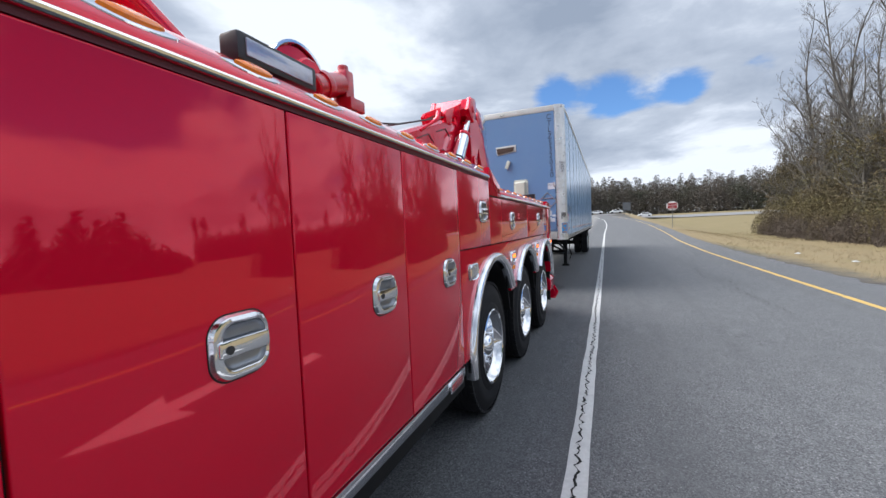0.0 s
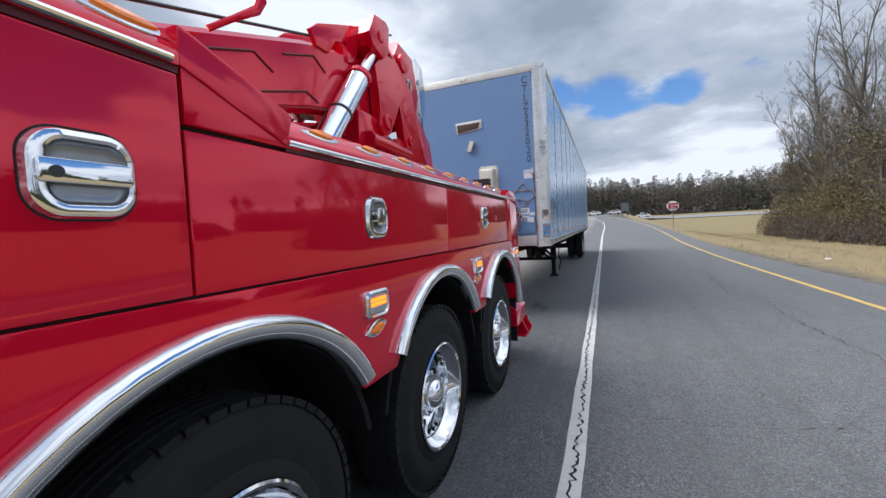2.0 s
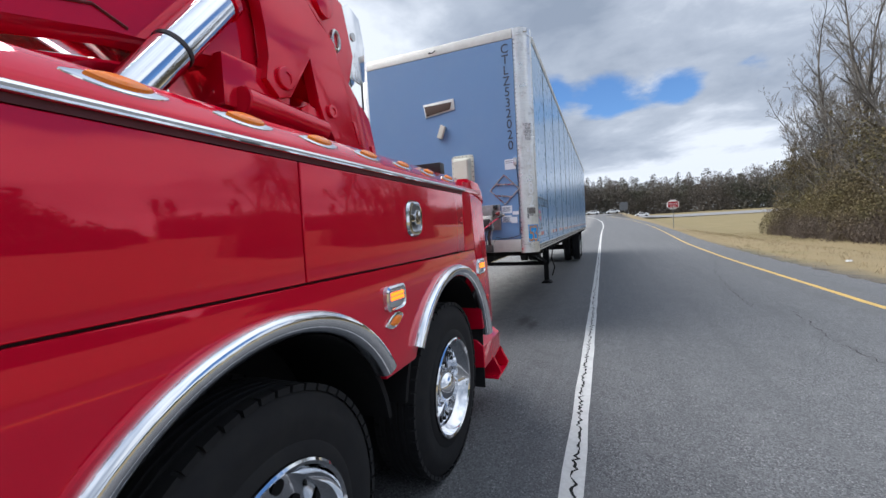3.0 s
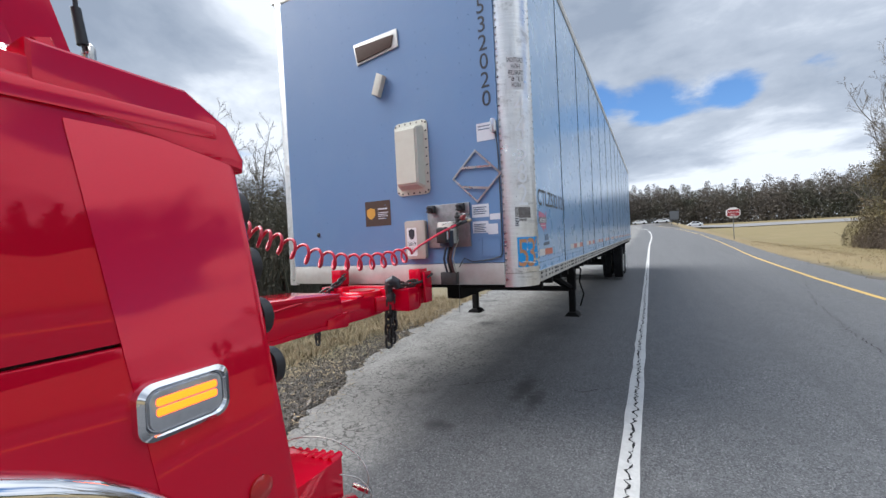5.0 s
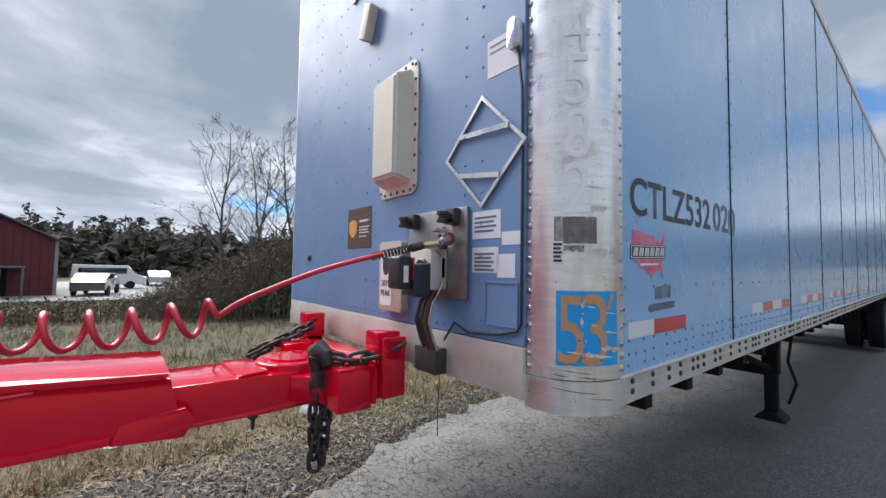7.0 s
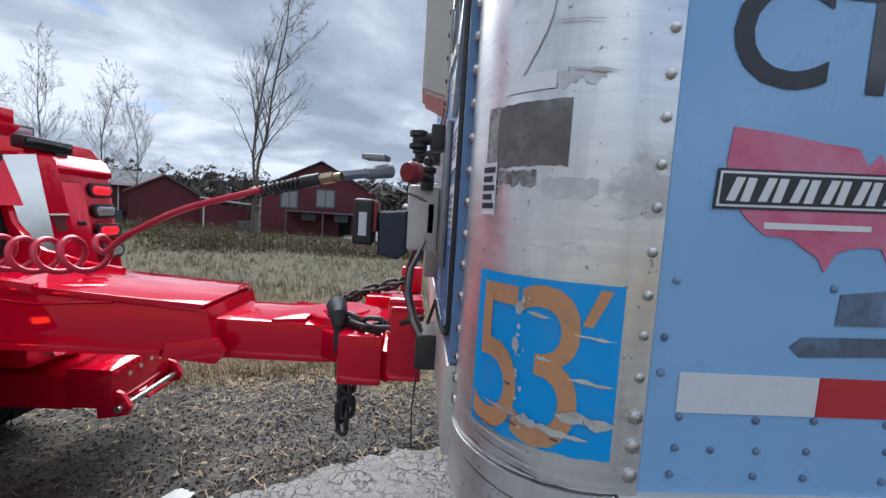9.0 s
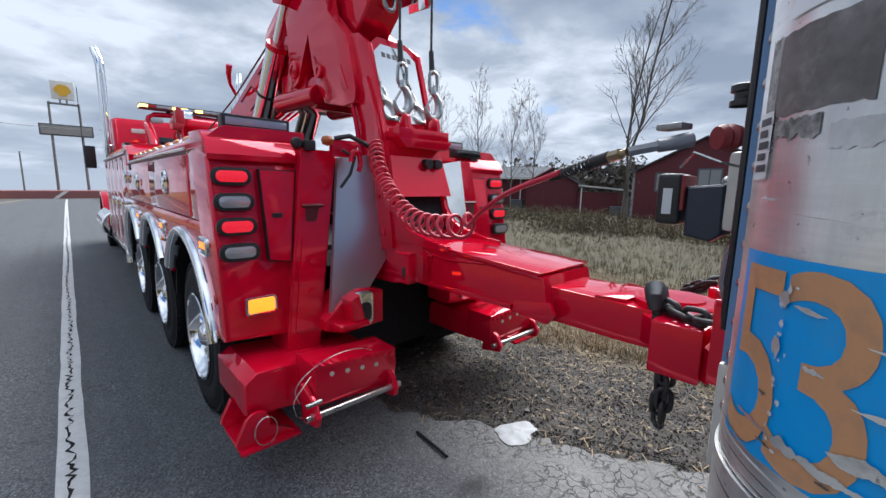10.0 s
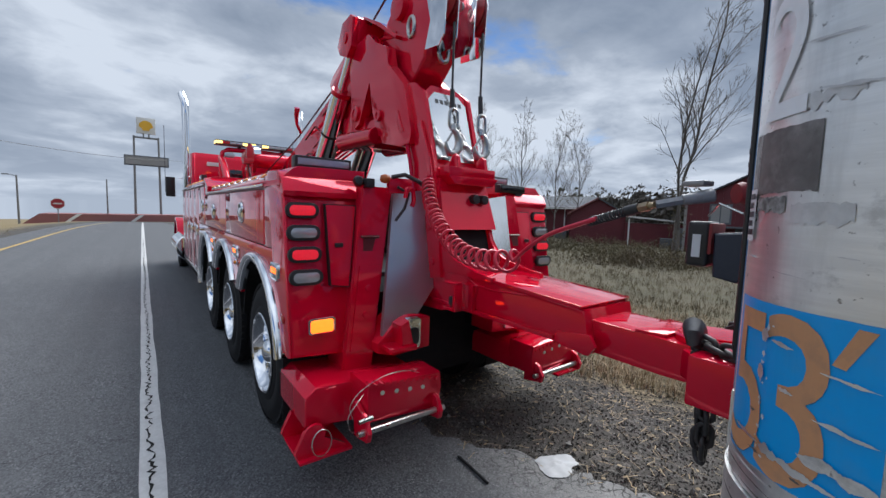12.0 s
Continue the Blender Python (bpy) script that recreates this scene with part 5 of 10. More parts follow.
def build_front_fittings():
    # vent housing with bolted flange
    bm = bmesh.new()
    prism(bm, rounded(-1.115, -0.795, 1.935, 2.545, 0.045), "y", -0.008, -0.001, 0.002)
    fl = part("vent_housing", bm, off_white, trailer, "cream bolted plastic housing")
    bm = bmesh.new()
    vs_lo = [(-1.085, 1.985), (-0.835, 1.985), (-0.835, 2.505), (-1.085, 2.505)]
    lo = [bm.verts.new((x, -0.007, z)) for x, z in vs_lo]
    hi = [bm.verts.new((x + (0.02 if x < -0.9 else -0.03), -0.085, z + (0.03 if z < 2.2 else -0.03))) for x, z in vs_lo]
    fs = [bm.faces.new(hi)] + [bm.faces.new((lo[i], lo[(i + 1) % 4], hi[(i + 1) % 4], hi[i])) for i in range(4)]
    bmesh.ops.bevel(bm, geom=list({e for f in fs for e in f.edges}), offset=0.012, segments=3, affect="EDGES")
    part("cover", bm, off_white, fl)
    bm = bmesh.new()
    for i in range(9):
        z = 1.965 + i * 0.069
        for x in (-0.812, -1.098):
            dome(bm, (x, -0.008, z), (0, -1, 0), 0.008, 7)
    for i in range(5):
        for z in (1.952, 2.528):
            dome(bm, (-1.06 + i * 0.055, -0.008, z), (0, -1, 0), 0.008, 7)
    tagged(part("flange_bolts", bm, steel_dark, fl, "dark bolts round the flange"), kind="stuff")
    # angled tray under the roof
    bm = bmesh.new()
    prism(bm, [(-1.47, 3.13), (-1.03, 3.185), (-1.04, 3.335), (-1.50, 3.315)], "y", -0.012, -0.001, 0.003)
    tray = part("certificate_tray", bm, alu_rail, trailer, "tilted aluminium tray with a brown face")
    bm = bmesh.new()
    prism(bm, [(-1.455, 3.150), (-1.10, 3.195), (-1.07, 3.29), (-1.48, 3.285)], "y", -0.022, -0.011, 0.002)
    part("tray_face", bm, brown, tray)
    bm = bmesh.new()
    prism(bm, [(-1.30, 2.83), (-1.235, 2.80), (-1.17, 2.965), (-1.235, 3.0)], "y", -0.055, -0.001, 0.008)
    part("small_housing", bm, off_white, trailer, "small cream wedge-shaped housing")
    # placard holder
    c, h = Vector((-0.388, -0.006, 2.026)), 0.196
    bm = bmesh.new()
    loops = [[bm.verts.new(c + Vector((dx * r, dy, dz * r))) for dx, dz in ((0, 1), (1, 0), (0, -1), (-1, 0))]
             for r, dy in ((h + 0.009, 0.005), (h + 0.009, -0.005), (h - 0.009, -0.005), (h - 0.009, 0.005))]
    for a, b in zip(loops, loops[1:] + loops[:1]):
        for i in range(4):
            bm.faces.new((a[i], a[(i + 1) % 4], b[(i + 1) % 4], b[i]))
    holder = part("placard_holder", bm, zinc, trailer, "empty diamond-shaped metal placard holder", smooth=0)
    for a, b in (((-0.115, 0.075), (0.13, 0.062)), ((-0.12, -0.072), (0.09, -0.10))):
        bm = bmesh.new()
        p, q = c + Vector((a[0], -0.008, a[1])), c + Vector((b[0], -0.008, b[1]))
        up = (q - p).cross(Vector((0, 1, 0))).normalized() * 0.009
        vs = [bm.verts.new(e + o + Vector((0, d, 0))) for e in (p, q) for o in (-up, up) for d in (-0.002, 0.004)]
        for f in ((0, 1, 3, 2), (4, 6, 7, 5), (0, 4, 5, 1), (2, 3, 7, 6), (0, 2, 6, 4), (1, 5, 7, 3)):
            bm.faces.new([vs[k] for k in f])
        part("placard_slat", bm, zinc, holder, smooth=0)
    # marker lamp with its cable
    bm = bmesh.new()
    prism(bm, rounded(-0.250, -0.205, 2.325, 2.435, 0.022), "y", -0.035, -0.001, 0.006)
    part("marker_lamp", bm, lens_clear, trailer, "oval marker lamp")
    bm = bmesh.new()
    tube(bm, [(-0.212, -0.02, 2.34), (-0.206, -0.006, 2.2), (-0.205, -0.005, 2.05), (-0.204, -0.005, 1.88), (-0.205, -0.005, 1.6), (-0.206, -0.005, 1.43), (-0.220, -0.006, 1.405), (-0.3, -0.007, 1.385), (-0.45, -0.008, 1.37),
              (-0.52, -0.015, 1.40), (-0.56, -0.03, 1.33)], 0.0045, 7)
    part("cable", bm, black, trailer, "black cable clipped to the wall")
    # document box
    bm = bmesh.new()
    prism(bm, rounded(-1.04, -0.845, 1.405, 1.722, 0.022), "y", -0.045, -0.001, 0.006)
    bx = part("document_box", bm, material("beige_box", (0.42, 0.37, 0.33), 0.5, grain=(20, 0.4, (0.36, 0.31, 0.28))), trailer, "beige document box with a white label")
    flat("box_label", rounded(-1.020, -0.925, 1.43, 1.665, 0.012), white_vinyl, 0.0455, 0.0465).parent = bx
    flat("shield", [(-1.0, 1.645), (-0.972, 1.655), (-0.944, 1.645), (-0.944, 1.60), (-0.955, 1.575), (-0.972, 1.565), (-0.989, 1.575), (-1.0, 1.60)], ink, 0.0465, 0.0472).parent = bx
    writing("label_writing", "2019", 0.042, ink, bx, plane_m((-0.972, -0.0475, 1.53), (1, 0, 0), (0, 0, 1)), 0.9, depth=0.0006)
    writing("label_writing", "PEAK", 0.040, ink, bx, plane_m((-0.972, -0.0475, 1.485), (1, 0, 0), (0, 0, 1)), 0.85, depth=0.0006)
    # nose plate with sockets
    bm = bmesh.new()
    box(bm, -0.83, -0.455, -0.018, -0.001, 1.49, 1.835, 0.006)
    np_ = part("nose_plate", bm, cast_grey, trailer, "grey metal connector plate")
    bm = bmesh.new()
    box(bm, -0.70, -0.56, -0.10, -0.018, 1.52, 1.69, 0.012)
    part("socket_box", bm, alu_rail, np_)
    for x, z in ((-0.52, 1.80), (-0.78, 1.80)):
        bm = bmesh.new()
        box(bm, x - 0.03, x + 0.03, -0.05, -0.018, z - 0.03, z + 0.03, 0.006)
        cyl(bm, (x, -0.045, z), (x, -0.085, z - 0.004), 0.015, 0.016, 14)
        lathe(bm, [(0.022, 0), (0.022, 0.010), (0.015, 0.012), (0.015, 0.026), (0.022, 0.028), (0.022, 0.040), (0.013, 0.044), (0, 0.044)], (x, -0.080, z - 0.026), (0, 0, 1), 16)
        part("gladhand_bracket", bm, steel_dark, np_, "dark cast gladhand coupling")
    bm = bmesh.new()
    box(bm, -0.715, -0.575, -0.060, -0.001, 1.195, 1.295, 0.008)
    part("junction_box", bm, steel_dark, trailer, "dark junction box on the front rail")
    for k, (x, mt, r) in enumerate(((-0.62, black, 0.012), (-0.655, navy, 0.009), (-0.60, material("rubber_hose_brown", (0.10, 0.045, 0.045), 0.55, grain=(30, 0.4, (0.07, 0.035, 0.035))), 0.011), (-0.575, zinc, 0.005))):
        bm = bmesh.new()
        tube(bm, [(x + 0.03, -0.05, 1.55), (x + 0.01, -0.085, 1.47), (x - 0.005, -0.09, 1.40), (x, -0.07, 1.33), (x, -0.05, 1.29)], r, 7)
        part("supply_line", bm, mt, trailer)
    bm = bmesh.new()
    tube(bm, [(-0.56, -0.05, 1.20), (-0.555, -0.06, 1.1), (-0.562, -0.055, 0.98), (-0.560, -0.055, 0.98)], 0.002, 6)
    part("loose_wire", bm, black, trailer)
    bm = bmesh.new()
    tube(bm, [(-1.35, -0.01, 4.02), (-1.36, -0.05, 3.99), (-1.30, -0.05, 3.985), (-1.27, -0.01, 4.03)], 0.006, 6)
    part("grab_wire", bm, steel_dark, trailer)
    bm = bmesh.new()
    dome(bm, (-2.05, -0.001, 1.66), (0, -1, 0), 0.022, 10)
    part("plug", bm, steel_dark, trailer)


def build_running_gear():
    for x in (-0.42, -2.17):
        bm = bmesh.new()
        box(bm, x - 0.065, x + 0.065, 3.94, 4.07, 0.62, 1.18, 0.008)
        box(bm, x - 0.05, x + 0.05, 3.955, 4.055, 0.25, 0.66, 0.006)
        prism(bm, [(x - 0.12, 0.19), (x + 0.12, 0.19), (x + 0.10, 0.22), (x + 0.05, 0.26), (x - 0.05, 0.26), (x - 0.10, 0.22)], "y", 3.88, 4.13, 0.005)
        box(bm, x - 0.10, x + 0.10, 3.90, 4.11, 1.05, 1.12)
        part("landing_leg", bm, chassis, trailer, "black landing leg clear of the asphalt")
    bm = bmesh.new()
    box(bm, -2.17, -0.42, 3.97, 4.04, 0.60, 0.68)
    tube(bm, [(-0.46, 4.0, 0.64), (-1.15, 4.0, 1.05)], 0.03, 6)
    tube(bm, [(-2.13, 4.0, 0.64), (-1.45, 4.0, 1.05)], 0.03, 6)
    tube(bm, [(-0.42, 4.0, 0.66), (-0.55, 2.6, 1.1)], 0.03, 6)
    tube(bm, [(-2.17, 4.0, 0.66), (-2.05, 2.6, 1.1)], 0.03, 6)
    part("leg_brace", bm, chassis, trailer)
    bm = bmesh.new()
    tube(bm, [(-0.33, 4.02, 1.06), (-0.27, 4.03, 0.95), (-0.30, 4.05, 0.75), (-0.24, 4.05, 0.55), (-0.30, 4.04, 0.35)], 0.014, 6)
    part("crank_handle", bm, chassis, trailer)
    for y in (11.95, 13.2):
        for x, side in ((-0.09, 1), (-0.44, 1), (-W + 0.09, -1), (-W + 0.44, -1)):
            wheel(trailer, (x, y, 0.50), 0.50, 0.27, side, alu_rail, 0.10)
        bm = bmesh.new()
        cyl(bm, (-W + 0.3, y, 0.5), (-0.3, y, 0.5), 0.07, seg=12)
        box(bm, -0.75, -0.6, y - 0.5, y + 0.5, 0.55, 1.0, 0.02)
        box(bm, -W + 0.6, -W + 0.75, y - 0.5, y + 0.5, 0.55, 1.0, 0.02)
        part("axle", bm, chassis, trailer)
    bm = bmesh.new()
    box(bm, -0.72, -0.12, 13.95, 13.97, 0.35, 1.1)
    part("mud_flap", bm, rubber, trailer)


build_trailer_shell()
build_front_fittings()
build_trailer_marks()
build_rivets()
build_running_gear()
trailer.matrix_world = pose(0, 0.012, 0, 0.3, 0, 0)


# ---- tow truck ----
truck = thing("tow_truck", "glossy red heavy tow truck with chrome trim, lifting a trailer", "tow truck")
XS, XC = -0.06, -1.26          # driver's side plane and centre line
XR = 2 * XC - XS
AXLES = (-5.85, -4.42, -2.97)
UP_Y, STEP_Y = -5.93, -5.61    # end of the high boxes, start of the low ones


def mirror_x(bm, x=XC):
    for v in bm.verts:
        v.co.x = 2 * x - v.co.x


def rear_y(z):
    return -2.10 - 0.20 * max(0.0, z - 1.0)


def arch(y, r, n=20, cut=0.94):
    """The wheel arch's outline from front foot to rear foot."""
    zc = 0.58
    a = math.degrees(math.asin(min(1, (cut - zc) / r)))
    return [(y + r * math.cos(radians(q)), zc + r * math.sin(radians(q))) for q in [180 - a - (180 - 2 * a) * i / n for i in range(n + 1)]]


def build_body(side):
    """side 0: the driver's boxes, in full; side 1: the far boxes."""
    flip = side == 1
    x0, x1 = XS - 0.55, XS
    def put(name, bm, mat, label="", parent=truck, smooth=35):
        if flip:
            mirror_x(bm)
        return part(name, bm, mat, parent, label, smooth)

    # dark carcass behind the doors
    bm = bmesh.new()
    prism(bm, [(-9.45, 0.62), (-6.62, 0.62), (-6.62, 1.30), (-2.5, 1.30), (-2.5, 1.80), (STEP_Y, 1.80), (UP_Y, 1.92), (-9.45, 1.92)], "x", x0, x1 - 0.02)
    put("carcass", bm, gap_black, smooth=0)
    # doors of the high boxes, with their gaps
    ys = [-9.44, -8.75, -8.11, -7.40, -6.66]
    doors = []
    for a, b in zip(ys, ys[1:]):
        bm = bmesh.new()
        box(bm, x1 - 0.03, x1, a + 0.0035, b - 0.0035, 0.645, 1.885, 0.006, 3)
        doors.append(put("locker_door", bm, red, "tall glossy red locker door"))
    for a, b, zt in ((-6.66, UP_Y, 1.885), (UP_Y, -4.29, 1.762), (-4.29, -2.72, 1.762)):
        bm = bmesh.new()
        if a == UP_Y:
            prism(bm, [(a + 0.0035, 1.378), (b - 0.0035, 1.378), (b - 0.0035, zt), (a + 0.0035, zt)], "x", x1 - 0.03, x1, 0.006, 3)
        else:
            box(bm, x1 - 0.03, x1, a + 0.0035, b - 0.0035, 1.378, zt, 0.006, 3)
        doors.append(put("locker_lid", bm, red, "wide glossy red locker lid"))
    # filler beside the step
    bm = bmesh.new()
    prism(bm, [(UP_Y + 0.006, 1.775), (STEP_Y + 0.10, 1.775), (STEP_Y, 1.80), (UP_Y + 0.006, 1.925)], "x", x1 - 0.03, x1 - 0.001, 0.003)
    put("step_panel", bm, red)
    # lower skirt with three arches
    pts = [(-6.653, 0.645), (-6.653, 1.371), (-2.20, 1.371), (-2.14, 0.75), (-2.32, 0.75)]
    for y in reversed(AXLES):
        pts += list(reversed(arch(y, 0.665, 18, 0.90)))
    bm = bmesh.new()
    prism(bm, pts + [(-6.50, 0.645)], "x", x1 - 0.03, x1, 0.004, 2)
    put("lower_skirt", bm, red, "glossy red skirt cut out round three wheels")
    # rear end panel of the side, from the last lid to the corner
    bm = bmesh.new()
    prism(bm, [(-2.712, 1.377), (rear_y(1.38) - 0.05, 1.377), (rear_y(1.78) - 0.05, 1.78), (rear_y(1.80) - 0.12, 1.85), (-2.712, 1.85)], "x", x1 - 0.04, x1 - 0.001, 0.004)
    put("side_end_panel", bm, red)
    # top cap: chamfered crown along the boxes
    for a, b, z in ((-9.45, UP_Y, 1.935), (STEP_Y, -2.30, 1.812)):
        bm = bmesh.new()
        prism(bm, [(x1 + 0.006, z - 0.032), (x1 + 0.007, z - 0.004), (x1 - 0.002, z + 0.010), (x1 - 0.082, z + 0.078), (x1 - 0.105, z + 0.088), (x0, z + 0.092), (x0, z - 0.032)], "y", a, b, 0.004)
        put("top_cap", bm, red, "rounded red crown along the locker top")
        bm = bmesh.new()
        e = b if b < -5 else -2.70
        # dark red band that paints the shade under the chrome trim
        box(bm, x1 - 0.012, x1 - 0.002, a, e, z - 0.048, z - 0.030)
        put("trim_shade", bm, red_shaded, smooth=0)
        bm = bmesh.new()
        tube(bm, [(x1 + 0.009, a, z - 0.022), (x1 + 0.009, (a + e) / 2, z - 0.022), (x1 + 0.009, e - (0.02 if b < -5 else 0), z - 0.022)], 0.0095, 10)
        put("trim_strip", bm, chrome, "bright chrome trim strip")
    bm = bmesh.new()
    prism(bm, [(UP_Y, 1.905), (UP_Y, 1.995), (UP_Y + 0.03, 1.99), (STEP_Y + 0.03, 1.875), (STEP_Y, 1.78)], "x", x0, x1 + 0.006, 0.006)
    put("step_cap", bm, red)
    # rocker under the tall doors
    bm = bmesh.new()
    box(bm, x1 - 0.06, x1 - 0.003, -9.4, -6.67, 0.50, 0.635, 0.01)
    put("rocker", bm, chassis)
    bm = bmesh.new()
    box(bm, x1 - 0.02, x1 + 0.004, -9.4, -6.67, 0.575, 0.637, 0.006)
    put("rocker_trim", bm, chrome, "chrome rocker strip")
    if not flip:
        bm = bmesh.new()
        prism(bm, rounded(-6.95, -6.73, 0.556, 0.625, 0.02), "x", x1, x1 + 0.012, 0.004)
        b = put("rocker_badge", bm, chrome, "small oblong chrome badge")
        bm = bmesh.new()
        prism(bm, rounded(-6.93, -6.75, 0.570, 0.611, 0.012), "x", x1 + 0.011, x1 + 0.0135, 0.001)
        part("badge_face", bm, car_red, b)
    # wheel well liners and chrome fenders
    for k, y in enumerate(AXLES):
        r = 0.708
        lo = 175 if k == 0 else 148
        hi = 10 if k == 2 else 32
        if k == 0:
            lo = 187
        prof = []
        for i in range(29):
            q = radians(lo + (hi - lo) * i / 28)
            prof.append((y + r * math.cos(q), 0.588 + r * math.sin(q)))
        bm = bmesh.new()
        rings = []
        sec = [(-0.03, -0.066), (0.006, -0.070), (0.026, -0.062), (0.040, -0.044), (0.046, -0.022), (0.042, -0.004), (0.028, 0.008), (0.0, 0.010), (-0.03, 0.008)]
        for (py, pz) in prof:
            d = Vector((py - y, pz - 0.58)).normalized()
            rings.append([bm.verts.new((x1 + dx, py + d.x * dr, pz + d.y * dr)) for dx, dr in sec])
        n = len(sec)
        for a, b in zip(rings, rings[1:]):
            for i in range(n):
                bm.faces.new((a[i], a[(i + 1) % n], b[(i + 1) % n], b[i]))
        bm.faces.new(rings[0])
        bm.faces.new(list(reversed(rings[-1])))
        put("fender_trim", bm, chrome, "polished chrome wheel-arch trim", smooth=50)
        bm = bmesh.new()
        a2 = arch(y, 0.672, 18, 0.70)
        inner = arch(y, 0.645, 18, 0.70)
        prism(bm, a2 + inner[::-1], "x", x0 - 0.1, x1 - 0.032)
        put("wheel_liner", bm, chassis, smooth=40)


def latch(y, z, k, door_x=XS):
    """A chrome paddle latch: dished plate, recess, paddle and keyhole."""
    w, h = (0.078, 0.088) if k else (0.088, 0.082)
    bm = bmesh.new()
    prism(bm, rounded(y - w - 0.0025, y + w + 0.0025, z - h - 0.0025, z + h + 0.0025, 0.0565, 7), "x", door_x - 0.002, door_x + 0.0015)
    seal = part("latch_seal", bm, gap_black, truck)
    bm = bmesh.new()
    outer, inner = rounded(y - w, y + w, z - h, z + h, 0.055, 7), rounded(y - w + 0.030, y + w - 0.018, z - h + 0.026, z + h - 0.022, 0.034, 7)
    lv = [[(p, door_x + 0.001) for p in outer], [(p, door_x + 0.014) for p in rounded(y - w + 0.006, y + w - 0.006, z - h + 0.006, z + h - 0.006, 0.05, 7)],
          [(p, door_x + 0.017) for p in rounded(y - w + 0.02, y + w - 0.012, z - h + 0.018, z + h - 0.016, 0.04, 7)], [(p, door_x + 0.014) for p in inner]]
    rings = [[bm.verts.new((d, p[0], p[1])) for p, d in ring] for ring in lv]
    n = len(rings[0])
    for a, b in zip(rings, rings[1:]):
        for i in range(n):
            bm.faces.new((a[i], a[(i + 1) % n], b[(i + 1) % n], b[i]))
    plate = part("latch", bm, chrome, truck, "chrome paddle latch", smooth=40)
    bm = bmesh.new()
    deep = []
    for s, d in ((0.0, 0.0135), (0.004, 0.006), (0.010, 0.0025), (0.022, 0.002)):
        deep.append([bm.verts.new((door_x + d, p[0], p[1])) for p in rounded(y - w + 0.030 + s, y + w - 0.018 - s, z - h + 0.026 + s, z + h - 0.022 - s, 0.034 - s, 7)])
    for a, b in zip(deep, deep[1:]):
        for i in range(n):
            bm.faces.new((a[i], a[(i + 1) % n], b[(i + 1) % n], b[i]))
    bm.faces.new(deep[-1])
    part("pocket", bm, pocket_grey, plate, "smooth grey pocket behind the paddle", smooth=60)
    bm = bmesh.new()
    if k:
        prism(bm, rounded(y - 0.010, y + 0.044, z - 0.034, z + 0.040, 0.016, 4), "x", door_x + 0.006, door_x + 0.020, 0.005)
        prism(bm, rounded(y - w + 0.020, y - 0.006, z - 0.018, z + 0.022, 0.010, 4), "x", door_x + 0.004, door_x + 0.015, 0.003)
    else:
        prism(bm, rounded(y - w + 0.014, y + w - 0.012, z - 0.019, z + 0.024, 0.010, 4), "x", door_x + 0.010, door_x + 0.022, 0.004)
    part("paddle", bm, chrome, plate)
    bm = bmesh.new()
    cyl(bm, (door_x + 0.021, y - w + 0.042, z), (door_x + 0.0245, y - w + 0.042, z), 0.011, seg=14)
    part("keyhole", bm, steel_dark, plate)


def side_lamp(y, z, lit, clear_only=False):
    bm = bmesh.new()
    outer = rounded(y - 0.090, y + 0.090, z - 0.057, z + 0.057, 0.030, 6)
    lv = [(outer, 0.0), (rounded(y - 0.088, y + 0.088, z - 0.055, z + 0.055, 0.030, 6), 0.016), (rounded(y - 0.078, y + 0.078, z - 0.046, z + 0.046, 0.026, 6), 0.022), (rounded(y - 0.072, y + 0.072, z - 0.040, z + 0.040, 0.022, 6), 0.014)]
    rings = [[bm.verts.new((XS + d, p[0], p[1])) for p in ring] for ring, d in lv]
    n = len(rings[0])
    for a, b in zip(rings, rings[1:]):
        for i in range(n):
            bm.faces.new((a[i], a[(i + 1) % n], b[(i + 1) % n], b[i]))
    bm.faces.new(rings[-1])
    bz = part("side_lamp", bm, chrome, truck, "chrome-rimmed warning lamp, lit amber" if lit else "chrome-rimmed clear warning lamp", smooth=40)
    bm = bmesh.new()
    prism(bm, rounded(y - 0.069, y + 0.069, z - 0.037, z + 0.037, 0.018, 5), "x", XS + 0.0142, XS + 0.019, 0.003)
    part("lens", bm, lens_clear, bz)
    bm = bmesh.new()
    for k in range(2 if lit else 3):
        q = z - 0.022 + (k + (1 if lit else 0)) * 0.019
        prism(bm, rounded(y - 0.058, y + 0.058, q - 0.006, q + 0.009, 0.005, 3), "x", XS + 0.0192, XS + 0.0215, 0.001)
    part("lit_strip" if lit else "strip", bm, lit_amber if lit else lens_clear, bz)


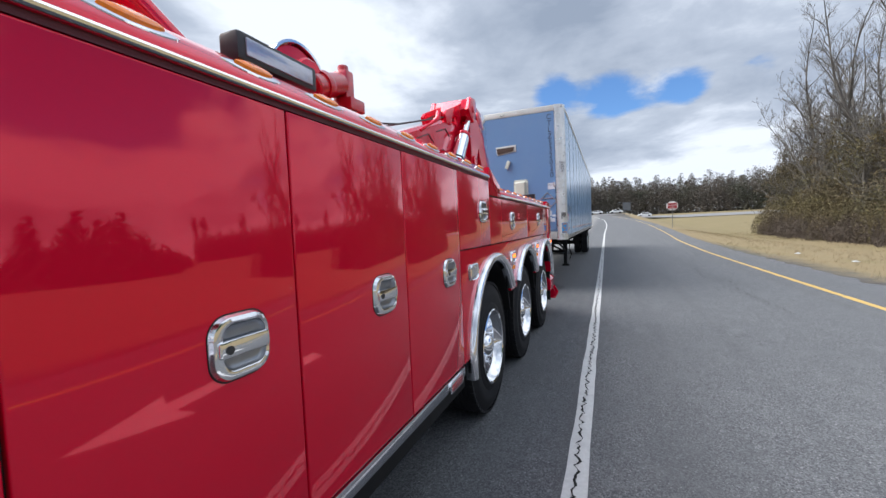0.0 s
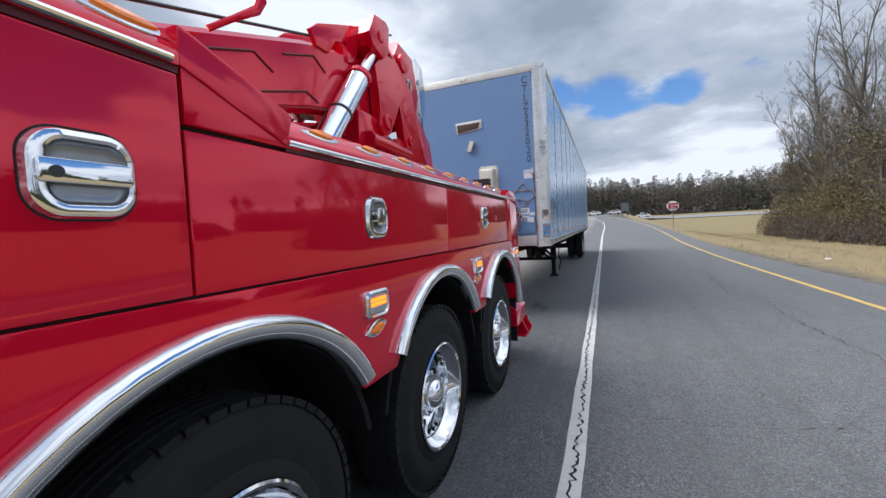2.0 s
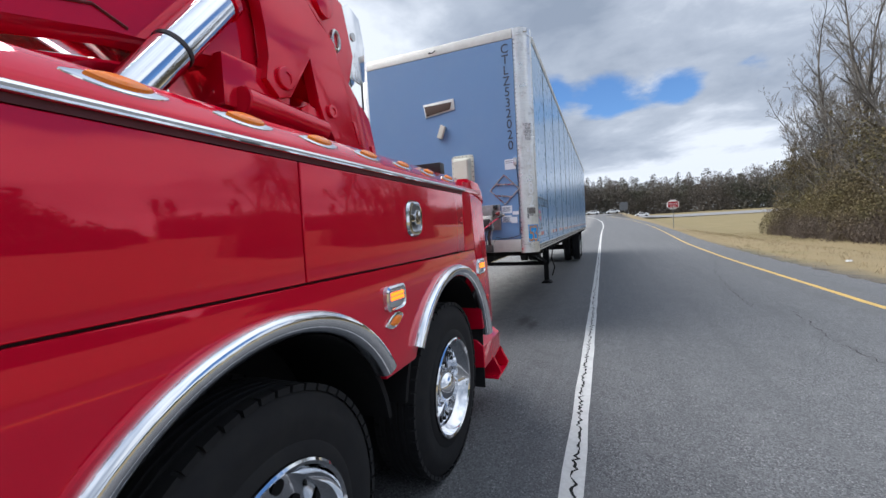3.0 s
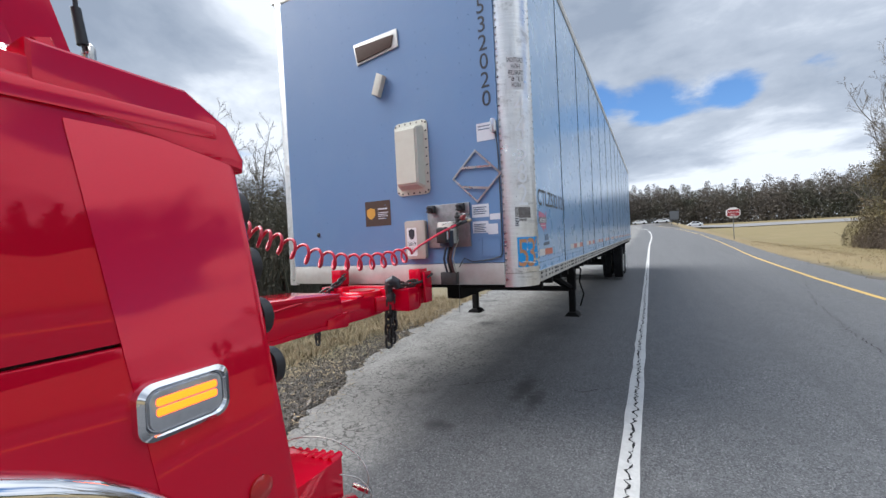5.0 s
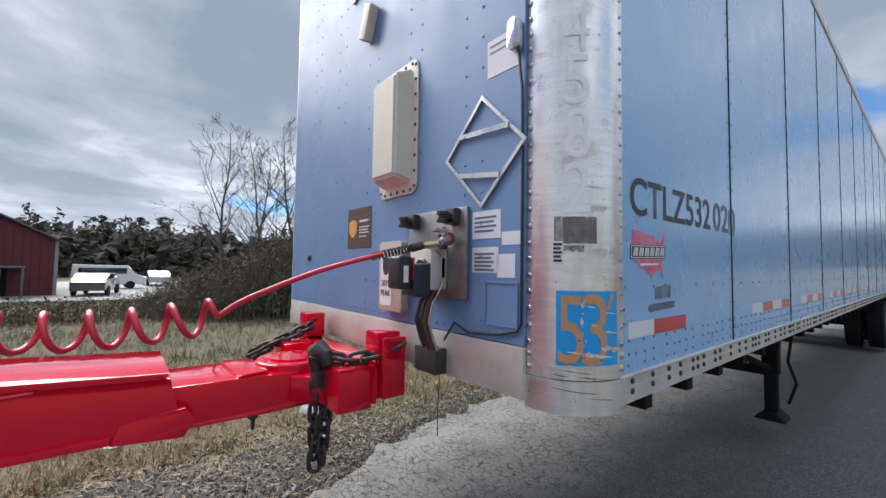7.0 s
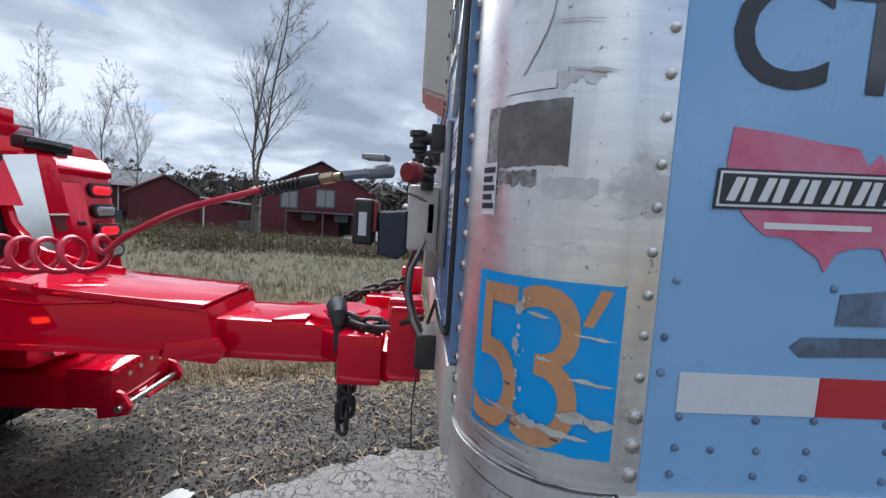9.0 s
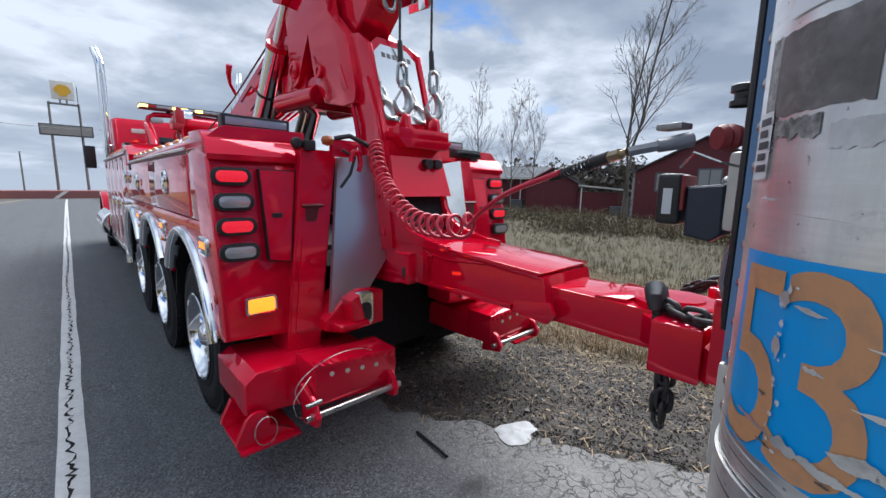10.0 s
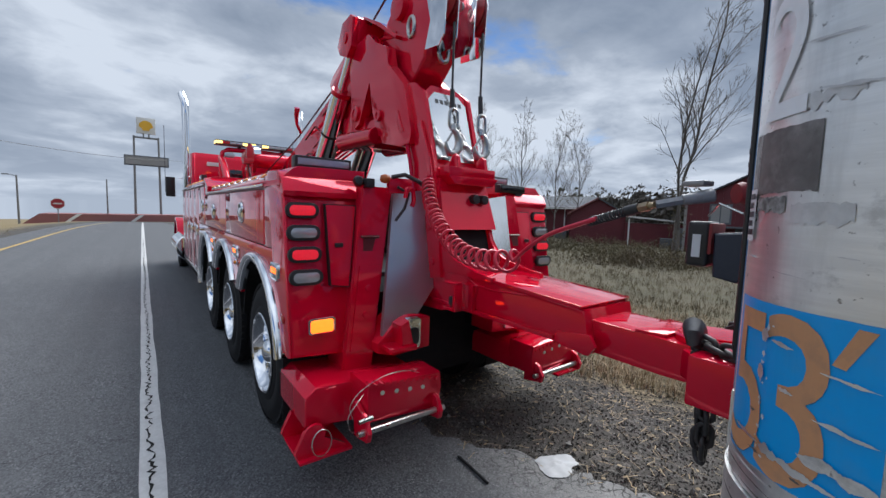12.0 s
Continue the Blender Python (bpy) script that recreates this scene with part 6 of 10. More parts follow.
def eye_marker(y, z, x=XS, tilt=True, flat_side=False):
    """An almond-shaped amber marker on a chrome base."""
    bm, bm2 = bmesh.new(), bmesh.new()
    n = 20
    def ring(b, sc, lift):
        vs = []
        for i in range(n):
            a = 2 * math.pi * i / n
            u = 0.105 * sc * math.copysign(abs(math.cos(a)) ** 0.85, math.cos(a))
            v = 0.036 * sc * math.sin(a) * (1 - 0.55 * abs(math.cos(a)) ** 2)
            if flat_side:
                vs.append(b.verts.new((x + lift, y + u * 0.75, z + v * 0.9 + u * 0.12)))
            else:
                vs.append(b.verts.new((x - 0.042 - v * 0.76 + (lift - 0.004) * 0.65, y + u, z + 0.044 + v * 0.65 + (lift - 0.004) * 0.76)))
        return vs
    for b, layers in ((bm, ((1.0, 0.0), (0.97, 0.007), (0.80, 0.010))), (bm2, ((0.64, 0.008), (0.60, 0.017), (0.42, 0.022)))):
        prev = None
        for sc, lf in layers:
            cur = ring(b, sc, lf)
            if prev:
                for i in range(n):
                    b.faces.new((prev[i], prev[(i + 1) % n], cur[(i + 1) % n], cur[i]))
            prev = cur
        b.faces.new(prev)
    base = part("marker_lamp", bm, chrome, truck, "almond-shaped amber marker on a chrome base")
    part("lens", bm2, lens_amber, base)


build_body(0)
build_body(1)
for y, z, k in ((-8.32, 1.25, 0), (-7.61, 1.258, 0), (-6.87, 1.26, 0), (-6.13, 1.635, 0), (-5.12, 1.57, 1), (-3.495, 1.59, 1)):
    latch(y, z, k)
for y, z, lit in ((-6.43, 1.217, False), (-5.165, 1.22, True), (-3.74, 1.238, True), (-2.40, 1.24, True)):
    side_lamp(y, z, lit)
for y, z in ((-5.17, 1.118), (-3.75, 1.136)):
    eye_marker(y, z, XS + 0.001, flat_side=True)
for k in range(10):
    eye_marker(-8.80 + 0.31 * k, 1.935)
for k in range(9):
    eye_marker(-5.39 + 0.315 * k, 1.812)

for y in AXLES:
    for x, s in ((-0.10, 1), (-0.44, 1), (2 * XC + 0.10, -1), (2 * XC + 0.44, -1)):
        wheel(truck, (x, y, 0.53), 0.53, 0.28, s, chrome, 0.13)
    bm = bmesh.new()
    cyl(bm, (-0.35, y, 0.525), (2 * XC + 0.35, y, 0.525), 0.08, seg=12)
    lathe(bm, [(0.08, -0.22), (0.2, -0.1), (0.2, 0.1), (0.08, 0.22)], (XC, y, 0.525), (1, 0, 0), 16)
    part("axle", bm, chassis, truck)


def build_frame():
    bm = bmesh.new()
    for x in (XC - 0.45, XC + 0.45):
        box(bm, x - 0.05, x + 0.05, -12.6, -2.3, 0.68, 0.98)
    box(bm, XC - 0.62, XC + 0.62, -9.4, -2.3, 0.98, 1.06)
    box(bm, XS - 0.56, XS - 0.50, -9.4, -2.35, 0.70, 1.80)
    box(bm, XR + 0.50, XR + 0.56, -9.4, -2.35, 0.70, 1.80)
    part("chassis_frame", bm, chassis, truck, "black steel chassis", smooth=0)
    bm = bmesh.new()
    box(bm, XC - 0.68, XC + 0.68, -9.3, -2.9, 1.06, 1.10)
    part("deck", bm, steel_dark, truck)


def rear_corner(flip):
    """The rear face of a locker with its lamp cluster, door and turn lamp."""
    def put(name, bm, mat, parent=truck, label="", smooth=35):
        if flip:
            mirror_x(bm)
        return part(name, bm, mat, parent, label, smooth)
    xi, xib = XS - 0.470, XS - 0.345
    zt = 1.80
    bm = bmesh.new()
    # skewed box: outer edge upright, inner edge leaning, face leaning forward at the top
    def pt(x, z, dy=0.0):
        return (x, rear_y(z) + dy, z)
    outer = [(XS + 0.002, 0.76), (xib, 0.73), (xi, 1.70), (xi, zt - 0.03), (xi - 0.0, zt + 0.02), (XS - 0.06, zt + 0.045), (XS + 0.002, zt - 0.04)]
    f = [bm.verts.new(pt(x, z, -0.03 if z > 1.79 else 0.0)) for x, z in outer]
    g = [bm.verts.new((x, -2.56 if z > 1.3 else -2.40, z)) for x, z in outer]
    n = len(outer)
    fs = [bm.faces.new(f), bm.faces.new(list(reversed(g)))] + [bm.faces.new((f[i], g[i], g[(i + 1) % n], f[(i + 1) % n])) for i in range(n)]
    bmesh.ops.bevel(bm, geom=list(fs[0].edges), offset=0.028, segments=4, affect="EDGES", profile=0.6)
    body = put("rear_corner", bm, red, truck, "glossy red rear corner with a column of lamps", 40)
    # crown
    bm = bmesh.new()
    prism(bm, [(-2.60, 1.795), (rear_y(1.7) + 0.004, 1.715), (rear_y(1.72) + 0.012, 1.745), (rear_y(1.8) - 0.01, 1.815), (-2.36, 1.872), (-2.60, 1.88)], "x", xi - 0.004, XS + 0.004, 0.014, 3)
    put("crown", bm, red, body)
    zs = (1.63, 1.495, 1.365, 1.23)
    for i, z in enumerate(zs):
        x = XS - 0.108
        yy = rear_y(z)
        bm = bmesh.new()
        prism(bm, rounded(x - 0.100, x + 0.100, z - 0.047, z + 0.047, 0.042, 6), "y", yy - 0.02, yy + 0.008, 0.004)
        gr = put("lamp_grommet", bm, black, body, "oval lamp in a black rubber grommet")
        bm = bmesh.new()
        prism(bm, rounded(x - 0.078, x + 0.078, z - 0.030, z + 0.030, 0.028, 6), "y", yy + 0.004, yy + 0.012, 0.003)
        lamp = put("lamp", bm, lit_red if i in (0, 2) else lens_clear, gr, "lit red tail lamp" if i in (0, 2) else "clear reversing lamp")
    # door outline
    dx0, dx1 = XS - 0.248, XS - 0.448
    bm = bmesh.new()
    prism(bm, [(dx0, 1.675), (dx1 - 0.012, 1.672), (dx1 + 0.075, 1.152), (dx0 - 0.004, 1.168)], "y", rear_y(1.42) - 0.20, rear_y(1.42) + 0.003)
    for v in bm.verts:
        v.co.y += rear_y(v.co.z) - rear_y(1.42)
    put("door_seal", bm, gap_black, body, smooth=0)
    bm = bmesh.new()
    prism(bm, [(dx0 - 0.006, 1.669), (dx1 - 0.004, 1.666), (dx1 + 0.080, 1.158), (dx0 - 0.009, 1.174)], "y", rear_y(1.42) - 0.02, rear_y(1.42) + 0.007, 0.003)
    for v in bm.verts:
        v.co.y += rear_y(v.co.z) - rear_y(1.42)
    d = put("rear_door", bm, red, body)
    bm = bmesh.new()
    box(bm, dx0 - 0.10, dx0 - 0.045, rear_y(1.42) + 0.004, rear_y(1.42) + 0.016, 1.405, 1.432, 0.004)
    put("door_pull", bm, black, d)
    # turn lamp
    x, z = XS - 0.182, 0.938
    bm = bmesh.new()
    prism(bm, rounded(x - 0.084, x + 0.084, z - 0.050, z + 0.050, 0.020, 4), "y", rear_y(z) - 0.01, rear_y(z) + 0.018, 0.005)
    t = put("turn_lamp", bm, chrome, body, "rectangular turn lamp, lit amber, in a chrome rim" if not flip else "rectangular clear turn lamp in a chrome rim")
    bm = bmesh.new()
    prism(bm, rounded(x - 0.070, x + 0.070, z - 0.039, z + 0.039, 0.014, 4), "y", rear_y(z) + 0.017, rear_y(z) + 0.024, 0.003)
    put("lens", bm, lit_turn if not flip else lens_white, t)
    bm = bmesh.new()
    lathe(bm, [(0.03, 0), (0.03, 0.008), (0.02, 0.013), (0, 0.014)], (XS + 0.001, -2.24, 0.97), (1, 0, 0), 16)
    put("reflector", bm, lens_red, body)


def stabiliser(flip):
    """A leaning post, a spread foot with toothed step, pins and lanyards."""
    def put(name, bm, mat, parent=truck, label="", smooth=35):
        if flip:
            for v in bm.verts:
                v.co = Vector((2 * XC - v.co.x, v.co.y, v.co.z))
        return part(name, bm, mat, parent, label, smooth)
    bm = bmesh.new()
    top = [(XS - 0.482, -2.185), (XS - 0.700, -2.185), (XS - 0.700, -2.45), (XS - 0.482, -2.45)]
    bot = [(XS - 0.290, -2.045), (XS - 0.495, -2.045), (XS - 0.495, -2.30), (XS - 0.290, -2.30)]
    tv = [bm.verts.new((x, y, 1.80)) for x, y in top]
    bv = [bm.verts.new((x, y, 0.58)) for x, y in bot]
    fs = [bm.faces.new(tv), bm.faces.new(list(reversed(bv)))] + [bm.faces.new((tv[i], bv[i], bv[(i + 1) % 4], tv[(i + 1) % 4])) for i in range(4)]
    bmesh.ops.bevel(bm, geom=list({e for f in fs for e in f.edges}), offset=0.010, segments=2, affect="EDGES")
    post = put("stabiliser_leg", bm, red, truck, "leaning red stabiliser leg of folded steel")

    def on(s, w, dy):
        """A point on the leg's rear face: s down from the top, w across."""
        a, b = Vector((*top[0], 1.80)), Vector((*bot[0], 0.58))
        c, d = Vector((*top[1], 1.80)), Vector((*bot[1], 0.58))
        p = (a.lerp(b, s)).lerp(c.lerp(d, s), w)
        return p + Vector((0, dy, 0))
    # raised pressing, ledge with its shade painted under it, and bosses
    bm = bmesh.new()
    q = [on(0.42, 0.18, 0.012), on(0.42, 0.9, 0.012), on(0.86, 0.9, 0.012), on(0.86, 0.18, 0.012)]
    r_ = [p - Vector((0, 0.02, 0)) for p in q]
    a, b = [bm.verts.new(p) for p in q], [bm.verts.new(p) for p in r_]
    fs = [bm.faces.new(a)] + [bm.faces.new((a[i], b[i], b[(i + 1) % 4], a[(i + 1) % 4])) for i in range(4)]
    put("pressing", bm, red, post)
    bm = bmesh.new()
    # flat dark quad paints the shade below the ledge tube
    q = [on(0.275, 0.20, 0.003), on(0.275, 0.62, 0.003), on(0.345, 0.55, 0.003), on(0.345, 0.25, 0.003)]
    bm.faces.new([bm.verts.new(p) for p in q])
    for s in (0.270,):
        p0, p1 = on(s, 0.12, 0.006), on(s, 0.72, 0.006)
        tube(bm, [p0, p1], 0.010, 4)
    put("ledge_shade", bm, red_shaded, post, smooth=0)
    for s in (0.54, 0.68):
        bm = bmesh.new()
        p = on(s, 0.55, 0.010)
        lathe(bm, [(0.024, 0), (0.022, 0.007), (0.0, 0.008)], p, (0, 1, 0.15), 16)
        put("boss", bm, red, post)
    def lifted(name, bm, mat, parent=truck, label="", smooth=35):
        for v in bm.verts:
            v.co.z -= 0.018
        return put(name, bm, mat, parent, label, smooth)
    # foot block
    X0, X1 = XS - 0.01, XS - 0.76
    bm = bmesh.new()
    prism(bm, [(X0, 0.46), (X0, 0.625), (X0 - 0.06, 0.675), (X0 - 0.20, 0.668), (X1 + 0.02, 0.635), (X1, 0.60), (X1, 0.46), (X0 - 0.3, 0.42)], "y", -2.36, -1.87, 0.016, 3)
    foot = lifted("stabiliser_foot", bm, red, truck, "heavy red stabiliser foot with a toothed step")
    bm = bmesh.new()
    prism(bm, [(X0 - 0.27, 0.50), (X0 - 0.27, 0.715), (X1 - 0.01, 0.69), (X1 - 0.02, 0.60), (X1, 0.47)], "y", -1.90, -1.66, 0.012)
    hous = lifted("step_housing", bm, red, foot)
    bm = bmesh.new()
    for i in range(11):
        u = i / 10
        p = Vector((X0 - 0.29, -1.68, 0.715)).lerp(Vector((X1 + 0.02, -1.68, 0.66)), u)
        tube(bm, [p + Vector((0, -0.03, 0)), p + Vector((0, 0.03, 0.0))], 0.014, 6)
    lifted("step_teeth", bm, red, hous)
    for i in range(4):
        bm = bmesh.new()
        p = Vector((X0 - 0.36, -1.66, 0.655)).lerp(Vector((X1 + 0.12, -1.66, 0.625)), i / 3)
        lathe(bm, [(0.013, 0), (0.012, 0.004), (0, 0.005)], p, (0, 1, 0), 12)
        lifted("anti_slip_stud", bm, off_white, hous)
    for x in (X0 - 0.25, X1 + 0.03):
        bm = bmesh.new()
        prism(bm, [(-1.76, 0.40), (-1.60, 0.43), (-1.585, 0.48), (-1.63, 0.55), (-1.76, 0.60)], "x", x - 0.014, x + 0.014, 0.004)
        lifted("pin_lug", bm, red, foot)
    bm = bmesh.new()
    tube(bm, [(X0 - 0.20, -1.63, 0.475), (X1 - 0.02, -1.63, 0.475)], 0.017, 12)
    tube(bm, [(X0 - 0.19, -1.60, 0.56), (X0 - 0.27, -1.60, 0.565)], 0.013, 10)
    lifted("locking_pin", bm, zinc, foot, "plated steel locking pin")
    bm = bmesh.new()
    tube(bm, spline([(X0 - 0.19, -1.60, 0.565), (X0 - 0.16, -1.57, 0.66), (X0 - 0.22, -1.56, 0.735), (X0 - 0.36, -1.57, 0.78), (X0 - 0.52, -1.60, 0.765), (X0 - 0.66, -1.64, 0.70)], 6), 0.0022, 6)
    tube(bm, spline([(X0 - 0.21, -1.62, 0.475), (X0 - 0.165, -1.58, 0.52), (X0 - 0.15, -1.57, 0.60), (X0 - 0.20, -1.58, 0.655), (X0 - 0.26, -1.62, 0.68)], 6), 0.0022, 6)
    for v in bm.verts:
        v.co.y -= 0.07
        v.co.z -= 0.02
    lifted("lanyard", bm, zinc, foot, "thin steel lanyards")
    # spade
    bm = bmesh.new()
    prism(bm, [(X0 + 0.035, 0.385), (X0 + 0.025, 0.40), (X0 - 0.02, 0.51), (X0 - 0.03, 0.50), (X0 - 0.10, 0.46), (X0 - 0.25, 0.37), (X0 - 0.26, 0.350), (X0 + 0.015, 0.355)], "y", -1.86, -1.83, 0.006)
    prism(bm, [(X0 + 0.035, 0.385), (X0 + 0.025, 0.40), (X0 - 0.02, 0.51), (X0 - 0.03, 0.50), (X0 - 0.10, 0.46), (X0 - 0.25, 0.37), (X0 - 0.26, 0.350), (X0 + 0.015, 0.355)], "y", -2.12, -2.09, 0.006)
    box(bm, X0 - 0.28, X0 + 0.02, -2.15, -1.80, 0.338, 0.357, 0.006)
    lathe(bm, [(0.062, 0), (0.060, 0.016), (0.035, 0.018), (0, 0.018)], (X0 - 0.07, -1.84, 0.475), (0, 1, 0), 20)
    for v in bm.verts:
        v.co.z -= 0.045
        v.co.x += 0.03
    lifted("spade", bm, red, foot, "pivoting red ground spade")
    bm = bmesh.new()
    ring = [(X0 - 0.07 + 0.055 * math.cos(a), -1.80, 0.39 + 0.075 * math.sin(a)) for a in [2 * math.pi * i / 20 for i in range(20)]]
    tube(bm, ring, 0.003, 5, closed=True)
    lifted("spade_ring", bm, zinc, foot)
    # inner gusset, tow eye and work lamp
    bm = bmesh.new()
    prism(bm, [(XS - 0.50, 0.74), (XS - 0.50, 0.80), (XS - 0.64, 0.93), (XS - 0.72, 0.96), (XS - 0.80, 0.955), (XS - 0.90, 0.93), (XS - 0.90, 0.72), (XS - 0.62, 0.70)], "y", -2.22, -1.97, 0.01)
    put("gusset", bm, red, truck)
    bm = bmesh.new()
    prism(bm, [(XS - 0.62, 0.80), (XS - 0.60, 0.93), (XS - 0.66, 0.96), (XS - 0.70, 0.80)], "y", -1.98, -1.86, 0.008)
    box(bm, XS - 0.72, XS - 0.52, -2.02, -1.84, 0.765, 0.80, 0.012)
    put("tow_eye", bm, red, truck)
    bm = bmesh.new()
    prism(bm, rounded(XS - 0.80, XS - 0.68, 0.74, 0.95, 0.03, 4), "y", -2.0, -1.93, 0.006)
    wl = put("work_lamp", bm, chrome, truck, "chrome-framed work lamp")
    bm = bmesh.new()
    prism(bm, rounded(XS - 0.78, XS - 0.70, 0.765, 0.885, 0.03, 5), "y", -1.935, -1.922, 0.004)
    put("lens", bm, black, wl)


def polished_panels():
    for x0, x1, lean in ((XS - 0.46, XS - 0.93, 0.0), (XC - 0.33, XC - 0.58, 0.0)):
        bm = bmesh.new()
        zc = ((x0, 0.86), (x0, 1.76), (x1, 1.80), (x1, 1.08), (x0 - 0.14 if x0 > -1 else x0 - 0.1, 0.86))
        if x0 > -1:
            zc = ((-0.60, 0.84), (-0.765, 1.76), (-1.03, 1.80), (-1.05, 1.13), (-0.80, 0.86))
        def back(x, z):
            return (-2.05 if x0 > -1 else -2.04) - 0.20 * (z - 1.15)
        vs = [bm.verts.new((x, back(x, z), z)) for x, z in zc]
        ws = [bm.verts.new((x, back(x, z) - 0.03, z)) for x, z in zc]
        n = len(zc)
        bm.faces.new(vs)
        bm.faces.new(list(reversed(ws)))
        for i in range(n):
            bm.faces.new((vs[i], ws[i], ws[(i + 1) % n], vs[(i + 1) % n]))
        part("polished_panel", bm, reflection_plate if x0 > -1 else mirror_plate, truck, "stainless panel beside the mast", smooth=0)


def build_mast():
    # leaning mast: front faces +y
    def fy(z):
        return -1.95 - (z - 1.53) * 0.31
    bm = bmesh.new()
    for xa, xb in ((XC + 0.225, XC + 0.19), (XC - 0.19, XC - 0.225)):
        pts = [(-2.50, 0.93), (-1.95, 0.97), (-1.62, 1.04), (-1.58, 1.20), (-1.70, 1.25), (-1.83, 1.33), (-1.93, 1.45), (fy(1.75), 1.75), (fy(2.2), 2.2), (fy(2.5), 2.52), (-2.36, 2.60), (-2.70, 2.66), (-2.72, 2.42), (-2.50, 2.22),
               (-2.40, 1.97), (-2.29, 1.60), (-2.22, 1.25)]
        prism(bm, pts, "x", xb, xa, 0.008)
    mast = part("mast", bm, red, truck, "leaning red steel mast with side plates")
    def slab(outline, front, back):
        """A plate lying on the mast's leaning face."""
        bm = bmesh.new()
        f = [bm.verts.new((x, fy(z) + front, z)) for x, z in outline]
        g = [bm.verts.new((x, fy(z) + back, z)) for x, z in outline]
        n = len(outline)
        bm.faces.new(f), bm.faces.new(list(reversed(g)))
        for i in range(n):
            bm.faces.new((f[i], g[i], g[(i + 1) % n], f[(i + 1) % n]))
        return bm
    part("mast_face", slab([(XC + 0.19, 1.25), (XC + 0.19, 2.52), (XC + 0.12, 2.585), (XC - 0.12, 2.585), (XC - 0.19, 2.52), (XC - 0.19, 1.25)], -0.025, -0.09), red, mast)
    pl = part("polished_plate", slab([(XC + 0.175, 2.02), (XC + 0.175, 2.47), (XC + 0.11, 2.535), (XC - 0.11, 2.535), (XC - 0.175, 2.47), (XC - 0.175, 2.02)], -0.012, -0.030), mirror_plate, mast, "polished plate with worn dark writing", smooth=0)
    z = 2.465
    for i in range(6):
        x = XC + 0.115 - i * 0.043
        bm = slab([(x, z - 0.016), (x - 0.030, z - 0.016), (x - 0.030, z + 0.016), (x, z + 0.016)], -0.0108, -0.0125)
        part("text_bar", bm, ink, pl, smooth=0)
    # wear pad with bolts, ribs and stiffeners on the near side
    bm = bmesh.new()
    prism(bm, [(-2.14, 1.16), (-1.94, 1.20), (-1.99, 1.62), (-2.07, 1.66), (-2.17, 1.62)], "x", XC + 0.223, XC + 0.25, 0.006)
    pd = part("wear_pad", bm, red, mast)
    for y, z in ((-2.04, 1.30), (-2.09, 1.54)):
        bm = bmesh.new()
        lathe(bm, [(0.030, 0), (0.028, 0.010), (0.016, 0.012), (0.0, 0.012)], (XC + 0.25, y, z), (1, 0, 0), 18)
        part("bolt_cap", bm, red, pd)
    bm = bmesh.new()
    prism(bm, [(fy(1.78) - 0.06, 1.74), (fy(1.78) - 0.01, 1.74), (fy(2.02) - 0.01, 2.02), (fy(2.30) - 0.05, 2.30), (fy(2.30) - 0.10, 2.28), (fy(2.02) - 0.06, 2.0)], "x", XC + 0.223, XC + 0.248, 0.006)
    part("mast_rib", bm, red, mast)
    bm = bmesh.new()
    tube(bm, [(XC + 0.235, -2.30, 1.72), (XC + 0.25, -2.36, 2.02), (XC + 0.24, -2.50, 2.36)], 0.016, 6)
    part("mast_pipe", bm, red, mast)
    # lower cross panel behind the beam; a black slab paints the shaded hollow under it
    part("mast_apron", slab([(XC + 0.245, 1.53), (XC + 0.21, 1.88), (XC - 0.21, 1.88), (XC - 0.245, 1.53)], 0.030, -0.005), red, mast)
    part("hollow_shade", slab([(XC + 0.185, 1.30), (XC + 0.185, 1.526), (XC - 0.185, 1.526), (XC - 0.185, 1.30)], -0.0215, -0.024), chassis, mast, smooth=0)
    # hook bar
    bm = bmesh.new()
    box(bm, XC + 0.19, XC - 0.24, -2.07, -1.95, 1.90, 1.965, 0.008)
    prism(bm, [(XC + 0.21, 1.90), (XC - 0.26, 1.90), (XC - 0.20, 1.84), (XC + 0.15, 1.84)], "y", -2.08, -1.93, 0.008)
    for x in (XC + 0.10, XC - 0.15):
        prism(bm, [(-2.07, 1.95), (-1.95, 1.95), (-1.97, 2.04), (-2.0, 2.06), (-2.04, 2.03)], "x", x - 0.016, x + 0.016, 0.005)
    part("hook_bar", bm, red, mast, "red bar on which the hooks are parked")
    bm = bmesh.new()
    for x in (XC - 0.06, XC - 0.145):
        cyl(bm, (x, -2.03, 1.745), (x, -1.94, 1.745), 0.034, seg=16, bevel=0.004)
    part("plug_socket", bm, black, mast, "pair of black sockets")
    # beam
    bm = bmesh.new()
    xl, xr = XC + 0.215, XC - 0.215
    prism(bm, [(-2.40, 1.02), (-2.40, 1.265), (-1.95, 1.262), (-1.60, 1.250), (-0.845, 1.205), (-0.795, 1.008), (-1.62, 1.028)], "x", xr, xl, 0.012)
    beam = part("underlift_beam", bm, red, truck, "long red telescopic underlift beam")
    bm = bmesh.new()
    prism(bm, [(-1.95, 1.262), (-0.865, 1.206), (-0.85, 1.226), (-1.94, 1.284)], "x", xr - 0.010, xl + 0.010, 0.004)
    part("beam_top_plate", bm, red, beam)
    for dx in (xl, xr):
        bm = bmesh.new()
        s = 1 if dx == xl else -1
        prism(bm, [(-2.05, 1.55), (-1.95, 1.41), (-1.80, 1.33), (-1.60, 1.285), (-1.45, 1.270), (-1.45, 1.240), (-2.05, 1.25)], "x", dx - 0.012 * s, dx + 0.02 * s, 0.004)
        part("beam_gusset", bm, red, beam)
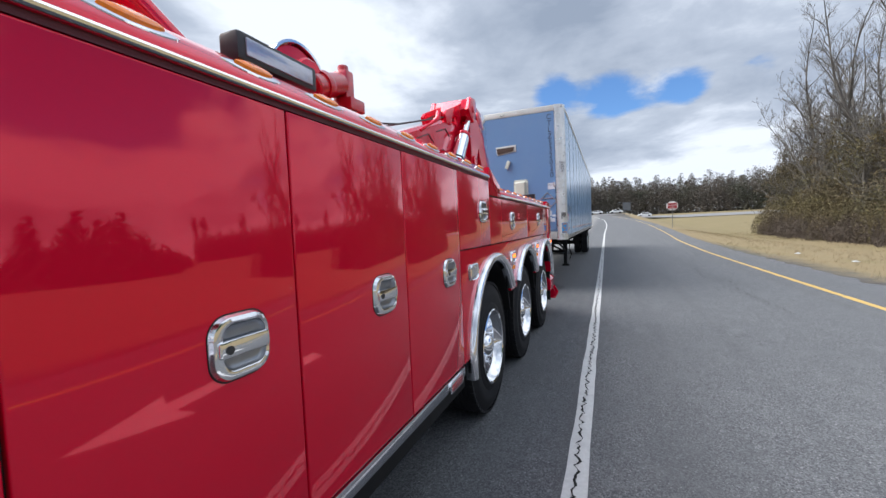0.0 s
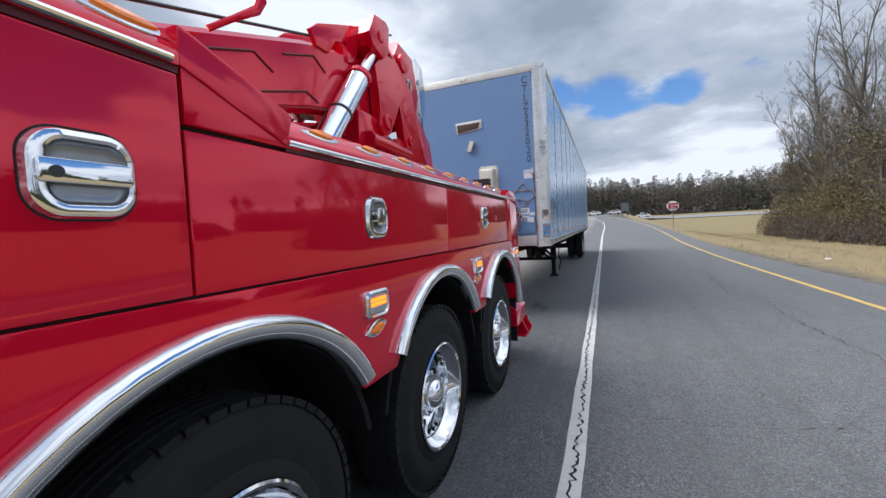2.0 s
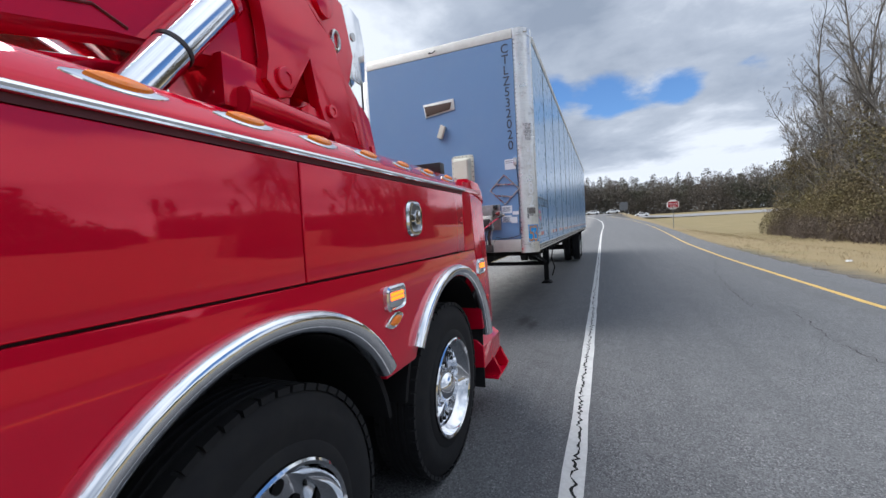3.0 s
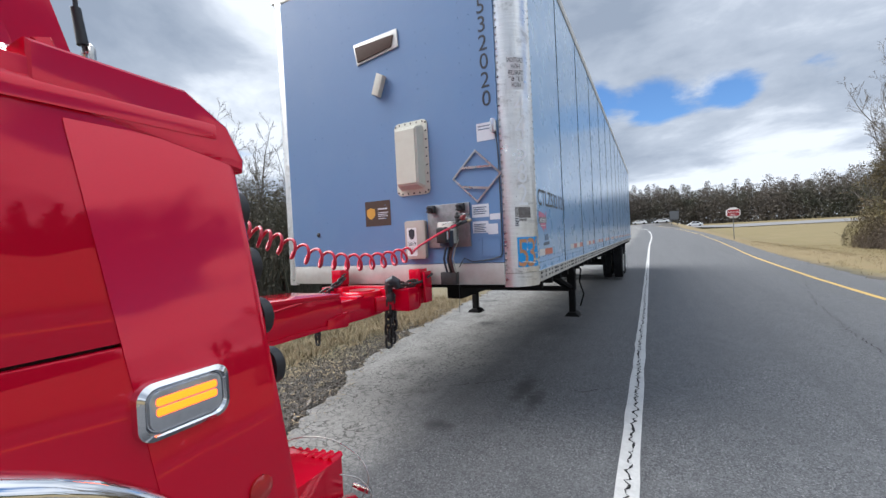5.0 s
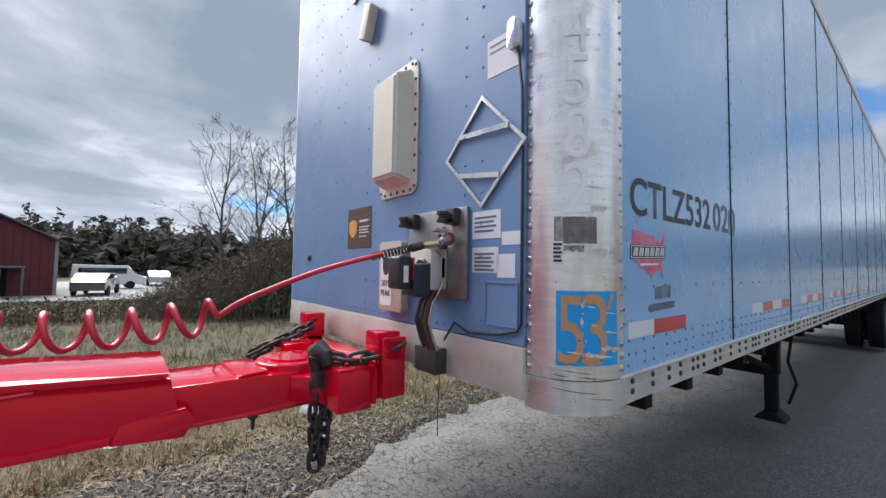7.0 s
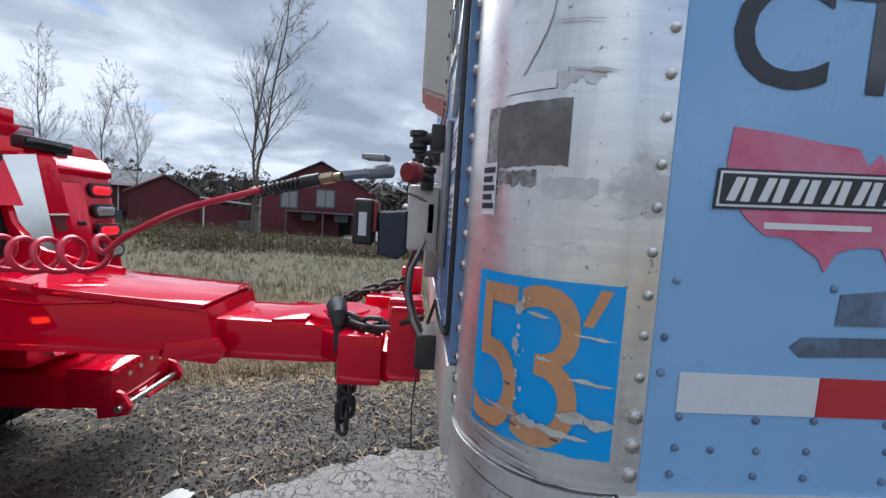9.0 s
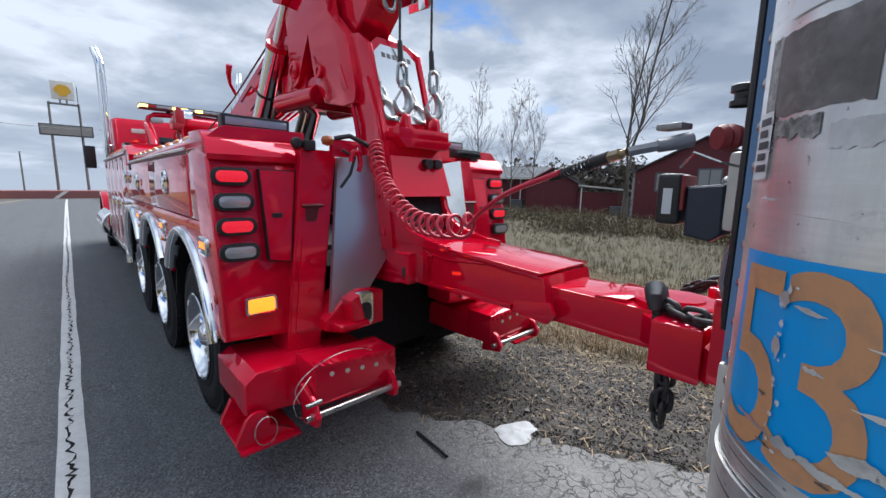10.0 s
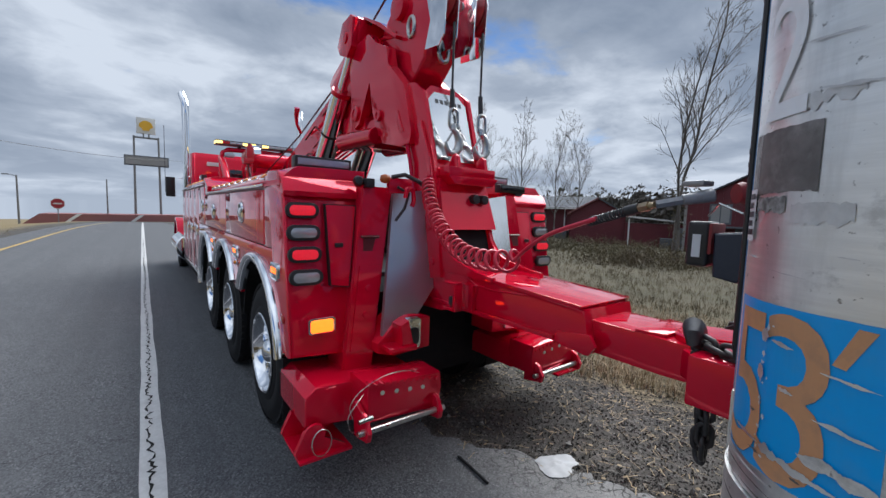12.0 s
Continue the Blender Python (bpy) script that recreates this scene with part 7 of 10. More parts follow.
    for dx, s in ((xl, 1), (xr, -1)):
        bm = bmesh.new()
        prism(bm, [(-2.38, 1.012), (-1.62, 1.020), (-1.0, 1.022), (-1.0, 1.046), (-1.62, 1.046), (-2.38, 1.040)], "x", dx - 0.01 * s, dx + 0.018 * s, 0.004)
        part("beam_flange", bm, red, beam)
        bm = bmesh.new()
        tube(bm, spline([(dx + 0.001 * s, -1.60, 1.205), (dx + 0.003 * s, -1.45, 1.195), (dx + 0.002 * s, -1.28, 1.208), (dx + 0.001 * s, -1.18, 1.215)], 5), 0.007, 6)
        part("weld_bead", bm, red, beam)
        bm = bmesh.new()
        prism(bm, [(-1.00, 1.015), (-0.825, 1.000), (-0.80, 1.000), (-0.765, 1.05), (-0.80, 1.10), (-0.98, 1.075)], "x", dx - 0.01 * s, dx + 0.012 * s, 0.005)
        part("wear_plate", bm, red, beam)
    bm = bmesh.new()
    box(bm, xl, xl + 0.035, -1.67, -1.60, 1.03, 1.195, 0.006)
    box(bm, xl, xl + 0.030, -1.76, -1.60, 1.185, 1.200, 0.004)
    part("hose_bracket", bm, red, beam)
    # black plate on the beam side paints the shade inside a slot
    bm = bmesh.new()
    prism(bm, [(-1.755, 1.05), (-1.675, 1.05), (-1.675, 1.115), (-1.70, 1.12)], "x", xl - 0.002, xl + 0.004)
    part("slot_shade", bm, chassis, beam, smooth=0)
    bm = bmesh.new()
    x2, x3 = XC + 0.16, XC - 0.16
    prism(bm, [(-0.95, 1.00), (-0.95, 1.16), (-0.55, 1.155), (-0.42, 1.150), (-0.16, 1.14), (-0.16, 1.01), (-0.5, 1.0)], "x", x3, x2, 0.010)
    inner = part("inner_beam", bm, red, beam)
    bm = bmesh.new()
    prism(bm, [(x2 + 0.004, -0.62), (x3 - 0.004, -0.62), (x3 + 0.03, -0.50), (x2 - 0.03, -0.50)], "z", 1.155, 1.168, 0.003)
    lathe(bm, [(0.155, 0.0), (0.155, 0.03), (0.148, 0.036), (0.10, 0.037), (0.10, 0.044), (0.0, 0.045)], (XC, -0.36, 1.145), (0, 0, 1), 32)
    part("pivot_disc", bm, red, inner, "round pivot plate")
    # crossbar against the trailer
    bm = bmesh.new()
    box(bm, XC + 0.40, XC - 0.50, -0.15, -0.035, 1.05, 1.19, 0.012)
    prism(bm, [(XC + 0.18, -0.42), (XC + 0.40, -0.14), (XC - 0.50, -0.14), (XC - 0.18, -0.42)], "z", 1.03, 1.14, 0.008)
    bar = part("cross_bar", bm, red, truck, "red cross bar under the trailer nose")
    for x in (XC + 0.36, XC - 0.46):
        bm = bmesh.new()
        box(bm, x - 0.055, x + 0.055, -0.15, -0.035, 1.19, 1.33, 0.012)
        part("fork_pad", bm, red, bar)
    bm = bmesh.new()
    box(bm, XC + 0.43, XC + 0.45, -0.14, -0.03, 1.06, 1.31, 0.008)
    part("fork_plate", bm, red, bar)
    bm = bmesh.new()
    box(bm, XC + 0.14, XC + 0.405, -0.315, -0.165, 1.02, 1.195, 0.010)
    blk = part("fork_socket", bm, red, bar, "square red socket with chipped paint")
    bm = bmesh.new()
    tube(bm, [(XC + 0.36, -0.16, 1.085), (XC + 0.36, -0.135, 1.085)], 0.014, 8)
    part("socket_bolt", bm, zinc, blk)
    bm = bmesh.new()
    box(bm, XC - 0.48, XC - 0.25, -0.315, -0.165, 1.02, 1.195, 0.010)
    part("fork_socket", bm, red, bar)


def build_boom():
    xa, xb = XC + 0.155, XC - 0.155
    # long tapering boom lying forward
    bm = bmesh.new()
    def sec(y, z0, z1):
        return [(xa, y, z0 + 0.05), (xa, y, z1 - 0.04), (xa - 0.05, y, z1), (xb + 0.05, y, z1), (xb, y, z1 - 0.04), (xb, y, z0 + 0.05), (xb + 0.06, y, z0), (xa - 0.06, y, z0)]
    secs = [sec(-7.3, 1.57, 1.97), sec(-5.4, 2.10, 2.52), sec(-4.2, 2.40, 2.92), sec(-3.30, 2.54, 3.10)]
    rings = [[bm.verts.new(p) for p in s] for s in secs]
    for a, b in zip(rings, rings[1:]):
        for i in range(8):
            bm.faces.new((a[i], a[(i + 1) % 8], b[(i + 1) % 8], b[i]))
    bm.faces.new(rings[0]), bm.faces.new(list(reversed(rings[-1])))
    boom = part("boom", bm, red, truck, "raised red box-section boom", smooth=30)
    # pressed swage lines on the near side, their shade put into dark red
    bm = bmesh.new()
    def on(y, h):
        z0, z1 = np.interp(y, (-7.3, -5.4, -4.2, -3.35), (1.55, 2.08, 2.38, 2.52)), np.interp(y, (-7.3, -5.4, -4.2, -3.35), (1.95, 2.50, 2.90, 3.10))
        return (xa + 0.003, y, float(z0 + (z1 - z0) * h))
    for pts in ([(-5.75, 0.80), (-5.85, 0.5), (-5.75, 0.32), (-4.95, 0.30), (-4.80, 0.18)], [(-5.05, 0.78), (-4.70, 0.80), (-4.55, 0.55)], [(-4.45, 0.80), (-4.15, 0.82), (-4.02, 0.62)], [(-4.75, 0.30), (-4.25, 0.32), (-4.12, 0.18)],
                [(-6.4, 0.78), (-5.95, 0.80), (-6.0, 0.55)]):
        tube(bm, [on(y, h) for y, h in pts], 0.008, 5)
    part("swage_line", bm, red_shaded, boom, "pressed lines along the boom side")
    # lower slide rails, ribbed
    bm = bmesh.new()
    for i in range(5):
        x = xa - 0.04 - i * 0.058
        tube(bm, [(x, -7.0, 1.60), (x, -5.4, 2.06), (x, -3.9, 2.38)], 0.016, 5)
    part("boom_rib", bm, red, boom)
    # cross head over the boom that takes both piston rods
    bm = bmesh.new()
    prism(bm, [(-3.60, 3.20), (-3.50, 3.365), (-3.30, 3.385), (-3.27, 3.36), (-3.30, 3.16), (-3.40, 3.08), (-3.55, 3.12)], "x", XC - 0.27, XC + 0.27, 0.008)
    head = part("cross_head", bm, red, boom, "red cross head over the boom")
    for s in (1, -1):
        x = XC + s * 0.275
        bm = bmesh.new()
        prism(bm, [(-3.62, 3.19), (-3.51, 3.375), (-3.32, 3.395), (-3.27, 3.36), (-3.30, 3.12), (-3.40, 3.04), (-3.56, 3.10)], "x", x - 0.015, x + 0.045, 0.008)
        lathe(bm, [(0.05, 0), (0.05, 0.012), (0.03, 0.016), (0.0, 0.016)], (x + (0.045 if s > 0 else -0.015), -3.43, 3.22), (s, 0, 0), 18)
        part("rod_clevis", bm, red, head)
    for s in (1, -1):
        x = XC + s * 0.155
        bm = bmesh.new()
        prism(bm, [(-4.12, 2.90), (-4.18, 3.00), (-4.10, 3.07), (-3.45, 3.335), (-3.30, 3.34), (-3.32, 3.16), (-3.44, 3.20), (-3.58, 3.13), (-3.62, 2.95), (-3.74, 2.92), (-3.74, 3.08), (-3.90, 3.03), (-3.98, 2.90)], "x", x - 0.02, x + 0.02, 0.006)
        part("saddle_side", bm, red, head, "pierced red saddle plate")
    bm = bmesh.new()
    prism(bm, [(-3.32, 3.392), (-3.30, 3.402), (-2.98, 3.24), (-2.70, 3.05), (-2.72, 3.03), (-3.0, 3.215)], "x", XC - 0.14, XC + 0.20, 0.003)
    part("cross_head_plate", bm, red, head)
    # hydraulic cylinders
    for s in (1, -1):
        x = XC + s * 0.245
        a, b, c = Vector((x, -4.74, 1.48)), Vector((x, -3.69, 2.80)), Vector((x, -3.42, 3.14))
        bm = bmesh.new()
        cyl(bm, a, b, 0.088, seg=28, bevel=0.006)
        ram = part("lift_cylinder", bm, chrome, truck, "polished hydraulic lift cylinder", smooth=40)
        bm = bmesh.new()
        cyl(bm, b, c, 0.047, seg=24)
        part("piston_rod", bm, chrome, ram, smooth=40)
        bm = bmesh.new()
        d = (b - a).normalized()
        cyl(bm, b - d * 0.03, b + d * 0.02, 0.100, seg=28, bevel=0.004)
        part("gland_collar", bm, red, ram)
        bm = bmesh.new()
        off = Vector((-s * 0.11, -0.02, 0))
        tube(bm, [a + off, b + off - d * 0.1, b + off * 0.7], 0.022, 8)
        part("hydraulic_pipe", bm, zinc, ram)
        bm = bmesh.new()
        q = a.lerp(b, 0.72)
        lathe(bm, [(0.092, -0.012), (0.094, 0.0), (0.092, 0.012)], q, d, 24)
        tube(bm, [q, q + off], 0.008, 5)
        part("pipe_clip", bm, steel_dark, ram)
    # head: two big side plates with an open A
    for s in (1, -1):
        x = XC + s * 0.245
        bm = bmesh.new()
        out = [(-3.46, 2.98), (-3.31, 3.14), (-3.07, 3.16), (-2.93, 3.04), (-2.74, 2.96), (-2.71, 2.81), (-2.60, 2.72), (-2.46, 2.60), (-2.39, 2.39), (-2.34, 2.24), (-2.36, 2.15), (-2.50, 2.14), (-2.78, 2.20), (-2.92, 2.37), (-2.97, 2.48),
               (-3.03, 2.76), (-3.12, 2.61), (-3.24, 2.42), (-3.34, 2.39), (-3.44, 2.48), (-3.40, 2.62), (-3.42, 2.80)]
        prism(bm, out, "x", x - 0.018 - (0.05 if s > 0 else 0.0), x + 0.018 + (0.0 if s > 0 else 0.05), 0.006)
        part("head_plate", bm, red, boom, "red side plate of the boom head")
        for y, z, r in ((-3.29, 2.52, 0.070), (-2.84, 2.43, 0.048)):
            bm = bmesh.new()
            lathe(bm, [(r, 0), (r, 0.020), (r * 0.9, 0.026), (r * 0.55, 0.026), (r * 0.55, 0.018), (0.0, 0.018)], (x + s * 0.018, y, z), (s, 0, 0), 24)
            part("pivot_pin", bm, red, boom)
        bm = bmesh.new()
        prism(bm, [(-2.50, 2.25), (-2.44, 2.25), (-2.53, 2.42), (-2.57, 2.42)], "x", x + s * 0.016, x + s * 0.026, 0.003)
        part("head_rib", bm, red, boom)
        bm = bmesh.new()
        cyl(bm, (x, -3.62, 2.30), (x, -2.92, 2.28), 0.085, 0.075, 18, 0.008)
        part("head_tube", bm, red, boom)
    bm = bmesh.new()
    cyl(bm, (XC + 0.235, -3.02, 2.31), (XC - 0.235, -3.02, 2.31), 0.12, seg=20)
    box(bm, XC - 0.22, XC + 0.22, -3.70, -3.20, 2.26, 2.55, 0.02)
    part("head_torque_tube", bm, red, boom)
    # boom tip with sheave housings
    bm = bmesh.new()
    prism(bm, [(-3.20, 2.75), (-3.02, 3.22), (-2.84, 3.30), (-2.76, 3.50), (-2.42, 3.44), (-2.30, 3.05), (-2.38, 2.80), (-2.58, 2.62), (-2.95, 2.62)], "x", XC - 0.14, XC + 0.14, 0.03, 3)
    tip = part("boom_tip", bm, red, boom, "red boom tip carrying two sheaves")
    for x, y, z in ((XC + 0.145, -2.56, 3.08), (XC + 0.0, -2.34, 2.86)):
        bm = bmesh.new()
        ring = [(x, y + 0.045 * math.cos(a), z + 0.075 * math.sin(a)) for a in [2 * math.pi * i / 22 for i in range(22)]]
        if x < XC + 0.05:
            ring = [(x + 0.045 * math.cos(a), y + 0.02, z + 0.075 * math.sin(a)) for a in [2 * math.pi * i / 22 for i in range(22)]]
        tube(bm, ring, 0.017, 8, closed=True)
        part("rigging_eye", bm, zinc, tip, "plated oval rigging eye")
    bm = bmesh.new()
    lathe(bm, [(0.10, 0), (0.10, 0.06), (0.03, 0.07), (0, 0.07)], (XC + 0.13, -2.72, 3.28), (1, 0, 0), 22)
    tube(bm, [(XC + 0.11, -3.15, 3.16), (XC + 0.13, -3.0, 3.14), (XC + 0.13, -2.80, 3.10)], 0.030, 8)
    part("tip_roller", bm, red, tip)
    for x in (XC + 0.075, XC - 0.195):
        bm = bmesh.new()
        for o in (-0.062, 0.050):
            prism(bm, [(-2.42, 2.86), (-2.20, 2.84), (-2.14, 2.90), (-2.12, 3.20), (-2.18, 3.42), (-2.34, 3.48), (-2.46, 3.38)], "x", x + o, x + o + 0.012, 0.005)
        sh = part("sheave_block", bm, chrome, tip, "polished swivel sheave housing")
        bm = bmesh.new()
        lathe(bm, [(0.03, -0.045), (0.155, -0.045), (0.165, -0.038), (0.135, 0.0), (0.165, 0.038), (0.155, 0.045), (0.03, 0.045)], (x, -2.30, 3.22), (1, 0, 0), 28)
        part("sheave", bm, red_dull, sh)
        bm = bmesh.new()
        cyl(bm, (x + 0.07, -2.30, 3.22), (x - 0.07, -2.30, 3.22), 0.035, seg=14)
        part("sheave_pin", bm, zinc, sh)
    # rope guide arm on the boom top
    bm = bmesh.new()
    tube(bm, [(XC + 0.22, -5.05, 2.60), (XC + 0.30, -4.95, 2.68), (XC + 0.34, -4.84, 2.76), (XC + 0.34, -4.80, 2.84)], [0.018, 0.018, 0.028, 0.034], 8)
    part("rope_guide", bm, red, boom)
    bm = bmesh.new()
    for x in (XC + 0.14, XC - 0.14):
        tube(bm, [(x, -7.2, 2.22), (x, -5.4, 2.60), (x, -4.1, 2.98), (x, -2.9, 3.50)], 0.010, 6)
    part("winch_rope", bm, steel_dark, boom)
    # winch
    wy, wz = -7.12, 2.41
    bm = bmesh.new()
    cyl(bm, (XC + 0.34, wy, wz), (XC + 0.40, wy, wz), 0.215, seg=32, bevel=0.006)
    cyl(bm, (XC - 0.34, wy, wz), (XC - 0.40, wy, wz), 0.215, seg=32, bevel=0.006)
    cyl(bm, (XC + 0.34, wy, wz), (XC - 0.34, wy, wz), 0.12, seg=24)
    prism(bm, [(wy - 0.30, 1.95), (wy + 0.30, 2.02), (wy + 0.20, 2.40), (wy - 0.20, 2.40)], "x", XC + 0.41, XC + 0.44, 0.012)
    prism(bm, [(wy - 0.30, 1.95), (wy + 0.30, 2.02), (wy + 0.20, 2.40), (wy - 0.20, 2.40)], "x", XC - 0.44, XC - 0.41, 0.012)
    cyl(bm, (XC + 0.43, wy, wz), (XC + 0.50, wy, wz), 0.13, seg=24, bevel=0.012)
    wn = part("winch", bm, red, truck, "red winch with motor beside the boom")
    bm = bmesh.new()
    cyl(bm, (XC + 0.47, wy + 0.02, wz - 0.02), (XC + 0.47, wy + 0.30, wz + 0.08), 0.075, seg=20, bevel=0.010)
    lathe(bm, [(0.0, 0), (0.085, 0.0), (0.09, 0.03), (0.08, 0.06), (0.0, 0.06)], (XC + 0.47, wy + 0.10, wz + 0.01), (0, 0.94, 0.33), 20)
    box(bm, XC + 0.42, XC + 0.53, wy + 0.29, wy + 0.38, wz - 0.06, wz + 0.17, 0.014)
    cyl(bm, (XC + 0.475, wy + 0.34, wz + 0.15), (XC + 0.475, wy + 0.34, wz + 0.21), 0.035, seg=12, bevel=0.004)
    box(bm, XC + 0.44, XC + 0.58, wy + 0.26, wy + 0.42, wz - 0.10, wz - 0.02, 0.010)
    part("winch_motor", bm, red_dull, wn)
    for k, o in enumerate((0.30, 0.36)):
        bm = bmesh.new()
        tube(bm, [(XC + 0.50, wy + o, wz - 0.08), (XC + 0.50, wy + o + 0.01, wz - 0.18), (XC + 0.47, wy + o - 0.02, wz - 0.32)], 0.020 if k == 0 else 0.008, 8)
        part("winch_hose", bm, red_dull if k == 0 else steel_dark, wn)
    bm = bmesh.new()
    n, r0, r1 = 24, 0.225, 0.240
    prof = [(wy + r0 * math.cos(radians(20 + 160 * i / n)), wz + r0 * math.sin(radians(20 + 160 * i / n))) for i in range(n + 1)]
    prof += [(wy + r1 * math.cos(radians(180 - 160 * i / n)), wz + r1 * math.sin(radians(180 - 160 * i / n))) for i in range(n + 1)]
    prism(bm, prof, "x", XC + 0.28, XC + 0.42)
    part("winch_guard", bm, chrome, wn, "polished guard over the winch drum")


def build_top_gear():
    # rear work lamp bars
    for x0, x1, y in ((XS - 0.17, XS - 0.58, -2.62), (2 * XC - XS + 0.17, 2 * XC - XS + 0.58, -2.62)):
        bm = bmesh.new()
        xm = (x0 + x1) / 2
        hw = abs(x1 - x0) / 2
        box(bm, xm - hw, xm + hw, y - 0.05, y + 0.035, 1.925, 2.005, 0.010)
        lb = part("work_light_bar", bm, black, truck, "black LED work lamp bar")
        bm = bmesh.new()
        box(bm, xm - hw + 0.02, xm + hw - 0.02, y + 0.030, y + 0.040, 1.942, 1.988, 0.003)
        part("lens", bm, pearl, lb)
        bm = bmesh.new()
        for o in (-0.12, 0.12):
            box(bm, xm + o - 0.02, xm + o + 0.02, y - 0.04, y + 0.0, 1.862, 1.93)
        part("bracket", bm, steel_dark, lb)
    # side work lamp bar
    bm = bmesh.new()
    box(bm, -0.30, -0.22, -8.12, -7.76, 2.065, 2.155, 0.012)
    lb = part("work_light_bar", bm, black, truck, "black LED work lamp bar")
    bm = bmesh.new()
    box(bm, -0.222, -0.214, -8.09, -7.79, 2.082, 2.138, 0.003)
    part("lens", bm, pearl, lb)
    bm = bmesh.new()
    box(bm, -0.29, -0.24, -7.98, -7.90, 1.99, 2.07)
    part("bracket", bm, steel_dark, lb)
    # headache rack and light bar behind the cab
    bm = bmesh.new()
    for x in (-0.64, 2 * XC + 0.64):
        s = 1 if x > XC else -1
        tube(bm, [(x, -8.62, 1.95), (x, -8.62, 2.55), (x - s * 0.03, -8.62, 2.66), (x - s * 0.12, -8.62, 2.72), (XC, -8.62, 2.74)], 0.045, 12)
        tube(bm, [(x, -8.62, 2.56), (x, -8.30, 2.40), (x + s * 0.02, -7.72, 2.0)], 0.060, 12)
    hoop = part("headache_rack", bm, red, truck, "tubular red rack behind the cab")
    bm = bmesh.new()
    box(bm, XC - 0.55, XC + 0.25, -8.68, -8.60, 2.20, 2.72, 0.01)
    part("rack_panel", bm, red, hoop)
    bm = bmesh.new()
    box(bm, XC + 0.26, XC + 0.48, -8.66, -8.58, 2.10, 2.34, 0.01)
    part("rack_window", bm, glass_dark, hoop)
    bm = bmesh.new()
    prism(bm, rounded(XC + 0.40, XC + 0.58, 2.56, 2.66, 0.04, 4), "y", -8.56, -8.5, 0.008)
    part("rack_lamp", bm, lens_clear, hoop)
    bm = bmesh.new()
    box(bm, XC - 0.92, XC + 0.72, -8.75, -8.50, 2.80, 2.815)
    box(bm, XC - 0.92, XC + 0.72, -8.74, -8.51, 2.865, 2.88)
    lbar = part("light_bar", bm, black, truck, "long amber and red warning light bar, partly lit")
    n = 14
    for i in range(n):
        x = XC - 0.92 + 1.64 * (i + 0.5) / n
        bm = bmesh.new()
        box(bm, x - 0.056, x + 0.056, -8.75, -8.50, 2.816, 2.864, 0.006)
        part("light_module", bm, lit_bar if i in (13, 8, 9, 6) else (lens_red if i in (12, 2) else lens_clear), lbar)
    bm = bmesh.new()
    for x in (XC - 0.5, XC + 0.3):
        box(bm, x - 0.03, x + 0.03, -8.65, -8.60, 2.70, 2.81)
    part("bracket", bm, steel_dark, lbar)
    # lamp, amber ball and hose fittings between locker and mast
    bm = bmesh.new()
    lathe(bm, [(0.0, -0.03), (0.028, -0.022), (0.036, 0), (0.028, 0.022), (0, 0.03)], (XS - 0.60, -2.10, 1.85), (0, 0, 1), 18)
    part("amber_beacon", bm, material("amber_dome", (0.42, 0.10, 0.02), 0.35, grain=(30, 0.3, (0.36, 0.08, 0.02))), truck, "small amber dome lamp", smooth=60)
    bm = bmesh.new()
    box(bm, XS - 0.55, XS - 0.49, -2.20, -2.14, 1.79, 1.85, 0.01)
    lathe(bm, [(0.0, -0.03), (0.03, -0.03), (0.036, 0.0), (0.025, 0.025), (0, 0.03)], (XS - 0.46, -2.20, 1.83), (0.3, 1, 0), 18)
    part("socket_cluster", bm, black, truck)
    bm = bmesh.new()
    tube(bm, [(XS - 0.62, -2.05, 1.86), (XS - 0.70, -2.02, 1.88), (XS - 0.80, -2.0, 1.84), (XS - 0.90, -1.99, 1.76)], 0.014, 8)
    tube(bm, [(XS - 0.66, -2.04, 1.80), (XS - 0.74, -2.03, 1.76), (XS - 0.72, -2.05, 1.66), (XS - 0.66, -2.06, 1.58)], 0.010, 8)
    part("cable", bm, black, truck)
    bm = bmesh.new()
    ring = [(XS - 0.74 + 0.032 * math.cos(a), -2.02, 1.73 + 0.065 * math.sin(a)) for a in [2 * math.pi * i / 20 for i in range(14)]]
    tube(bm, ring, 0.015, 7)
    prism(bm, [(XS - 0.62, 1.76), (XS - 0.62, 1.86), (XS - 0.80, 1.86), (XS - 0.78, 1.76)], "y", -2.12, -2.08, 0.006)
    part("hose_hanger", bm, red, truck)
    # black sheet added for the deep shade under the rear cross member
    bm = bmesh.new()
    box(bm, 2 * XC - XS + 0.64, XS - 0.64, -2.44, -2.42, 0.30, 0.92)
    part("rear_shade_sheet", bm, rubber, truck, smooth=0)
    # mud flaps behind the last wheels
    for x0, x1 in ((XS - 0.02, XS - 0.60), (2 * XC - XS + 0.02, 2 * XC - XS + 0.60)):
        bm = bmesh.new()
        box(bm, min(x0, x1), max(x0, x1), -2.345, -2.335, 0.28, 0.80)
        part("mud_flap", bm, rubber, truck, smooth=0)


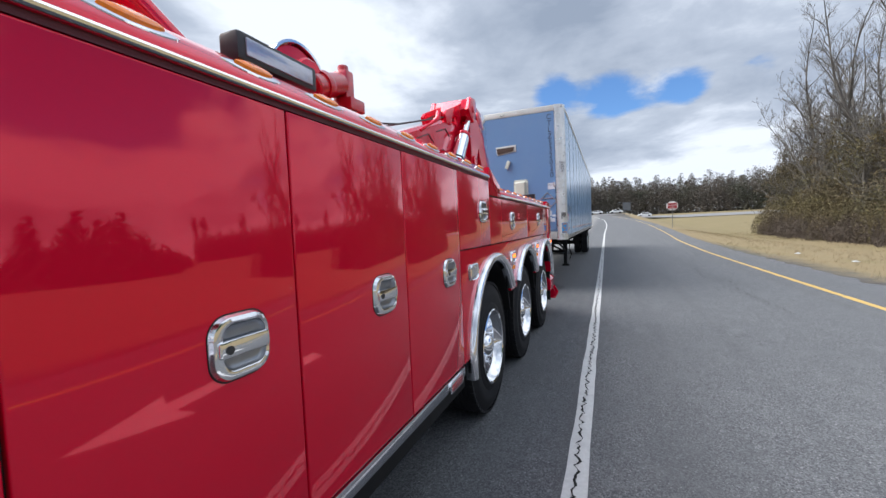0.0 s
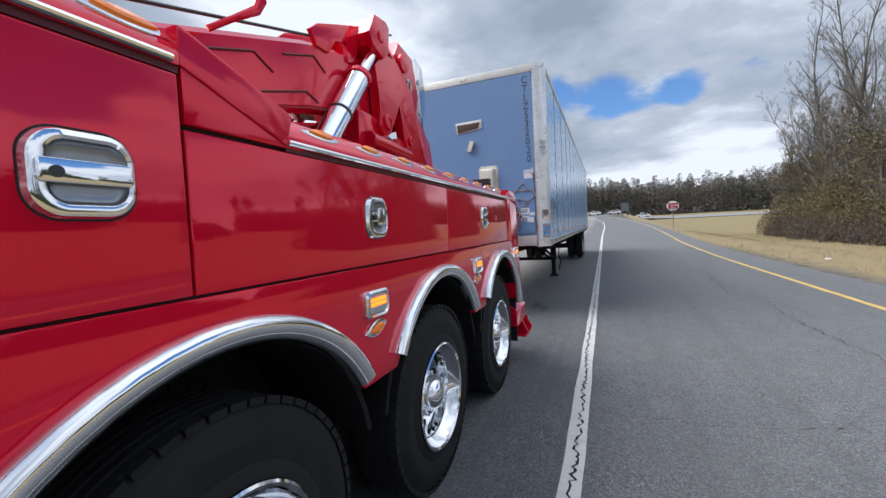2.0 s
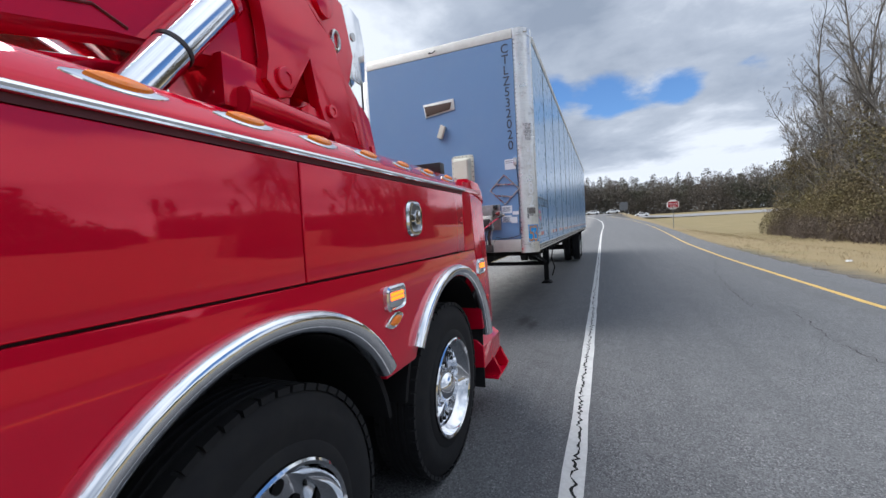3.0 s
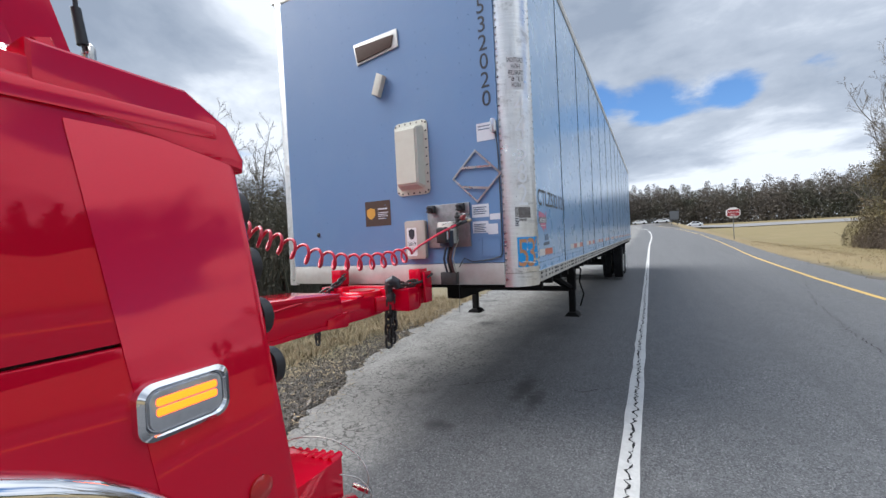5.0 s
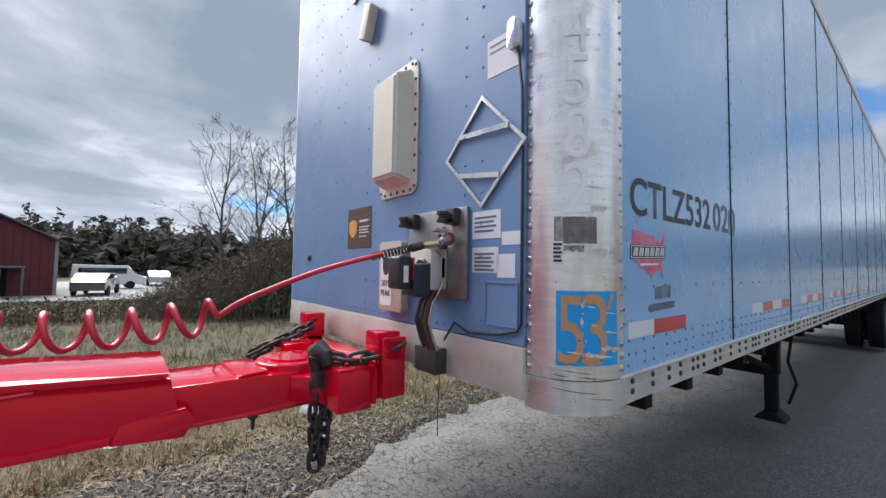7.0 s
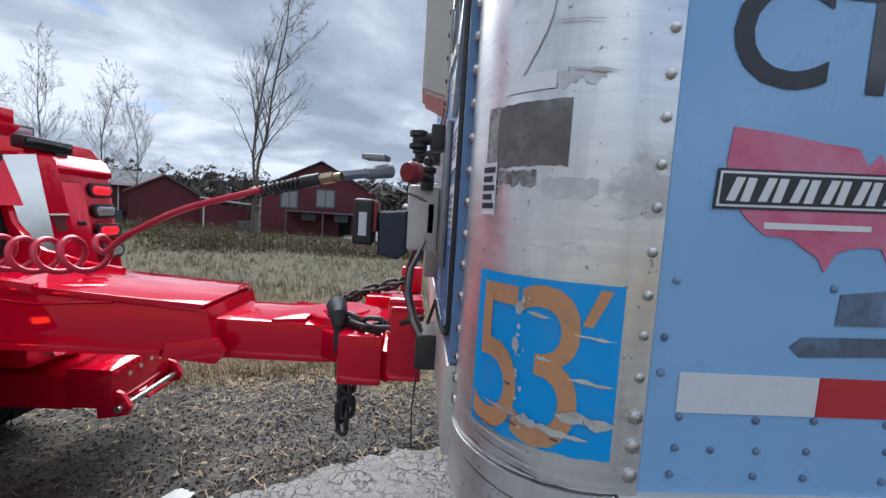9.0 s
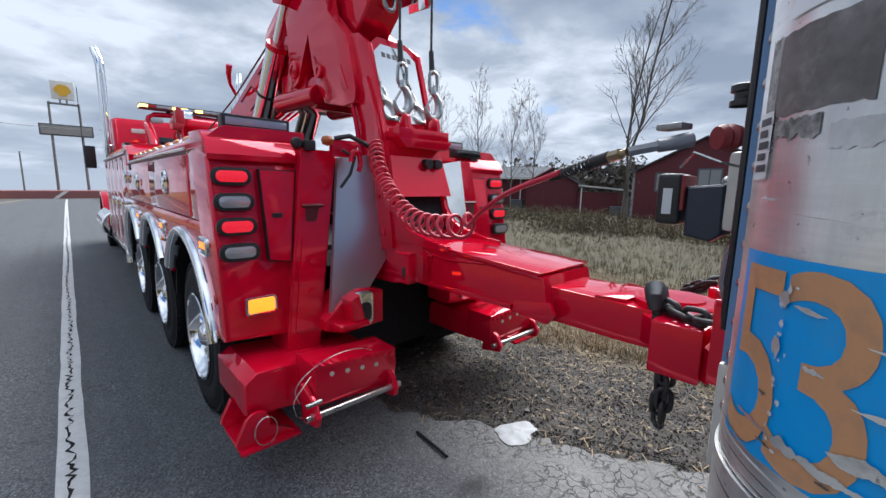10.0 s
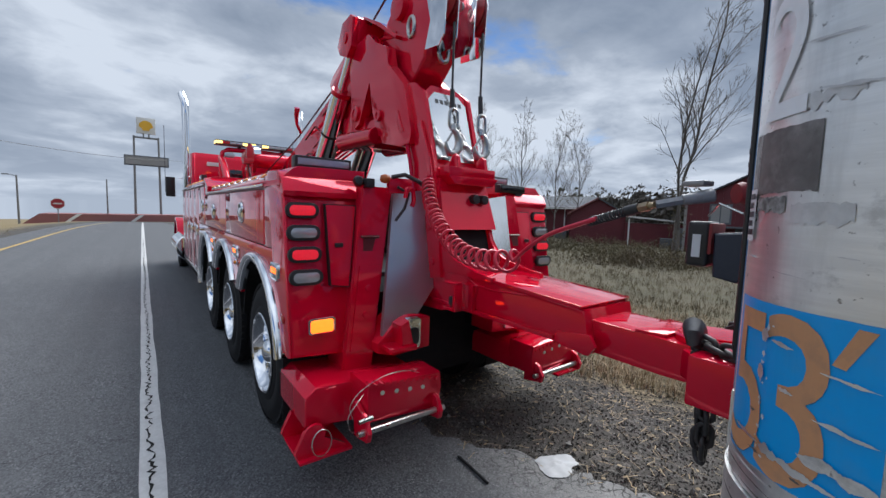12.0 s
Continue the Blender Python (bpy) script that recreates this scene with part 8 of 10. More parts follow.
def build_cab():
    bm = bmesh.new()
    prism(bm, [(-9.62, 0.85), (-9.60, 2.60), (-9.68, 2.72), (-10.9, 2.80), (-11.15, 2.70), (-11.55, 1.95), (-11.6, 0.85)], "x", XC - 1.02, XC + 1.02, 0.09, 4)
    cab = part("cab", bm, red, truck, "glossy red conventional cab")
    bm = bmesh.new()
    prism(bm, [(-11.5, 0.85), (-11.5, 1.90), (-13.3, 1.62), (-13.55, 1.45), (-13.6, 0.6), (-11.5, 0.6)], "x", XC - 0.70, XC + 0.70, 0.10, 4)
    part("hood", bm, red, cab)
    for s in (1, -1):
        x = XC + s * 1.18
        bm = bmesh.new()
        pts = arch(-12.35, 0.72, 16, 0.62)
        inner = arch(-12.35, 0.64, 16, 0.62)
        prism(bm, pts + inner[::-1], "x", x - s * 0.5, x, 0.02)
        part("front_fender", bm, red, cab)
        bm = bmesh.new()
        prism(bm, [(-10.75, 1.85), (-11.20, 1.85), (-11.02, 2.45), (-10.75, 2.50)], "x", XC + s * 1.015, XC + s * 1.025)
        part("side_window", bm, glass_dark, cab)
        wheel(truck, (XC + s * 1.13, -12.35, 0.525), 0.525, 0.30, s, chrome, 0.03)
        bm = bmesh.new()
        cyl(bm, (XC + s * 1.12, -9.42, 0.70), (XC + s * 1.12, -9.42, 3.42), 0.068, seg=20)
        tube(bm, [(XC + s * 1.12, -9.42, 3.40), (XC + s * 1.12, -9.42, 3.55), (XC + s * 1.13, -9.44, 3.66), (XC + s * 1.16, -9.50, 3.78), (XC + s * 1.17, -9.53, 3.84)], [0.068, 0.068, 0.068, 0.066, 0.066], 20)
        st = part("exhaust_stack", bm, chrome, truck, "tall chrome exhaust stack", smooth=50)
        bm = bmesh.new()
        cyl(bm, (XC + s * 1.12, -9.42, 1.2), (XC + s * 1.12, -9.42, 2.2), 0.082, seg=20, bevel=0.004)
        part("heat_shield", bm, chrome, st)
        bm = bmesh.new()
        cyl(bm, (XC + s * 1.169, -9.527, 3.832), (XC + s * 1.172, -9.534, 3.846), 0.058, seg=18)
        part("stack_mouth", bm, chassis, st, "black disc at the mouth")
        bm = bmesh.new()
        box(bm, XC + s * 1.34 - 0.09, XC + s * 1.34 + 0.09, -10.75, -10.66, 1.80, 2.24, 0.03)
        mr = part("mirror", bm, black, truck, "black door mirror on chrome arms")
        bm = bmesh.new()
        for z in (1.84, 2.22):
            tube(bm, [(XC + s * 1.0, -10.7, z), (XC + s * 1.30, -10.7, z)], 0.012, 6)
        part("mirror_arm", bm, chrome, mr)
        bm = bmesh.new()
        tube(bm, [(XC + s * 1.42, -11.0, 1.9), (XC + s * 1.42, -11.0, 3.4)], 0.006, 5)
        part("aerial", bm, black, truck)
        bm = bmesh.new()
        cyl(bm, (XC + s * 1.05, -9.75, 0.72), (XC + s * 1.05, -11.4, 0.72), 0.28, seg=24, bevel=0.02)
        part("fuel_tank", bm, chrome, truck, "polished fuel tank")
    bm = bmesh.new()
    box(bm, XC - 0.45, XC + 0.45, -9.625, -9.595, 1.75, 2.35, 0.02)
    part("rear_window", bm, glass_dark, cab)
    bm = bmesh.new()
    box(bm, XC + 0.45, XC + 0.75, -9.61, -9.58, 2.46, 2.54, 0.008)
    part("roof_badge", bm, white_vinyl, cab)


build_frame()
for flip in (False, True):
    rear_corner(flip)
    stabiliser(flip)
polished_panels()
build_mast()
build_boom()
build_top_gear()
build_cab()

# slim work lamp on the far rear corner of the deck
bm = bmesh.new()
box(bm, -2.19, -1.87, -2.335, -2.265, 1.835, 1.905, 0.012)
lampbox = part("work_lamp", bm, black, truck, "slim black work lamp on a bracket")
bm = bmesh.new()
box(bm, -2.175, -1.885, -2.264, -2.258, 1.847, 1.893, 0.006)
part("lens", bm, glass_dark, lampbox)
bm = bmesh.new()
box(bm, -2.155, -2.075, -2.33, -2.27, 1.76, 1.836, 0.006)
part("bracket", bm, black, lampbox)

# open bracket on the near side of the underlift beam's root
bm = bmesh.new()
for z0, z1 in ((1.045, 1.060), (1.205, 1.220)):
    box(bm, -0.942, -0.885, -1.745, -1.615, z0, z1, 0.004)
box(bm, -0.942, -0.885, -1.640, -1.615, 1.045, 1.220, 0.005)
bracket = part("beam_bracket", bm, red, truck, "open red bracket on the beam")
bm = bmesh.new()
box(bm, -0.942, -0.915, -1.715, -1.655, 1.065, 1.125, 0.010)
part("plug", bm, black, bracket)


# ---- hitch things: hooks, chains, air hose ----
def link_mesh(r_in=0.023, wire=0.0095, stretch=0.021):
    bm = bmesh.new()
    pts = []
    for i in range(20):
        a = 2 * math.pi * i / 20
        x, y = math.cos(a) * r_in, math.sin(a) * r_in
        pts.append((x + math.copysign(stretch, x) if abs(x) > 1e-6 else x, y, 0))
    tube(bm, pts, wire, 7, closed=True)
    return finish("link", bm, steel_dark, 60)


LINK = link_mesh()


def chain(label, pts, pitch=0.052):
    """A chain of single links along a polyline."""
    th = thing("chain", label, "chain", "chains of the hitch")
    P = [Vector(p) for p in pts]
    dist = [0.0]
    for a, b in zip(P, P[1:]):
        dist.append(dist[-1] + (b - a).length)
    n = int(dist[-1] / pitch)
    for i in range(n + 1):
        s = min(dist[-1] - 1e-4, i * pitch)
        k = max(j for j in range(len(P) - 1) if dist[j] <= s + 1e-9)
        d = (P[k + 1] - P[k]).normalized()
        c = P[k] + d * (s - dist[k])
        q = d.to_track_quat("X", "Z").to_matrix().to_4x4()
        ob = new("link", LINK)
        ob.parent = th
        ob.matrix_basis = Matrix.Translation(c) @ q @ pose(0, 0, 0, (90 if i % 2 else 0) + 12 * math.sin(i * 2.1))
    return th


chain("black steel chain drawn taut from a grab hook", [(-0.98, -0.335, 1.225), (-0.92, -0.24, 1.215), (-0.86, -0.13, 1.235), (-0.80, -0.035, 1.285)])
chain("black steel chain hanging loose below the grab hook", [(-1.02, -0.335, 1.19), (-1.035, -0.33, 1.05), (-1.05, -0.325, 0.9), (-1.055, -0.32, 0.74)])
chain("black steel chain end doubled back below the grab hook", [(-1.00, -0.30, 1.17), (-1.01, -0.295, 1.0), (-1.03, -0.30, 0.80)])
chain("black steel chain drawn over the far side of the cross bar", [(-1.66, -0.42, 1.14), (-1.60, -0.34, 1.19), (-1.62, -0.22, 1.23), (-1.68, -0.08, 1.27)])
chain("short black chain end hanging beyond the beam", [(-1.67, -0.42, 1.12), (-1.70, -0.41, 1.05), (-1.72, -0.40, 0.95), (-1.725, -0.40, 0.76)])


def grab_hook(x):
    bm = bmesh.new()
    tube(bm, [(x - 0.02, -0.335, 1.155), (x - 0.03, -0.345, 1.20), (x - 0.015, -0.35, 1.245), (x + 0.02, -0.345, 1.262), (x + 0.045, -0.335, 1.245), (x + 0.05, -0.33, 1.215), (x + 0.03, -0.325, 1.20)], [0.022, 0.029, 0.036, 0.038, 0.033, 0.024, 0.014], 12)
    prism(bm, [(x - 0.052, 1.10), (x - 0.002, 1.10), (x + 0.006, 1.17), (x - 0.052, 1.17)], "y", -0.358, -0.316, 0.008)
    solo("grab_hook", bm, hook_grey, "grey forged grab hook over the pivot plate", "hook")


grab_hook(-0.99)


def wire_hook(x, y, z_top):
    """A winch rope ending in a socket, swivel link and latch hook."""
    h = thing("winch_hook", "galvanised swivel hook hanging on a steel winch rope", "hook", "winch hooks")
    bm = bmesh.new()
    tube(bm, [(x, y, z_top), (x, y, 2.50), (x + 0.004, y + 0.02, 2.36)], 0.0085, 8)
    part("rope", bm, steel_dark, h, "dark steel wire rope")
    bm = bmesh.new()
    cyl(bm, (x, y, 2.52), (x + 0.003, y + 0.015, 2.38), 0.017, 0.020, 12)
    part("ferrule", bm, black, h)
    bm = bmesh.new()
    c = Vector((x + 0.004, y + 0.03, 2.31))
    ring = []
    for i in range(20):
        a = 2 * math.pi * i / 20
        ring.append(c + Vector((0.036 * math.cos(a), 0, 0.036 * math.sin(a) + math.copysign(0.034, math.sin(a)) * (abs(math.sin(a)) > 0.05))))
    tube(bm, ring, 0.012, 8, closed=True)
    cyl(bm, c + Vector((0, 0, -0.08)), c + Vector((0, 0, -0.035)), 0.026, 0.020, 12)
    part("swivel", bm, zinc, h, "bright swivel link")
    bm = bmesh.new()
    o = c + Vector((0, 0.0, -0.10))
    pts = [(0, 0, 0.03), (-0.03, 0, 0.01), (-0.058, 0, -0.04), (-0.055, 0, -0.10), (-0.02, 0, -0.145), (0.03, 0, -0.14), (0.055, 0, -0.10), (0.06, 0, -0.065)]
    tube(bm, [o + Vector(p) for p in pts], [0.020, 0.024, 0.030, 0.032, 0.030, 0.026, 0.018, 0.010], 12)
    part("hook_body", bm, zinc, h, "galvanised forged hook", smooth=60)
    bm = bmesh.new()
    tube(bm, [o + Vector((0.01, 0.0, 0.0)), o + Vector((0.05, 0, -0.06))], 0.008, 6)
    part("latch", bm, zinc, h)


wire_hook(-1.185, -2.10, 2.98)
wire_hook(-1.455, -2.10, 2.98)


def air_hose():
    hose = thing("air_hose", "coiled red air hose strung from the mast to the trailer", "hose")
    core = spline([(-0.93, -2.00, 1.85), (-0.89, -1.93, 1.785), (-0.84, -1.84, 1.705), (-0.78, -1.69, 1.612), (-0.735, -1.58, 1.562), (-0.685, -1.41, 1.489), (-0.625, -1.22, 1.450), (-0.565, -1.01, 1.448), (-0.512, -0.80, 1.472)], 90)
    pts = []
    turns = 22
    n = len(core)
    for i, p in enumerate(core):
        d = (core[min(i + 1, n - 1)] - core[max(i - 1, 0)]).normalized()
        u, v = basis(d)
        a = 2 * math.pi * turns * i / (n - 1)
        r = 0.041 * min(1.0, i / 10, (n - 1 - i) / 10 + 0.15)
        pts.append(p + u * (r * math.cos(a)) + v * (r * math.sin(a)))
    pts += spline([pts[-1], (-0.496, -0.760, 1.503), (-0.470, -0.70, 1.535), (-0.425, -0.57, 1.592), (-0.395, -0.40, 1.642)], 5)[1:]
    bm = bmesh.new()
    tube(bm, pts, 0.0074, 7)
    part("hose", bm, hose_red, hose, smooth=60)
    bm = bmesh.new()
    a, b = Vector((-0.41, -0.43, 1.632)), Vector((-0.378, -0.29, 1.668))
    d = (b - a).normalized()
    u, v = basis(d)
    sp = []
    for i in range(150):
        t = i / 149
        sp.append(a.lerp(b, t) + (u * math.cos(t * 2 * math.pi * 14) + v * math.sin(t * 2 * math.pi * 14)) * 0.0105)
    tube(bm, sp, 0.0033, 5)
    cyl(bm, a.lerp(b, 0.86), b + d * 0.02, 0.014, 0.013, 12)
    part("spring_guard", bm, black, hose, "black coil-spring bend guard")
    bm = bmesh.new()
    c = Vector((-0.355, -0.225, 1.680))
    cyl(bm, b, c, 0.008, seg=10)
    cyl(bm, b.lerp(c, 0.35), b.lerp(c, 0.75), 0.012, seg=6)
    part("fitting", bm, brass, hose, "brass fitting")
    bm = bmesh.new()
    e = Vector((-0.425, -0.13, 1.705))
    cyl(bm, c, c.lerp(e, 0.5), 0.011, seg=6)
    cyl(bm, c.lerp(e, 0.45), e, 0.013, 0.016, 14, 0.003)
    prism(bm, [(-0.440, -0.185), (-0.410, -0.195), (-0.400, -0.145), (-0.432, -0.135)], "z", 1.724, 1.737, 0.004)
    part("coupler", bm, cast_grey, hose, "plated quick coupler")
    bm = bmesh.new()
    g = Vector((-0.475, -0.085, 1.71))
    lathe(bm, [(0.0, -0.022), (0.022, -0.020), (0.026, -0.007), (0.020, 0.0), (0.026, 0.008), (0.022, 0.021), (0.0, 0.022)], g, (e - g), 18)
    part("gladhand", bm, cast_red, hose, "dull red gladhand")
    bm = bmesh.new()
    lathe(bm, [(0.0, 0), (0.016, 0.0), (0.018, 0.025), (0.016, 0.042), (0.022, 0.046), (0.022, 0.056), (0.012, 0.062), (0.012, 0.078), (0.007, 0.084), (0, 0.084)], (-0.545, -0.05, 1.675), (0, 0, 1), 18)
    tube(bm, [g, (-0.53, -0.05, 1.705)], 0.012, 8)
    part("valve", bm, steel_dark, hose, "dark shut-off valve")


air_hose()


def brake_lamp_pack():
    """A cordless pack with its dark housing clipped to the connector plate."""
    t = thing("battery_pack", "black cordless battery pack clipped to the trailer socket", "battery pack")
    bm = bmesh.new()
    box(bm, -0.640, -0.560, -0.235, -0.180, 1.525, 1.645, 0.012, 3)
    b = part("battery", bm, black, t)
    bm = bmesh.new()
    box(bm, -0.5585, -0.5565, -0.218, -0.198, 1.55, 1.61, 0.0)
    part("marking", bm, white_vinyl, b, smooth=0)
    bm = bmesh.new()
    box(bm, -0.645, -0.555, -0.181, -0.172, 1.56, 1.64, 0.004)
    part("release_tab", bm, cast_red, b)
    bm = bmesh.new()
    prism(bm, [(-0.172, 1.615), (-0.095, 1.622), (-0.092, 1.510), (-0.115, 1.492), (-0.168, 1.502)], "x", -0.650, -0.560, 0.012, 3)
    part("housing", bm, navy, t, "dark navy housing")
    bm = bmesh.new()
    cyl(bm, (-0.61, -0.11, 1.605), (-0.61, -0.02, 1.61), 0.034, seg=16, bevel=0.004)
    box(bm, -0.66, -0.56, -0.05, -0.02, 1.56, 1.65, 0.008)
    part("plug", bm, black, t)
    bm = bmesh.new()
    tube(bm, [(-0.60, -0.20, 1.66), (-0.55, -0.16, 1.69), (-0.52, -0.10, 1.665), (-0.56, -0.05, 1.65)], 0.003, 5)
    part("tether", bm, zinc, t)


brake_lamp_pack()


# ---- trees and woods ----
bark_grey = material("wood_edge_bark", (0.15, 0.135, 0.12), 0.9, grain=(0.3, 0.7, (0.09, 0.08, 0.07)), island=0.35)


class Soup:
    """Vertices and faces gathered for one mesh."""

    def __init__(self):
        self.v, self.f = [], []

    def limb(self, p0, p1, r0, r1, seg):
        d = (p1 - p0)
        if d.length < 1e-5:
            return
        u, w = basis(d)
        b = len(self.v)
        for p, r in ((p0, r0), (p1, r1)):
            for i in range(seg):
                a = 2 * math.pi * i / seg
                self.v.append(tuple(p + (u * math.cos(a) + w * math.sin(a)) * r))
        for i in range(seg):
            j = (i + 1) % seg
            self.f.append((b + i, b + j, b + seg + j, b + seg + i))

    def leaf(self, p, size, rnd):
        """A small bent leaf or spray of two triangles."""
        n = Vector((rnd.gauss(0, 1), rnd.gauss(0, 1), rnd.gauss(0, 1)))
        u, w = basis(n)
        a = rnd.uniform(0, 6.28)
        e1 = (u * math.cos(a) + w * math.sin(a)) * size
        e2 = (w * math.cos(a) - u * math.sin(a)) * size * rnd.uniform(0.35, 0.6)
        up = n.normalized() * size * 0.25
        b = len(self.v)
        self.v += [tuple(p - e1), tuple(p + e2 + up), tuple(p + e1), tuple(p - e2 + up)]
        self.f += [(b, b + 1, b + 2), (b, b + 2, b + 3)]

    def mesh(self, name, mat, smooth=0.0):
        return raw(name, self.v, self.f, mat, smooth)


def twig(s, p, d, length, r, depth, rnd, tips, lift):
    """A branch that bends upwards and forks along its length."""
    n = 6 if depth else 3
    q = p.copy()
    for i in range(n):
        d = (d + Vector((rnd.gauss(0, 0.15), rnd.gauss(0, 0.15), rnd.gauss(0, 0.07) + lift))).normalized()
        e = q + d * (length / n)
        ra, rb = r * (1 - 0.75 * i / n), r * (1 - 0.75 * (i + 1) / n)
        s.limb(q, e, max(ra, 0.007), max(rb, 0.006), 5 if depth > 1 else 3)
        if depth and i > 0 and rnd.random() < 0.85:
            for _ in range(1 if depth > 1 else rnd.choice((1, 1, 2))):
                a = rnd.uniform(0, 6.28)
                u, w = basis(d)
                side = (d + (u * math.cos(a) + w * math.sin(a)) * rnd.uniform(0.45, 0.9)).normalized()
                twig(s, e, side, length * rnd.uniform(0.35, 0.62) * (1.1 - 0.5 * i / n), max(rb, 0.007) * 0.65, depth - 1, rnd, tips, lift)
        q = e
    tips.append(q)


def bare_tree(name, height_m, seed, mat, depth=2, stems=1, spread=0.55, leaves=None, leaf_n=0, leaf_size=0.08, leaf_top=1.0, clear=0.32, girth=0.011, limbs=(1, 1, 1, 2), ivy=0):
    """Tapering trunks, clear below, with rising branches above."""
    rnd = random.Random(seed)
    t = thing(name, "", "tree")
    s, br, tips = Soup(), Soup(), []
    for k in range(stems):
        h = height_m * (1.0 if k == 0 else rnd.uniform(0.82, 0.95))
        a = rnd.uniform(0, 6.28)
        lean = 0.04 if stems > 1 else 0.02
        d = Vector((math.cos(a) * lean, math.sin(a) * lean, 1)).normalized()
        q, n, r0 = Vector((0.24 * k, 0.1 * k, -0.3)), 14, h * girth
        for i in range(n):
            f0, f1 = i / n, (i + 1) / n
            wander = 0.03 if f1 < clear else 0.09
            d = (d + Vector((rnd.gauss(0, wander), rnd.gauss(0, wander), 0.07))).normalized()
            e = q + d * ((h + 0.3) / n)
            s.limb(q, e, r0 * (1.0 - 0.9 * f0) * (1.3 if i == 0 else 1), r0 * (1.0 - 0.9 * f1), 8)
            if f1 > clear:
                u, w = basis(d)
                for _ in range(rnd.choice(limbs)):
                    b = rnd.uniform(0, 6.28)
                    rise = rnd.uniform(0.7, 1.5)
                    side = ((u * math.cos(b) + w * math.sin(b)) + d * rise / (spread * 1.6)).normalized()
                    reach = h * 0.46 * spread * (1.25 - 0.9 * (f1 - clear) / (1 - clear)) * rnd.uniform(0.5, 1.1) + 0.3
                    twig(br, q.lerp(e, rnd.random()), side, reach, r0 * (1.05 - 0.9 * f1) * 0.55, depth, rnd, tips, 0.06)
            q = e
    for nm, so in (("trunk", s), ("branchwork", br)):
        ob = new(nm, so.mesh(nm, mat, 1))
        ob.parent = t
    if ivy:
        c = Soup()
        for _ in range(ivy):
            z = height_m * 0.30 * rnd.random() ** 1.4
            a, q = rnd.uniform(0, 6.28), abs(rnd.gauss(0, 0.20)) + 0.08
            c.leaf(Vector((0.12 + math.cos(a) * q, 0.05 + math.sin(a) * q, z)), 0.05 * rnd.uniform(0.6, 1.5), rnd)
        ob = tagged(new("ivy", c.mesh("ivy", leaf_olive)), "brown creeper leaves round the trunk", kind="stuff")
        ob.parent = t
    if leaves:
        c = Soup()
        low = [q for q in tips if q.z < leaf_top * height_m] or tips
        for _ in range(leaf_n):
            p = rnd.choice(low) + Vector((rnd.gauss(0, 0.22), rnd.gauss(0, 0.22), rnd.gauss(0, 0.22)))
            c.leaf(p, leaf_size * rnd.uniform(0.6, 1.5), rnd)
        ob = new("crown", c.mesh("crown", leaves))
        ob.parent = t
    return t


def pine_tree(name, height_m, seed, bare=0.5, n=2600, width=0.16):
    rnd = random.Random(seed)
    t = thing(name, "", "tree")
    s, c = Soup(), Soup()
    s.limb(Vector((0, 0, -0.3)), Vector((0.1, 0, height_m)), height_m * 0.014, 0.03, 7)
    clumps = []
    z = height_m * bare
    while z < height_m * 0.99:
        f = (z - height_m * bare) / (height_m * (1 - bare))
        reach = height_m * width * (0.45 + 0.9 * math.sin(math.pi * min(1, f * 0.9 + 0.12)) * 0.75) * (1.05 - f * 0.55)
        for _ in range(rnd.randint(2, 4)):
            a = rnd.uniform(0, 6.28)
            rr = reach * rnd.uniform(0.55, 1.1)
            e = Vector((math.cos(a) * rr, math.sin(a) * rr, z + rnd.uniform(-0.1, 0.35) * rr))
            s.limb(Vector((0, 0, z)), e, 0.035, 0.012, 4)
            clumps += [(e, rr * 0.34), (e * 0.65 + Vector((0, 0, z * 0.35)), rr * 0.26)]
        z += height_m * 0.035
    for _ in range(n):
        e, r = rnd.choice(clumps)
        c.leaf(e + Vector((rnd.gauss(0, r), rnd.gauss(0, r), rnd.gauss(0, r * 0.5))), height_m * 0.016 * rnd.uniform(0.6, 1.4), rnd)
    for nm, so, mt in (("trunk", s, bark), ("crown", c, leaf_pine)):
        ob = new(nm, so.mesh(nm, mt))
        ob.parent = t
    return t


def plant(proto, label, spots, group):
    """The prototype at the first spot, copies at the rest: x, y, turn."""
    tagged(proto, label, group=group)
    for i, (x, y, a) in enumerate(spots):
        m = pose(x, y, height(x, y) - 0.05, 0, 0, a)
        if i == 0:
            proto.matrix_basis = m
        else:
            copy_thing(proto, m)


def polar(az, dist, eye=(0.6, -1.0)):
    return eye[0] + math.sin(radians(az)) * dist, eye[1] + math.cos(radians(az)) * dist


TREE_A = bare_tree("bare_tree", 8.8, 4, bark, 2, spread=0.66, limbs=(1, 2, 2))
TREE_B = bare_tree("bare_tree", 7.9, 9, bark, 2, stems=2, spread=0.62)
# behind the thicket on the far side of the verge
lab = "leafless grey tree standing in brown brush"
plant(TREE_A, lab, [(*polar(-61, 21), 20), (*polar(-71, 20), 140), (*polar(-80, 22), 250), (*polar(-54, 26), 70), (*polar(-76.5, 25), 300), (*polar(-66, 27), 10)], "bare trees by the verge")
plant(TREE_B, lab, [(*polar(-65.5, 19), 0), (*polar(-75, 20.5), 100), (*polar(-57, 20), 210), (*polar(-69, 28), 160), (*polar(-50, 24), 30)], "bare trees by the verge")
